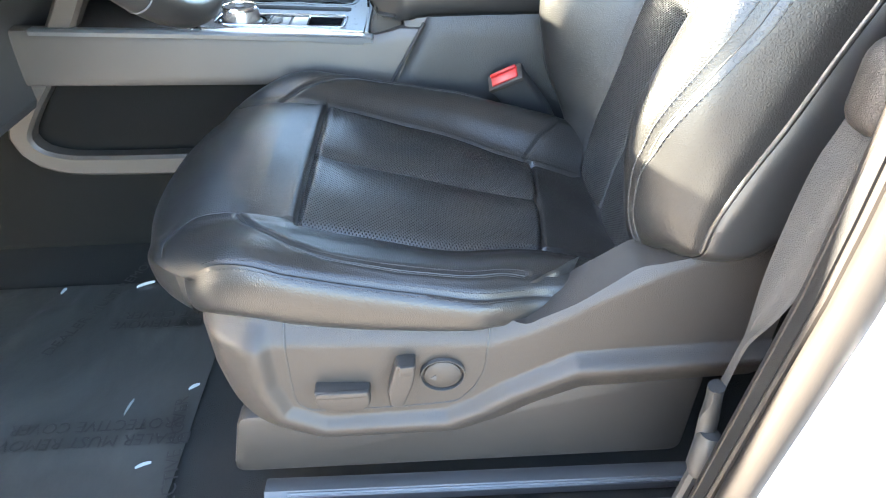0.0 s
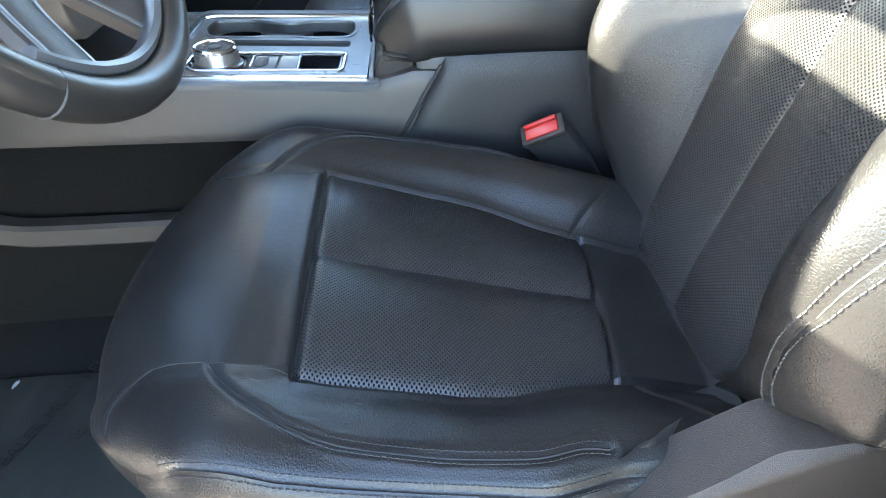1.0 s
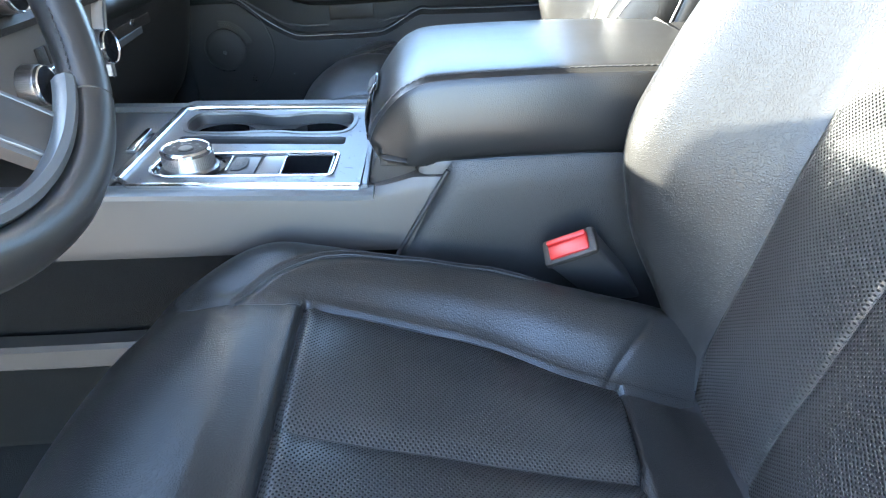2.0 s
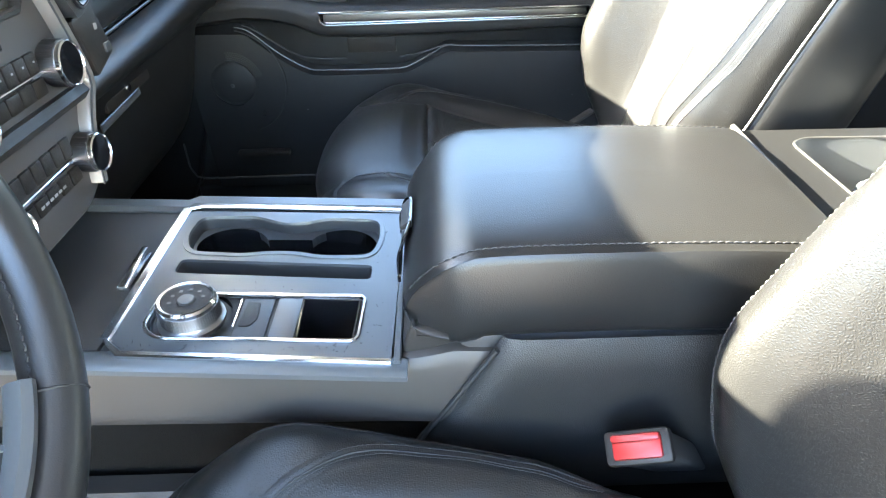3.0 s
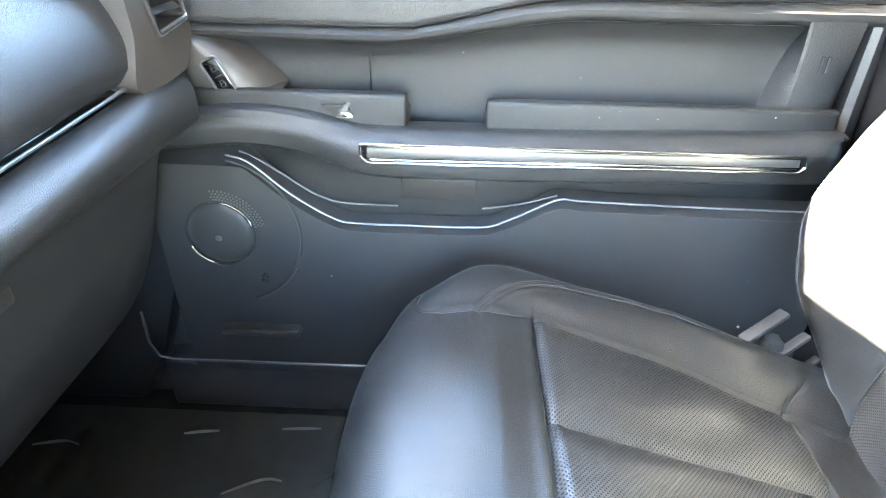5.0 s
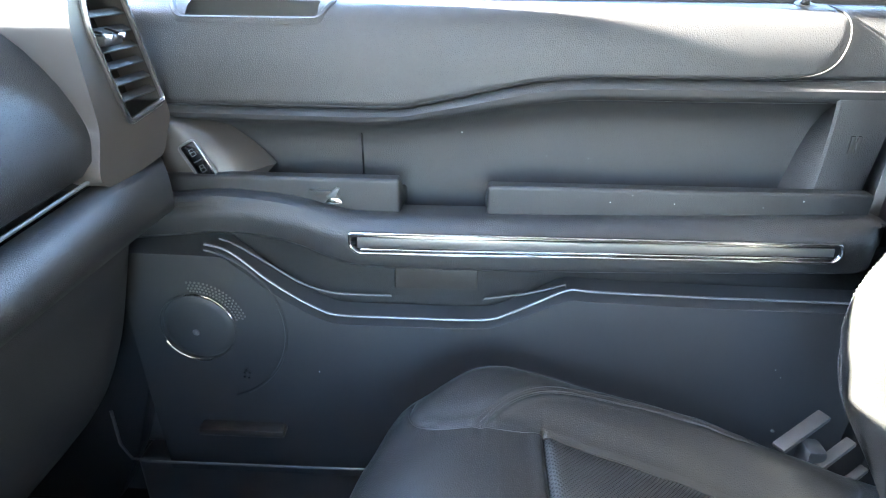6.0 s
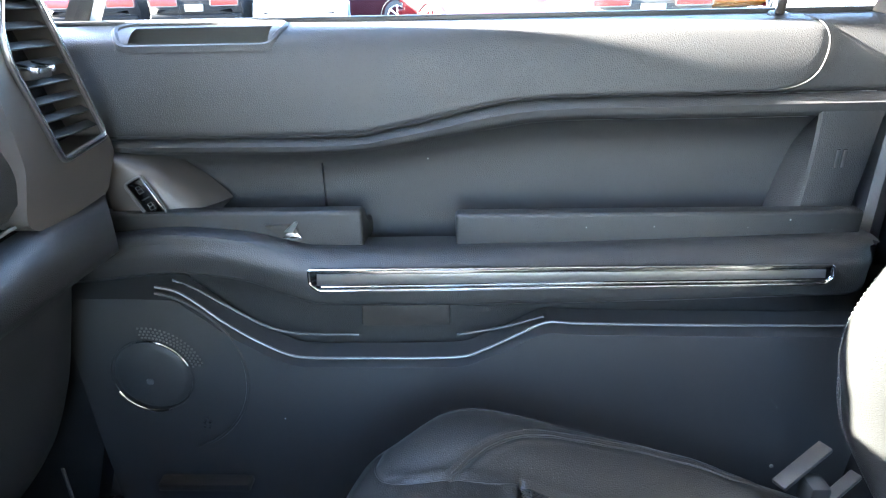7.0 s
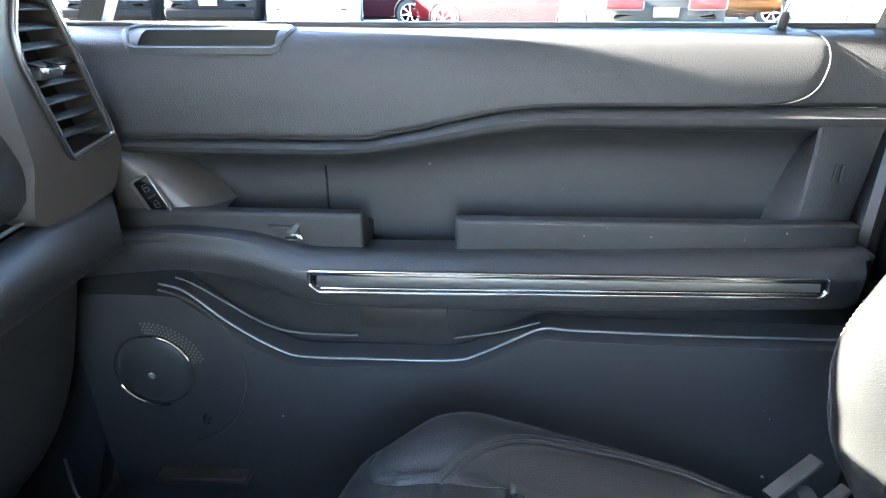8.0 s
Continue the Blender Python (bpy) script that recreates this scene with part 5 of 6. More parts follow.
    # recessed middle and lower panel
    part("mid_panel", band(xs, under - 0.004, np.full_like(xs, 1.225), [(0, 2.062), (0.3, 2.074), (0.9, 2.082), (1, 2.084)], 8), LEATHER_SOFT, d, "recessed middle panel")
    low = []
    for x, z1 in zip(xs, under):
        t = np.linspace(0, 1, 26)
        row = []
        for k in t:
            z = z1 + (0.80 - z1) * k
            y = 2.040 + 0.040 * max(0, 1 - k * 30) ** 2 + 0.02 * k * k
            row.append((x, y, z))
        low.append(row)
    part("lower_panel", sheet(low), DOOR_LOWER, d, "black lower door panel")
    def wave_line(pts, y, r, n=90):
        return tube([(x, y, z) for x, z in smooth_line(pts, n)], r, 8, (0, 1, 0))
    part("wave_edge", wave_line([(x, z - 0.001) for x, z in WAVE[1:]], 2.0445, 0.0017, 120), SATIN, d, "slim grey swage line")
    part("wave_edge", wave_line([(-0.466, 1.208), (-0.440, 1.196), (-0.406, 1.173), (-0.358, 1.142), (-0.315, 1.130), (-0.238, 1.128)], 2.068, 0.0018), PLASTIC_DARK, d)
    part("wave_edge", wave_line([(-0.111, 1.129), (-0.056, 1.139), (-0.003, 1.155)], 2.066, 0.0017, 40), PLASTIC_DARK, d)
    part("storage_flap", prism(rounded([(-0.232, 1.173), (-0.120, 1.174), (-0.120, 1.139), (-0.233, 1.138)], 0.003), "y", 2.072, 2.081, 0.0015), PLASTIC, d, "small rectangular flap")
    # speaker
    sp = part("speaker", lathe([(0.0, 0.004), (0.040, 0.003), (0.048, 0.001), (0.052, -0.004)], (-0.503, 2.0405, 1.085), (0, -1, 0), 48), DOOR_LOWER, d, "round black speaker grille")
    part("speaker_ring", tube([(-0.503 + 0.0525 * math.cos(a), 2.0375, 1.085 + 0.0525 * math.sin(a)) for a in np.linspace(0, 2 * math.pi, 48, endpoint=False)], 0.0010, 6, (0, 1, 0), True), DOOR_PLASTIC, sp, "thin ring")
    for a0 in (20, 205):
        part("ring_accent", tube([(-0.503 + 0.0525 * math.cos(a), 2.0366, 1.085 + 0.0525 * math.sin(a)) for a in np.radians(np.linspace(a0, a0 + 80, 20))], 0.0016, 6, (0, 1, 0)), CHROME, sp)
    part("speaker_badge", lathe([(0.0, 0.003), (0.004, 0.002), (0.005, 0.0)], (-0.505, 2.0345, 1.080), (0, -1, 0), 16), SATIN, sp)
    pores = []
    for ri, r in enumerate((0.0565, 0.0610, 0.0655, 0.0700)):
        for a in np.radians(np.arange(14 + 2.2 * (ri % 2), 96, 4.6)):
            x, z = -0.503 + r * math.cos(a), 1.085 + r * math.sin(a)
            pores.append(rbox((x - 0.0011, 2.0388, z - 0.0011), (x + 0.0011, 2.0402, z + 0.0011), 0))
    threads_of("grille_pores", merge(*pores), STACK, d, "small grille pores")
    sur = [(-0.503 + 0.122 * math.cos(a), 2.0402, 1.085 + 0.122 * math.sin(a)) for a in np.linspace(-1.25, 1.35, 50)]
    part("speaker_bulge", tube(sur, 0.0022, 6, (0, 1, 0)), DOOR_LOWER, d)
    dots = merge(*[rbox((x - 0.0018, 2.0365, z - 0.0018), (x + 0.0018, 2.0405, z + 0.0018), 0.0005) for x, z in ((-0.447, 1.013), (-0.440, 1.013), (-0.448, 1.006), (-0.442, 1.004), (-0.444, 1.018))])
    part("screw", dots, CHROME, d)
    # inner release and lock pin, defroster outlet
    hd = part("door_handle", prism(rounded([(-0.342, 1.2785), (-0.305, 1.2785), (-0.300, 1.268), (-0.318, 1.262), (-0.338, 1.276)], 0.003), "y", 2.068, 2.076, 0.0015), PLASTIC, d, "window switch")
    part("handle_tab", prism(rounded([(-0.322, 1.262), (-0.296, 1.262), (-0.300, 1.269), (-0.314, 1.270)], 0.003), "y", 2.0655, 2.0725, 0.002), CHROME, hd, "chrome tab")
    part("tab_top", prism(rounded([(-0.318, 1.271), (-0.303, 1.284), (-0.300, 1.282), (-0.307, 1.270)], 0.002), "y", 2.066, 2.071, 0.001), SATIN, hd)
    pin = part("lock_pin", lathe([(0.0, 0.020), (0.004, 0.019), (0.0055, 0.014), (0.005, -0.004)], (0.262, 2.152, 1.502), (0, -0.25, 1), 16), PLASTIC, d, "grey lock pin")
    part("pin_collar", lathe([(0.006, 0.003), (0.012, 0.002), (0.014, -0.002)], (0.262, 2.152, 1.500), (0, -0.35, 1), 20), PLASTIC, pin)
    def crown(y):
        return float(np.interp(y, [2.111, 2.120, 2.133, 2.150, 2.172], [1.441, 1.478, 1.493, 1.4993, 1.503]))
    rim = rounded([(-0.505, 2.166), (-0.316, 2.166), (-0.308, 2.146), (-0.322, 2.121), (-0.500, 2.121), (-0.514, 2.146)], 0.010)
    vent = part("defroster", sweep([(x, y, crown(y)) for x, y in rim], [(-0.0045, -0.005), (-0.0035, 0.002), (0.0, 0.0035), (0.0035, 0.002), (0.0045, -0.005)], closed=True), DOOR_PAD, d, "oval side window demister outlet")
    mouth = [(x * 0.97 - 0.0124, 2.1435 + (y - 2.1435) * 0.84) for x, y in rim]
    part("defroster_slot", sheet([[(x, y, z if z else crown(y) + 0.001) for x, y in mouth + mouth[:1]] for z in (0, 1.462)] + [[(-0.411, 2.1465, 1.462)] * (len(mouth) + 1)]), RUBBER, vent, "dark outlet well", smooth=False)
    for x in np.linspace(-0.468, -0.350, 5):
        part("vane", rbox((x - 0.0012, 2.133, 1.463), (x + 0.0012, 2.160, 1.480), 0.0004), PLASTIC, vent)
    # grab blade at the rear of the armrest
    zs = np.linspace(1.250, 1.398, 24)
    ridge = np.interp(zs, [1.25, 1.278, 1.327, 1.365, 1.398], [0.301, 0.303, 0.306, 0.307, 0.306])
    foot = np.interp(zs, [1.25, 1.265, 1.287, 1.317, 1.350, 1.384, 1.398], [0.284, 0.288, 0.293, 0.299, 0.309, 0.325, 0.334])
    foot = np.minimum(foot, ridge + 0.020)
    back = np.interp(zs, [1.25, 1.28, 1.327, 1.398], [0.366, 0.368, 0.375, 0.381])
    rows = [[(q, 2.158, z), (r + (q - r) * 0.5, 2.130, z), (r + 0.001, 2.1085, z), (r + 0.004, 2.1055, z), (r + 0.010, 2.1050, z), (b - 0.006, 2.1060, z), (b, 2.1085, z), (b + 0.002, 2.118, z), (b + 0.001, 2.16, z)] for z, r, q, b in zip(zs, ridge, foot, back)]
    blade = part("grab_blade", sheet(rows), DOOR_PAD, d, "grey grab support with a curved flank")
    for x in (0.337, 0.345):
        part("grip_mark", rbox((x - 0.0025, 2.1035, 1.332), (x + 0.0025, 2.1065, 1.354), 0.001), RUBBER, blade)
    # mirror corner trim with lock switch
    edge_x = [(1.262, -0.522), (1.268, -0.500), (1.280, -0.450), (1.288, -0.402), (1.300, -0.412), (1.320, -0.432), (1.342, -0.462), (1.356, -0.492), (1.362, -0.520)]
    rows = []
    for z in np.linspace(1.262, 1.362, 40):
        right = float(np.interp(z, *np.array(edge_x).T))
        rows.append([(-0.530 + (right + 0.530) * u, 2.084 + 0.064 * u**5 if z > 1.288 else 2.084 + 0.03 * max(0.0, (1.272 - z) / 0.01) ** 2 * 0.3, z) for u in np.linspace(0, 1, 24)])
    part("corner_trim", sheet(rows), TAUPE, d, "warm grey corner trim")
    m = Matrix.Translation((-0.4830, 2.0830, 1.3110)) @ Matrix.Rotation(radians(-27), 4, "Y") @ Matrix.Scale(0.95, 4)
    lk = part("lock_switch", moved(rbox((-0.0125, -0.004, -0.026), (0.0125, 0.003, 0.026), 0.005, 3), m), GLOSS, d, "black lock switch with chrome rim")
    rr = [(a, -0.0035, b) for a, b in rounded([(-0.0135, -0.027), (0.0135, -0.027), (0.0135, 0.027), (-0.0135, 0.027)], 0.006)]
    part("switch_rim", moved(strip(rr, 0.0028, 0.0026, (0, -1, 0), True), m), SATIN, lk)
    for dz in (-0.012, 0.012):
        part("lock_symbol", moved(merge(strip([(a, -0.0046, dz - 0.0015 + b) for a, b in ((-0.0035, -0.0025), (0.0035, -0.0025), (0.0035, 0.0025), (-0.0035, 0.0025))], 0.0008, 0.0008, (0, -1, 0), True), tube([(-0.003, -0.0046, dz + 0.001), (-0.003, -0.0046, dz + 0.005), (0.003, -0.0046, dz + 0.005), (0.003, -0.0046, dz + (0.001 if dz < 0 else 0.003))], 0.0004, 5, (0, 1, 0))), m), SATIN, lk, smooth=False)
    part("switch_divider", moved(rbox((-0.006, -0.0052, -0.0009), (0.006, -0.0042, 0.0009), 0), m), CHROME, lk)
    # outer skin, sill rail and rear frame
    part("sill_rail", rbox((-0.62, 2.168, 1.492), (0.42, 2.186, 1.508), 0.003), RUBBER, d, "black window sill seal")
    part("outer_skin", rbox((-0.70, 2.19, 0.75), (0.44, 2.215, 1.505), 0.006), WHITE, d)
    part("rear_edge", sweep([(0.404, 2.125, 0.80), (0.402, 2.120, 1.15), (0.406, 2.128, 1.30), (0.420, 2.150, 1.42), (0.424, 2.165, 1.5)], ring(0.018, 10, 0.024)), PLASTIC_DARK, d)
    return d


passenger_door()


def door_frame():
    f = thing("door_pillar", (0.45, 2.1, 0.7), "grey passenger door pillar trim behind the backrest", "car pillar", kind="structure")
    z = np.linspace(0.70, 1.93, 16)
    part("pillar_trim", sweep([(0.07 * max(0, h - 1.4), -0.08 * max(0, h - 1.4), h) for h in z], [(2.06, 0.415), (2.03, 0.44), (2.03, 0.60), (2.16, 0.62), (2.2, 0.42)], (1, 0, 0)), MATTE, f, "charcoal pillar trim")
    part("window_frame", sweep([(0.396, 2.165, 1.50), (0.414, 2.13, 1.66), (0.446, 2.06, 1.92)], [(-0.022, -0.012), (0.016, -0.012), (0.016, 0.012), (-0.022, 0.012)]), TAUPE, f, "warm grey window frame")
    part("window_frame", sweep([(-0.585, 2.192, 1.49), (-0.53, 2.194, 1.60), (-0.42, 2.190, 1.74), (-0.30, 2.16, 1.88)], [(-0.014, -0.014), (0.014, -0.014), (0.014, 0.014), (-0.014, 0.014)]), PLASTIC_DARK, f, "black window frame")


door_frame()
SIDE_GLASS = tinted_glass("tinted_side_window_glass", (0.80, 0.83, 0.82))
pane = [[(x, 2.178 - 0.010 * t - 0.040 * t * t, 1.500 + 0.42 * t) for x in np.linspace(-0.585 + 0.27 * t, 0.390 + 0.04 * t, 12)] for t in np.linspace(0, 1, 10)]
tagged(part("window_2", sheet(pane), SIDE_GLASS, None), "tinted passenger side window, wound up", "window", kind="structure")


# ---- dashboard ----
def dash_line(y):
    """Height of the accent line across the passenger's side of the dashboard."""
    return float(np.interp(y, [1.36, 1.58, 1.94, 2.07], [1.309, 1.316, 1.335, 1.330]))


def dashboard():
    d = thing("dashboard", (-0.7, MID, 0.9), "black padded dashboard with grey vent surround", "dashboard")
    # passenger half: top pad, recess with metal line, rolled knee pad, glove box
    ys = np.linspace(1.36, 2.075, 60)
    secs = {"top_pad": ([(-1.12, 1.47), (-0.95, 1.515), (-0.80, 1.525), (-0.70, 1.520), (-0.60, 1.490), (-0.545, 1.440), (-0.524, 1.395), (-0.521, 1.362), (-0.530, 1.352)], LEATHER_SOFT, "soft black dashboard pad"),
            "dash_groove": ([(-0.530, 1.353), (-0.545, 1.348), (-0.543, 1.340), (-0.526, 1.335)], GLOSS, "dark recess line"),
            "knee_roll": ([(-0.530, 1.337), (-0.516, 1.335), (-0.501, 1.328), (-0.490, 1.313), (-0.486, 1.294), (-0.489, 1.272), (-0.499, 1.252), (-0.512, 1.242)], LEATHER_SOFT, "padded black lower roll"),
            "glove_box": ([(-0.4985, 1.272), (-0.502, 1.262), (-0.510, 1.246), (-0.519, 1.228), (-0.535, 1.17), (-0.560, 1.09), (-0.60, 1.02), (-0.68, 0.985), (-1.1, 0.97)], DOOR_PLASTIC, "black glove box")}
    for nm, (line, mat, lab) in secs.items():
        prof = smooth_line(line, 40)
        rows = []
        for y in ys if nm != "knee_roll" else np.linspace(1.36, 2.062, 60):
            end = max(0.0, (y - 1.97) / 0.105) if nm != "knee_roll" else 0.0
            if nm == "knee_roll":
                rows.append([(x, 1.36 + (y - 1.36) * (min(2.066, 2.008 - 1.5 * (x + 0.486)) - 1.36) / 0.702, 1.258 + (z - 1.242) / 0.095 * (dash_line(y) - 0.007 - 1.258)) for x, z in prof])
            elif nm == "glove_box":
                tuck = max(0.0, (y - 1.88) / 0.12)
                rows.append([(x - 0.03 * tuck**2, min(y, 2.03), z) for x, z in prof])
            else:
                rows.append([(x - 0.05 * end**2, y, z + (dash_line(y) - 1.345) * min(1.0, max(0.0, (1.46 - z) / 0.06))) for x, z in prof])
        part(nm, sheet(rows), mat, d, lab)
    part("metal_line", strip([(-0.5285, y, dash_line(y)) for y in np.linspace(1.40, 1.93, 12)], 0.0035, 0.003, (1, 0, 0)), SATIN, d, "slim grey accent line")
    hb = part("glove_box_handle", rbox((-0.527, 1.50, 1.225), (-0.512, 1.66, 1.254), 0.004), PLASTIC, d, "recessed glove box handle")
    part("handle_edge", strip([(-0.5105, 1.49, 1.254), (-0.5105, 1.67, 1.256)], 0.003, 0.002, (1, 0, 0)), SATIN, hb)
    part("handle_edge", strip([(-0.515, 1.47, 1.216), (-0.515, 1.61, 1.222)], 0.012, 0.003, (1, 0, 0)), SATIN, hb)
    part("lock", lathe([(0.0, 0.003), (0.006, 0.002), (0.007, -0.002)], (-0.5115, 1.575, 1.240), (1, 0, 0), 18), CHROME, hb)
    # end cap with the outer vent
    cap = [(1.955, 1.558), (2.018, 1.558), (2.088, 1.369), (2.055, 1.327), (1.943, 1.320), (1.918, 1.335), (1.938, 1.385), (1.928, 1.483), (1.938, 1.52)]
    hole = [(1.972, 1.548), (2.010, 1.548), (2.074, 1.389), (1.992, 1.380), (1.955, 1.480), (1.955, 1.508)]
    part("vent_surround", ring_plate(rounded(cap, 0.010), rounded(hole, 0.008), -0.60, -0.512), TAUPE, d, "warm grey vent surround")
    make_vent(d, hole, -0.512, 9, (1.985, 1.468))
    # knee panel end beside the door
    part("kick_panel", prism(rounded([(-1.1, 1.30), (-0.60, 1.30), (-0.575, 1.25), (-0.60, 1.0), (-0.66, 0.82), (-0.72, 0.70), (-1.1, 0.70)], 0.02), "y", 2.075, 2.12, 0.008), DOOR_PLASTIC, d)
    # driver's half: hood over the wheel and knee panel
    part("driver_top", merge(sheet([[(x, y, z + 0.025) for x, z in smooth_line(secs["top_pad"][0], 24)] for y in np.linspace(0.5, 1.10, 20)])), LEATHER_SOFT, d)
    hood = []
    for x, top in smooth_line([(-0.60, 1.628), (-0.63, 1.640), (-0.72, 1.636), (-0.84, 1.60), (-0.95, 1.545)], 16):
        ring_y = []
        for a in np.linspace(0, math.pi, 40):
            c, q = math.cos(a), math.sin(a)
            ring_y.append((x, 0.776 + 0.212 * math.copysign(abs(c) ** 0.30, c), 1.44 + (top - 1.44) * q ** 0.30))
        hood.append(ring_y)
    part("instrument_hood", sheet(hood), LEATHER_SOFT, d, "padded hood over the instruments")
    part("instrument_face", rbox((-0.70, 0.58, 1.42), (-0.68, 0.972, 1.60), 0.01), GLOSS, d, "dark instrument panel")
    part("centre_top", sheet([[(x, y, z) for x, z in smooth_line([(-1.12, 1.47), (-0.95, 1.53), (-0.75, 1.565), (-0.62, 1.572), (-0.585, 1.556), (-0.575, 1.50)], 24)] for y in np.linspace(1.03, 1.42, 12)]), LEATHER_SOFT, d, "padded top above the screen")
    part("driver_knee", sheet([[(x, y, z) for x, z in smooth_line([(-0.56, 1.40), (-0.57, 1.34), (-0.62, 1.28), (-0.72, 1.25), (-0.95, 1.24)], 16)] for y in np.linspace(0.5, 1.09, 10)]), PLASTIC_DARK, d)
    # centre stack
    st = part("control_panel", prism(rounded([(1.098, 1.503), (1.400, 1.503), (1.412, 1.41), (1.372, 1.315), (1.318, 1.205), (1.285, 1.192), (1.112, 1.192), (1.090, 1.215), (1.080, 1.40)], 0.012), "x", -0.62, -0.452, 0.006, 3), STACK, d, "dark centre control stack")
    for y, z, r, n in ((1.313, 1.358, 0.0245, "volume_knob"), (1.306, 1.256, 0.0225, "temperature_knob"), (1.146, 1.352, 0.0245, "volume_knob"), (1.136, 1.252, 0.0225, "temperature_knob")):
        kb = part(n, lathe([(r * 0.96, 0.0), (r, 0.003), (r, 0.020), (r * 0.96, 0.024)], (-0.454, y, z), (1, 0, 0), 48), DARKCHROME, st, "knurled metal knob")
        part("knob_rim", lathe([(r * 0.985, 0.021), (r * 0.99, 0.0255), (r * 0.94, 0.0270), (r * 0.90, 0.025)], (-0.454, y, z), (1, 0, 0), 48), CHROME, kb, "chrome rim")
        part("knob_face", lathe([(r * 0.92, 0.0250), (r * 0.4, 0.0235), (0.0, 0.0232)], (-0.454, y, z), (1, 0, 0), 36), GLOSS, kb, "glossy black face")
        threads_of("knob_knurl", merge(*[moved(rbox((0.004, r - 0.0004, -0.0006), (0.020, r + 0.0007, 0.0006), 0), Matrix.Translation((-0.454, y, z)) @ Matrix.Rotation(2 * math.pi * i / 60, 4, "X")) for i in range(60)]), DARKCHROME, kb)
    for z0, z1, n in ((1.358, 1.3785, 6), (1.334, 1.352, 5), (1.262, 1.284, 6), (1.232, 1.250, 5)):
        for i in range(n):
            a, b = 1.172 + 0.118 * i / n, 1.172 + 0.118 * (i + 1) / n - 0.002
            part("button", rbox((-0.455, a, z0), (-0.4485, b, z1), 0.0015), PLASTIC, st, "dark button")
    for z in (1.3545, 1.2565):
        part("chrome_line", strip([(-0.4505, 1.165, z), (-0.4505, 1.292, z + 0.001)], 0.0045, 0.003, (1, 0, 0)), CHROME, st, "chrome line between buttons")
    part("button_mark", merge(*[rbox((-0.4484, 1.181 + 0.0198 * i, 1.3685), (-0.4480, 1.184 + 0.0198 * i, 1.3705), 0) for i in range(6)]), PALE, st, smooth=False)
    part("button_mark", merge(*[rbox((-0.4484, 1.200 + 0.009 * i, 1.2395), (-0.4480, 1.206 + 0.009 * i, 1.2425), 0) for i in range(6)]), PALE, st, smooth=False)
    lcd = part("status_window", rbox((-0.456, 1.166, 1.391), (-0.4495, 1.247, 1.4065), 0.002), GLOSS, st, "black status window")
    part("warning_lamp", merge(*[lathe([(0.0, 0.001), (0.0028, 0.0)], (-0.4493, y, 1.399), (1, 0, 0), 12) for y in (1.205, 1.210, 1.216)]), AMBER, lcd, "amber passenger lamp")
    part("shelf_lip", sweep([(-0.448, 1.11, 1.318), (-0.448, 1.345, 1.318)], [(-0.012, -0.008), (0.006, -0.008), (0.010, 0.0), (0.004, 0.008), (-0.012, 0.008)]), PLASTIC, st)
    # screen in a recess
    part("screen_frame", strip([(-0.4515, 1.100, 1.420), (-0.4515, 1.282, 1.420), (-0.4515, 1.292, 1.430), (-0.4515, 1.284, 1.50)], 0.008, 0.010, (1, 0, 0)), PLASTIC, st, "black screen surround")
    scr = part("screen", rbox((-0.4535, 1.095, 1.430), (-0.4505, 1.252, 1.499), 0.001), SCREEN, st, "lit display with pale upper part")
    part("screen_bar", rbox((-0.4506, 1.096, 1.431), (-0.4498, 1.251, 1.456), 0), SCREEN_BLUE, scr, "blue lower bar", smooth=False)
    part("screen_icon", rbox((-0.4499, 1.234, 1.440), (-0.4496, 1.242, 1.448), 0), SCREEN_WHITE, scr, smooth=False)
    for y in (1.13, 1.165, 1.2):
        part("screen_icon", rbox((-0.4499, y, 1.440), (-0.4496, y + 0.008, 1.448), 0), SCREEN_WHITE, scr, smooth=False)
    slot = [(1.326, 1.500), (1.388, 1.500), (1.404, 1.416), (1.362, 1.404), (1.334, 1.455)]
    out = [(1.316, 1.503), (1.398, 1.503), (1.414, 1.408), (1.355, 1.393), (1.322, 1.450)]
    part("vent_surround", ring_plate(rounded(out, 0.006), rounded(slot, 0.006), -0.4525, -0.428), PLASTIC_DARK, d, "dark vent surround")
    make_vent(d, slot, -0.428, 5, None)
    side = part("side_flap", prism(rounded([(1.352, 1.391), (1.404, 1.406), (1.426, 1.340), (1.372, 1.322)], 0.006), "x", -0.50, -0.436, 0.004), PLASTIC, d, "small charcoal flap with button")
    part("flap_button", rbox((-0.4365, 1.394, 1.372), (-0.4345, 1.400, 1.379), 0.0008), PALE, side)
    part("flap_tab", rbox((-0.4365, 1.402, 1.343), (-0.433, 1.416, 1.354), 0.001), SATIN, side)
    line = smooth_line([(1.306, 1.503), (1.322, 1.45), (1.342, 1.392), (1.358, 1.33), (1.344, 1.306), (1.326, 1.275), (1.310, 1.215)], 30)
    part("bracket", sweep([(-0.450, y, z) for y, z in line], [(-0.008, -0.02), (0.008, -0.02), (0.008, 0.008), (0.005, 0.012), (-0.005, 0.012), (-0.008, 0.008)], (1, 0, 0)), BRACKET, d, "warm grey stack surround")
    part("surround_edge", strip([(-0.4375, y - 0.0065, z) for y, z in line], 0.0025, 0.0015, (1, 0, 0)), SATIN, d, "bright edge of the surround")


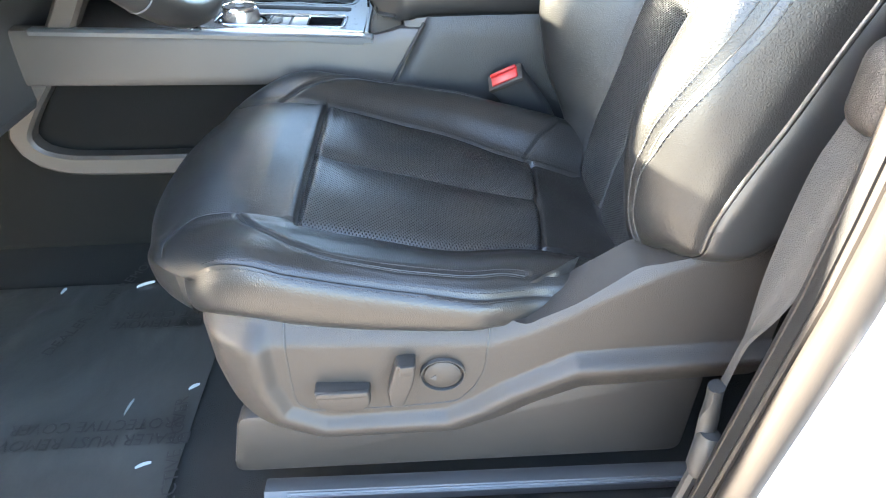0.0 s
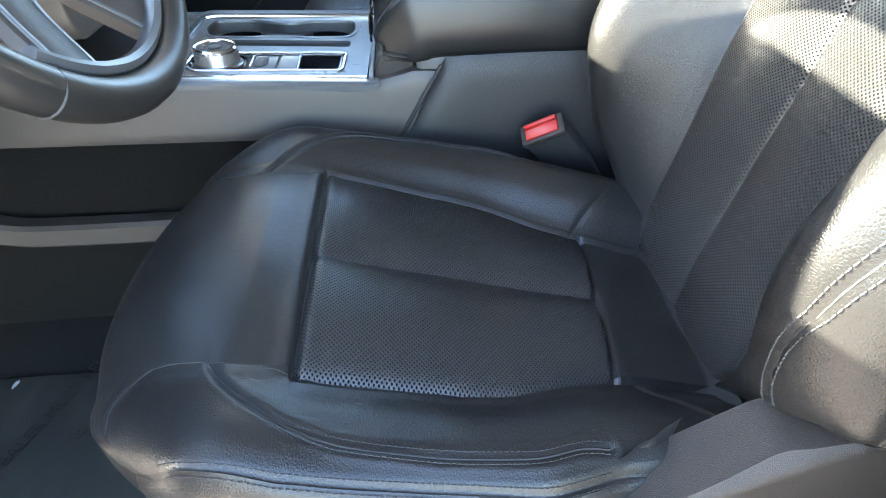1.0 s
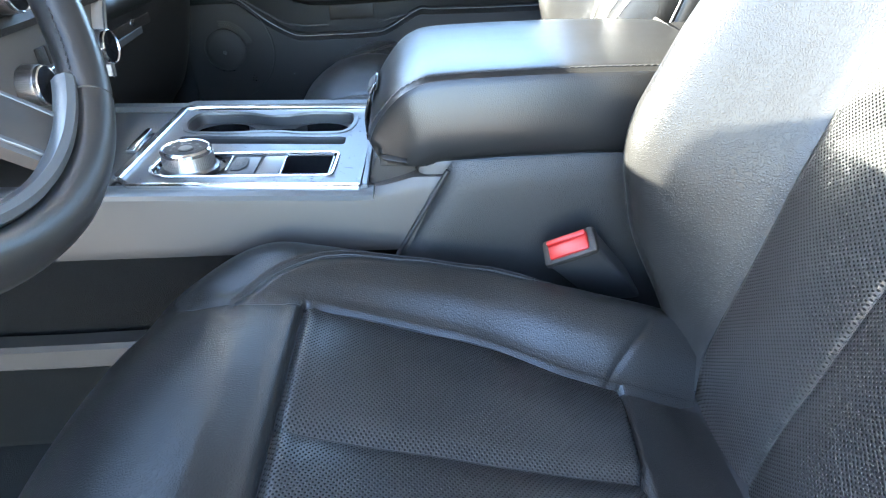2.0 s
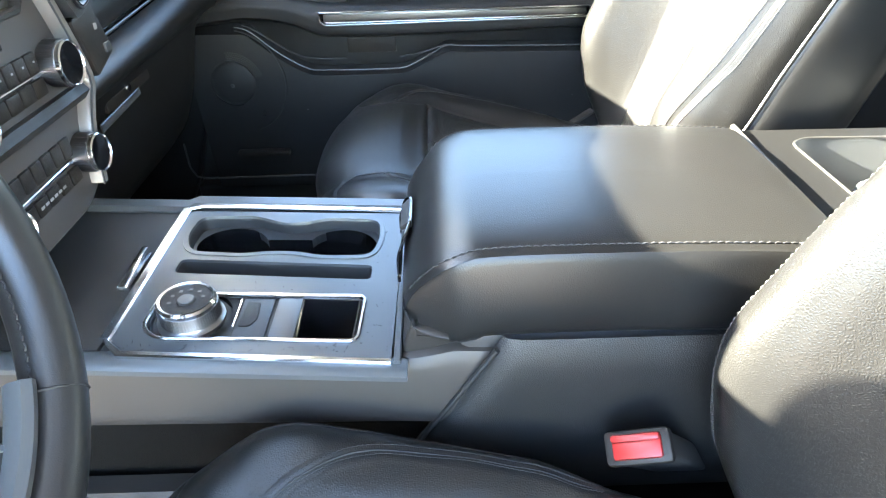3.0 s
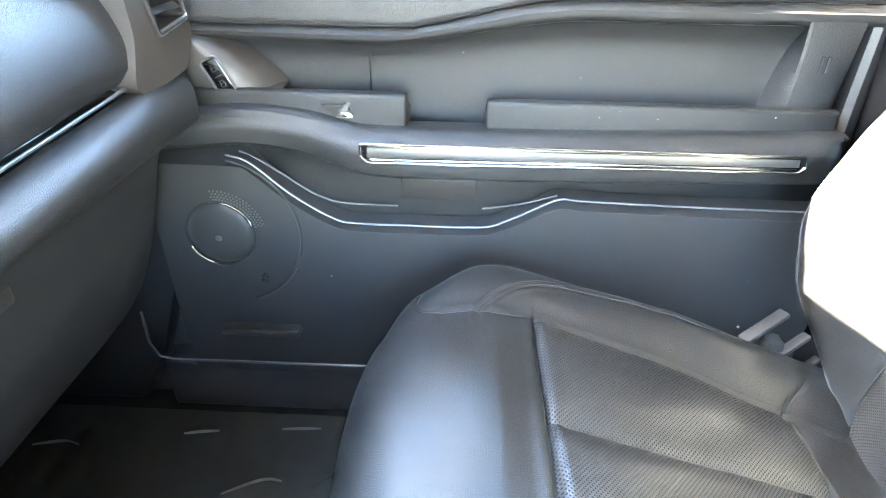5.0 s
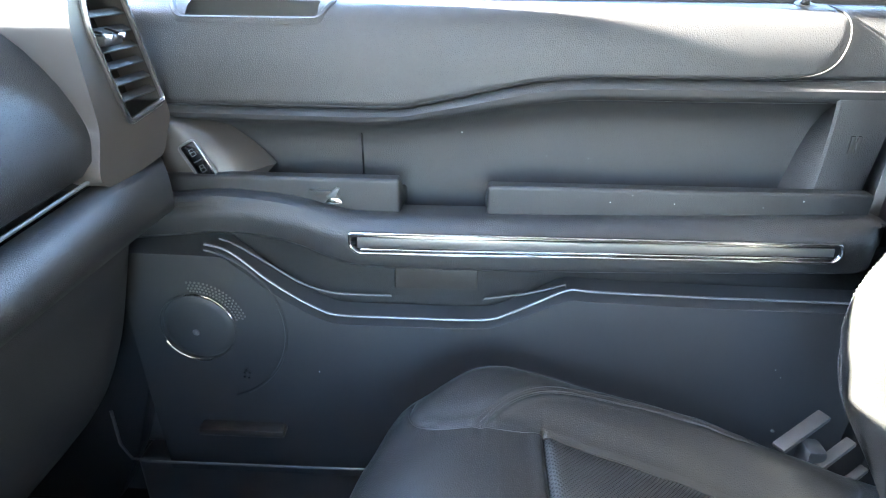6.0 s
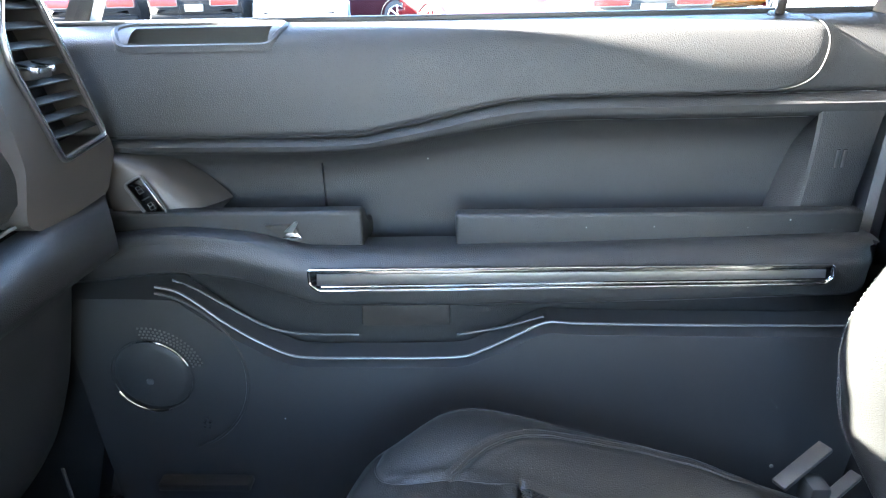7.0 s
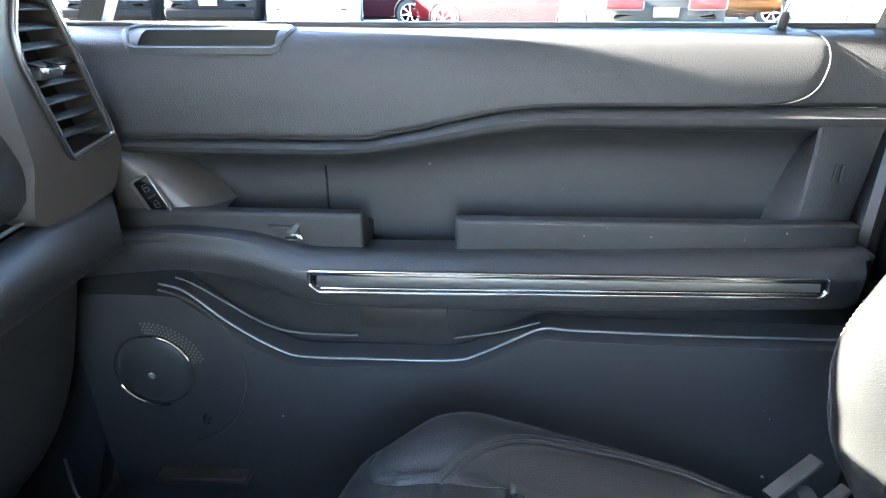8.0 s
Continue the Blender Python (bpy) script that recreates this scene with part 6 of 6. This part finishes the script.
def ring_plate(outer, inner, x0, x1):
    """A plate in the plane x with an opening through it."""
    bm = bmesh.new()
    edges = []
    for line in (outer, inner):
        vs = [bm.verts.new((x1, y, z)) for y, z in line]
        edges += [bm.edges.new((vs[i], vs[(i + 1) % len(vs)])) for i in range(len(vs))]
    bmesh.ops.triangle_fill(bm, use_beauty=True, use_dissolve=False, edges=edges)
    bm.verts.index_update()
    walls = []
    for line in (outer, inner):
        n = len(line)
        walls.append(([(x1, y, z) for y, z in line] + [(x0, y, z) for y, z in line], [(i, (i + 1) % n, n + (i + 1) % n, n + i) for i in range(n)]))
    return merge(of_bm(bm), *walls)


def make_vent(parent, outline, x, n, grip):
    """An air vent in the plane x: dark well, slats and chrome rim."""
    line = rounded(outline, 0.008)
    v = part("air_vent", prism(line, "x", x - 0.045, x - 0.040, 0.0), GLOSS, parent, "air vent with black slats")
    zs = [p[1] for p in outline]
    c = np.array(outline)
    for z in np.linspace(min(zs) + 0.022, max(zs) - 0.006, n):
        hit = []
        for i in range(len(c)):
            (a, b), (e, f) = c[i - 1], c[i]
            if (b - z) * (f - z) < 0:
                hit.append(a + (e - a) * (z - b) / (f - b))
        if len(hit) >= 2:
            lo, hi = min(hit) + 0.002, max(hit) - 0.002
            part("slat", moved(rbox((-0.011, lo, -0.0012), (0.0, hi, 0.0012), 0.001), Matrix.Translation((x - 0.001, 0, z)) @ Matrix.Rotation(radians(32), 4, "Y")), DOOR_PLASTIC, v)
    part("vent_rim", strip([(x + 0.0005, y, z) for y, z in line], 0.0075, 0.003, (1, 0, 0), True), DARKCHROME, v, "dark bronze metal rim")
    part("rim_edge", strip([(x + 0.0036, y, z) for y, z in line], 0.0022, 0.0012, (1, 0, 0), True), CHROME, v, "thin chrome edge")
    if grip:
        y, z = grip
        part("vent_grip", (rbox((x - 0.010, y - 0.017, z - 0.006), (x + 0.008, y + 0.017, z + 0.004), 0.003)), PLASTIC, v, "dark vent grip")
        for dy in (-0.012, 0.012):
            part("grip_blade", moved(rbox((-0.012, -0.0022, -0.002), (0.014, 0.0022, 0.004), 0.0015), Matrix.Translation((x, y + dy, z + 0.004)) @ Matrix.Rotation(radians(12), 4, "Y")), CHROME, v, "bright grip edge")


AMBER = glowing("amber_lamp", (1.0, 0.35, 0.02), 0.030)
SCREEN = glowing("display_pale", (0.80, 0.62, 0.44), 0.0125)
SCREEN_BLUE = glowing("display_blue", (0.05, 0.07, 0.35), 0.018)
SCREEN_WHITE = glowing("display_white", (0.7, 0.75, 0.9), 0.012)
dashboard()


# ---- floor covers ----
FILM = material("translucent_floor_film", (0.026, 0.0265, 0.0245), 0.32, 0, 0.25, 26, "noise", 0.35, depth=0.006, coat=0.1, spec=0.35)
# far paler than the film: paints the glint along its folds
CREASE_GLINT = material("film_crease_painted_glint", (0.22, 0.23, 0.235), 0.18, 0, 0, vary=0.2, coat=0.6)
PRINT = material("dark_print", (0.006, 0.006, 0.006), 0.5)


def film(name, lo, hi, label, seed):
    f = thing(name, ((lo[0] + hi[0]) / 2, (lo[1] + hi[1]) / 2, FLOOR), label, "floor cover")
    nx, ny = 90, 70
    rows = []
    for x in np.linspace(lo[0], hi[0], nx):
        row = []
        for y in np.linspace(lo[1], hi[1], ny):
            r = abs(noise.noise((x * 9, y * 9, seed))) * 0.004 + max(0, noise.noise((x * 23 + 4, y * 17, seed + 5))) ** 2 * 0.008
            row.append((x, y, FLOOR + 0.0035 + r))
        rows.append(row)
    part("film", sheet(rows), FILM, f, "crinkled clear plastic film")
    return f


ff = film("floor_film", (-1.0, 0.50), (-0.362, 0.985), "crinkled printed protective film on the driver's floor", 2.3)
for k, (txt, x, y, rot) in enumerate((("DEALER MUST REMOVE", -0.50, 0.612, 180), ("PROTECTIVE COVER", -0.50, 0.640, 180), ("DEALER MUST REMOVE", -0.42, 0.86, 180), ("PROTECTIVE COVER", -0.42, 0.885, 180), ("PROTECTIVE COVER", -0.365, 0.56, 100), ("DEALER MUST REMOVE", -0.60, 0.93, 70))):
    lettering(txt, 0.028, pose(x, y, FLOOR + 0.0105, 0, 0, rot), "print", PRINT, ff)
pf = film("floor_film", (-1.0, 1.37), (-0.20, 2.06), "crinkled clear protective film on the passenger floor", 8.1)


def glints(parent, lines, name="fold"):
    """Raised sharp folds of the film, their glint painted as a pale colour."""
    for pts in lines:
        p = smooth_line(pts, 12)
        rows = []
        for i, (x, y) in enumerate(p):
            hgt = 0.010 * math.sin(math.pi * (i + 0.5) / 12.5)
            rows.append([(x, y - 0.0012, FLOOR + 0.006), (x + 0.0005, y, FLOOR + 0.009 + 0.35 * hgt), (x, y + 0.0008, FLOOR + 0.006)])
        part(name, sheet(rows), CREASE_GLINT, parent, "sharp film crease with its glint painted pale")


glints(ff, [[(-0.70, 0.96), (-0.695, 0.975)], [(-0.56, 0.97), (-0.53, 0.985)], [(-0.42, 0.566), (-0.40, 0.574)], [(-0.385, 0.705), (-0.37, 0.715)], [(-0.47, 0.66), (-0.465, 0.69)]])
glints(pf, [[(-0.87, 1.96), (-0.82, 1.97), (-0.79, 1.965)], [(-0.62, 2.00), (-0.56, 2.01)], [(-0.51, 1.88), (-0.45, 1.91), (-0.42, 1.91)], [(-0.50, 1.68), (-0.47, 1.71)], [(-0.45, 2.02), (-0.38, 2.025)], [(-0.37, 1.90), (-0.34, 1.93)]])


def passenger_sill():
    s = thing("sill_trim", (-0.4, 2.09, FLOOR), "black passenger door sill trim with shiny edge", "sill trim")
    part("sill", rbox((-0.67, 2.075, FLOOR), (0.3, 2.13, 0.80), 0.010, 3), PLASTIC_DARK, s)
    part("sill_edge", strip([(-0.655, 2.031, 0.940), (-0.655, 2.031, 0.875), (-0.643, 2.031, 0.848), (-0.618, 2.031, 0.843), (-0.30, 2.031, 0.845), (0.1, 2.031, 0.845)], 0.004, 0.003, (0, -1, 0)), SATIN, s, "thin shiny edge")
    part("door_pocket", rbox((-0.53, 2.030, 0.898), (-0.40, 2.06, 0.912), 0.004), PLASTIC, s, "dark pocket edge")


passenger_sill()


# ---- outside ----
CONCRETE = material("worn_asphalt", (0.165, 0.140, 0.114), 0.85, 0, 0.5, 60, "noise", 0.15, stain=0.6, depth=0.003)
PAINTS = {n: material(n + "_car_paint", c, 0.5, 0.0, 0, vary=0.06, spec=0.03) for n, c in dict(red=(0.040, 0.0016, 0.0022), white=(0.55, 0.55, 0.55), grey=(0.004, 0.004, 0.0043), black=(0.004, 0.004, 0.0043), maroon=(0.016, 0.003, 0.0045), silver=(0.016, 0.016, 0.0150), blue=(0.006, 0.014, 0.040), orange=(0.06, 0.020, 0.003)).items()}
GLASS = material("dark_window_glass", (0.02, 0.025, 0.03), 0.05, 0, 0, vary=0.1, coat=0.5)
TAIL = material("red_tail_lamp", (0.10, 0.004, 0.004), 0.35, 0, 0, vary=0.1, spec=0.2)


def ground_z(y):
    return 0.0 if y < 3 else 0.60 * min(1.0, (y - 3) / 6.5) + (0.0 if y < 9.5 else 0.03 * (min(y, 40) - 9.5))


def ground():
    ys = [-600, -60, -10, 0, 2, 3, 4, 5, 6, 7, 8, 9, 9.5, 11, 14, 20, 40, 100, 600]
    rows = [[(x, y, ground_z(y)) for x in (-600, -60, -10, 0, 10, 60, 600)] for y in ys]
    tagged(part("ground", sheet(rows), CONCRETE, None), "sunlit worn asphalt of a car lot", "ground", kind="structure")


ground()


def parked_car(x, y, turn, paint, label):
    """A parked saloon: lofted body with wheel arches, glass house, wheels and lamps. Its nose points to local +x."""
    z0 = ground_z(y)
    c = thing("parked_car", (0, 0, 0), label, "car", "cars in the lot")
    st = [(-2.325, 0.59, 0.61, 0.02), (-2.322, 0.50, 0.70, 0.66), (-2.30, 0.48, 0.72, 0.70), (-2.2, 0.32, 0.90, 0.82), (-1.6, 0.22, 1.00, 0.89), (-0.6, 0.20, 0.98, 0.91), (0.6, 0.20, 0.97, 0.91), (1.5, 0.22, 0.92, 0.90), (2.05, 0.26, 0.80, 0.84), (2.28, 0.40, 0.66, 0.70), (2.30, 0.43, 0.62, 0.64), (2.305, 0.52, 0.54, 0.02)]
    rows = []
    for sx, lo, hi, w in st:
        m = (lo + hi) / 2
        prof = [(-w * 0.85, lo), (-w * 0.98, lo + 0.08), (-w, m), (-w * 0.95, hi - 0.06), (-w * 0.8, hi), (0, hi + 0.03), (w * 0.8, hi), (w * 0.95, hi - 0.06), (w, m), (w * 0.98, lo + 0.08), (w * 0.85, lo), (-w * 0.85, lo)]
        rows.append([(sx, a, b) for a, b in prof])
    part("body", sheet(rows), paint, c, "painted body")
    house = [(-1.75, 0.98, 0.99, 0.76), (-1.1, 0.98, 1.36, 0.66), (-0.3, 0.97, 1.42, 0.64), (0.35, 0.96, 1.36, 0.66), (1.15, 0.95, 0.97, 0.76)]
    rows = [[(sx, -w, lo), (sx, -w * 0.88, hi), (sx, 0, hi + 0.02), (sx, w * 0.88, hi), (sx, w, lo)] for sx, lo, hi, w in house]
    part("windows", sheet(rows), GLASS, c, "dark glass")
    part("roof", sheet([[(sx, u * w * 0.86, hi + 0.022 - 0.01 * abs(u)) for u in (-1, -0.5, 0, 0.5, 1)] for sx, lo, hi, w in house[1:4]]), paint, c)
    for sx in (-1.42, 1.42):
        for s in (-1, 1):
            wh = part("wheel", lathe([(0.20, 0.0), (0.30, 0.005), (0.335, -0.03), (0.335, -0.19), (0.30, -0.215), (0.0, -0.2)], (sx, s * 0.905, 0.335), (0, s, 0), 32), RUBBER, c, "black tyre")
            spokes = [moved(prism([(-0.014, 0.03), (0.014, 0.03), (0.024, 0.215), (-0.024, 0.215)], "y", 0.0, 0.02, 0.003), Matrix.Translation((sx, s * 0.905 - 0.012, 0.335)) @ Matrix.Rotation(2 * math.pi * i / 7, 4, "Y")) for i in range(7)]
            part("rim", merge(lathe([(0.195, 0.0), (0.225, 0.008), (0.23, 0.0)], (sx, s * 0.905, 0.335), (0, s, 0), 32), lathe([(0.0, 0.01), (0.045, 0.008), (0.05, 0.0)], (sx, s * 0.905, 0.335), (0, s, 0), 16), *spokes), CHROME, wh, "spoked alloy rim")
            part("arch", tube([(sx + 0.365 * math.cos(a), s * 0.902, 0.335 + 0.365 * math.sin(a)) for a in np.linspace(-0.2, math.pi + 0.2, 18)], 0.02, 6, (0, 1, 0)), GLOSS, c)
    for s in (-1, 1):
        tl = part("tail_lamp", prism(rounded([(s * 0.30, 0.70), (s * 0.76, 0.70), (s * 0.76, 0.84), (s * 0.30, 0.82)], 0.03), "x", -2.33, -2.22, 0.01), TAIL, c, "red tail lamp")
        part("lamp_frame", strip([(-2.335, a, b) for a, b in rounded([(s * 0.29, 0.69), (s * 0.77, 0.69), (s * 0.77, 0.85), (s * 0.29, 0.83)], 0.03)], 0.02, 0.01, (-1, 0, 0), True), RUBBER, tl)
        part("head_lamp", rbox((2.12, s * 0.62 - 0.14, 0.60), (2.22, s * 0.62 + 0.14, 0.72), 0.03), CHROME, c, "headlamp")
    part("rear_bumper", rbox((-2.36, -0.80, 0.38), (-2.1, 0.80, 0.56), 0.05, 3), paint, c)
    part("front_bumper", rbox((2.05, -0.80, 0.28), (2.33, 0.80, 0.48), 0.05, 3), paint, c)
    part("plate", rbox((-2.372, -0.16, 0.60), (-2.33, 0.16, 0.72), 0.005), SATIN, c, "plain number plate")
    c.matrix_world = pose(x, y, z0, 0, 0, turn)
    return c


parked_car(-7.2, 15.2, 100, PAINTS["black"], "black saloon parked in the sunlit lot")
parked_car(-5.2, 15.2, 98, PAINTS["grey"], "dark grey saloon parked in the sunlit lot")
parked_car(-4.2, 19.4, 60, PAINTS["red"], "red saloon parked behind the grey ones")
parked_car(-3.4, 15.2, -80, PAINTS["white"], "white saloon parked nose out in the lot")
parked_car(-2.95, 17.0, 0, PAINTS["maroon"], "dark maroon saloon parked side on in the lot")
parked_car(1.0, 14.3, -33, PAINTS["red"], "bright red coupe parked at an angle in the lot")
parked_car(2.35, 12.15, 91, PAINTS["silver"], "dark silver coupe with two wide red tail lamps")
parked_car(4.6, 17.5, 75, PAINTS["blue"], "blue saloon parked beyond the silver coupe")
parked_car(5.9, 18.2, -20, PAINTS["red"], "red saloon parked beyond the silver coupe")
parked_car(6.6, 19.0, 80, PAINTS["orange"], "orange saloon parked in the lot")
parked_car(7.6, 14.2, 85, PAINTS["white"], "white saloon parked in the lot")


def dust(name, lo, hi, count, seed):
    """Dark crumbs and small scuffs on the console's plate."""
    rnd = random.Random(seed)
    bits = []
    for _ in range(count):
        x, y = rnd.uniform(lo[0], hi[0]), rnd.uniform(lo[1], hi[1])
        a, ln, wd = rnd.uniform(0, math.pi), rnd.choice((0.0004, 0.0006, 0.0008, 0.0010, 0.0020)), 0.0004
        bits.append(moved(rbox((-ln, -wd, 0.0), (ln, wd, 0.0003), 0), Matrix.Translation((x, y, deck(x) + 0.0022)) @ Matrix.Rotation(a, 4, "Z")))
    return tagged(part(name, merge(*bits), SPECK, None, smooth=False), "dark scuffs and crumbs on the console plate", "dust", kind="stuff")


dust("dust", (-0.355, 1.083), (-0.09, 1.096), 40, 4)
dust("dust", (-0.114, 1.10), (-0.09, 1.34), 16, 6)
dust("dust", (-0.36, 1.178), (-0.12, 1.197), 14, 8)


def specks(name, boxes, count, seed, label):
    """Tiny pale dust specks on upright trim: boxes of (x0, x1, y, z0, z1)."""
    rnd = random.Random(seed)
    bits = []
    for _ in range(count):
        x0, x1, y, z0, z1 = rnd.choice(boxes)
        x, z, r = rnd.uniform(x0, x1), rnd.uniform(z0, z1), rnd.choice((0.0003, 0.0004, 0.0005, 0.0008))
        bits.append(rbox((x - r, y - 0.0004, z - r), (x + r, y, z + r), 0))
    return tagged(part(name, merge(*bits), PALE, None, smooth=False), label, "dust", kind="stuff")


specks("dust", [(-0.25, 0.24, 2.1548, 1.30, 1.34), (-0.10, 0.34, 2.0738, 1.255, 1.282), (-0.4, 0.3, 2.0420, 0.95, 1.05)], 16, 11, "pale dust specks on the door panel")
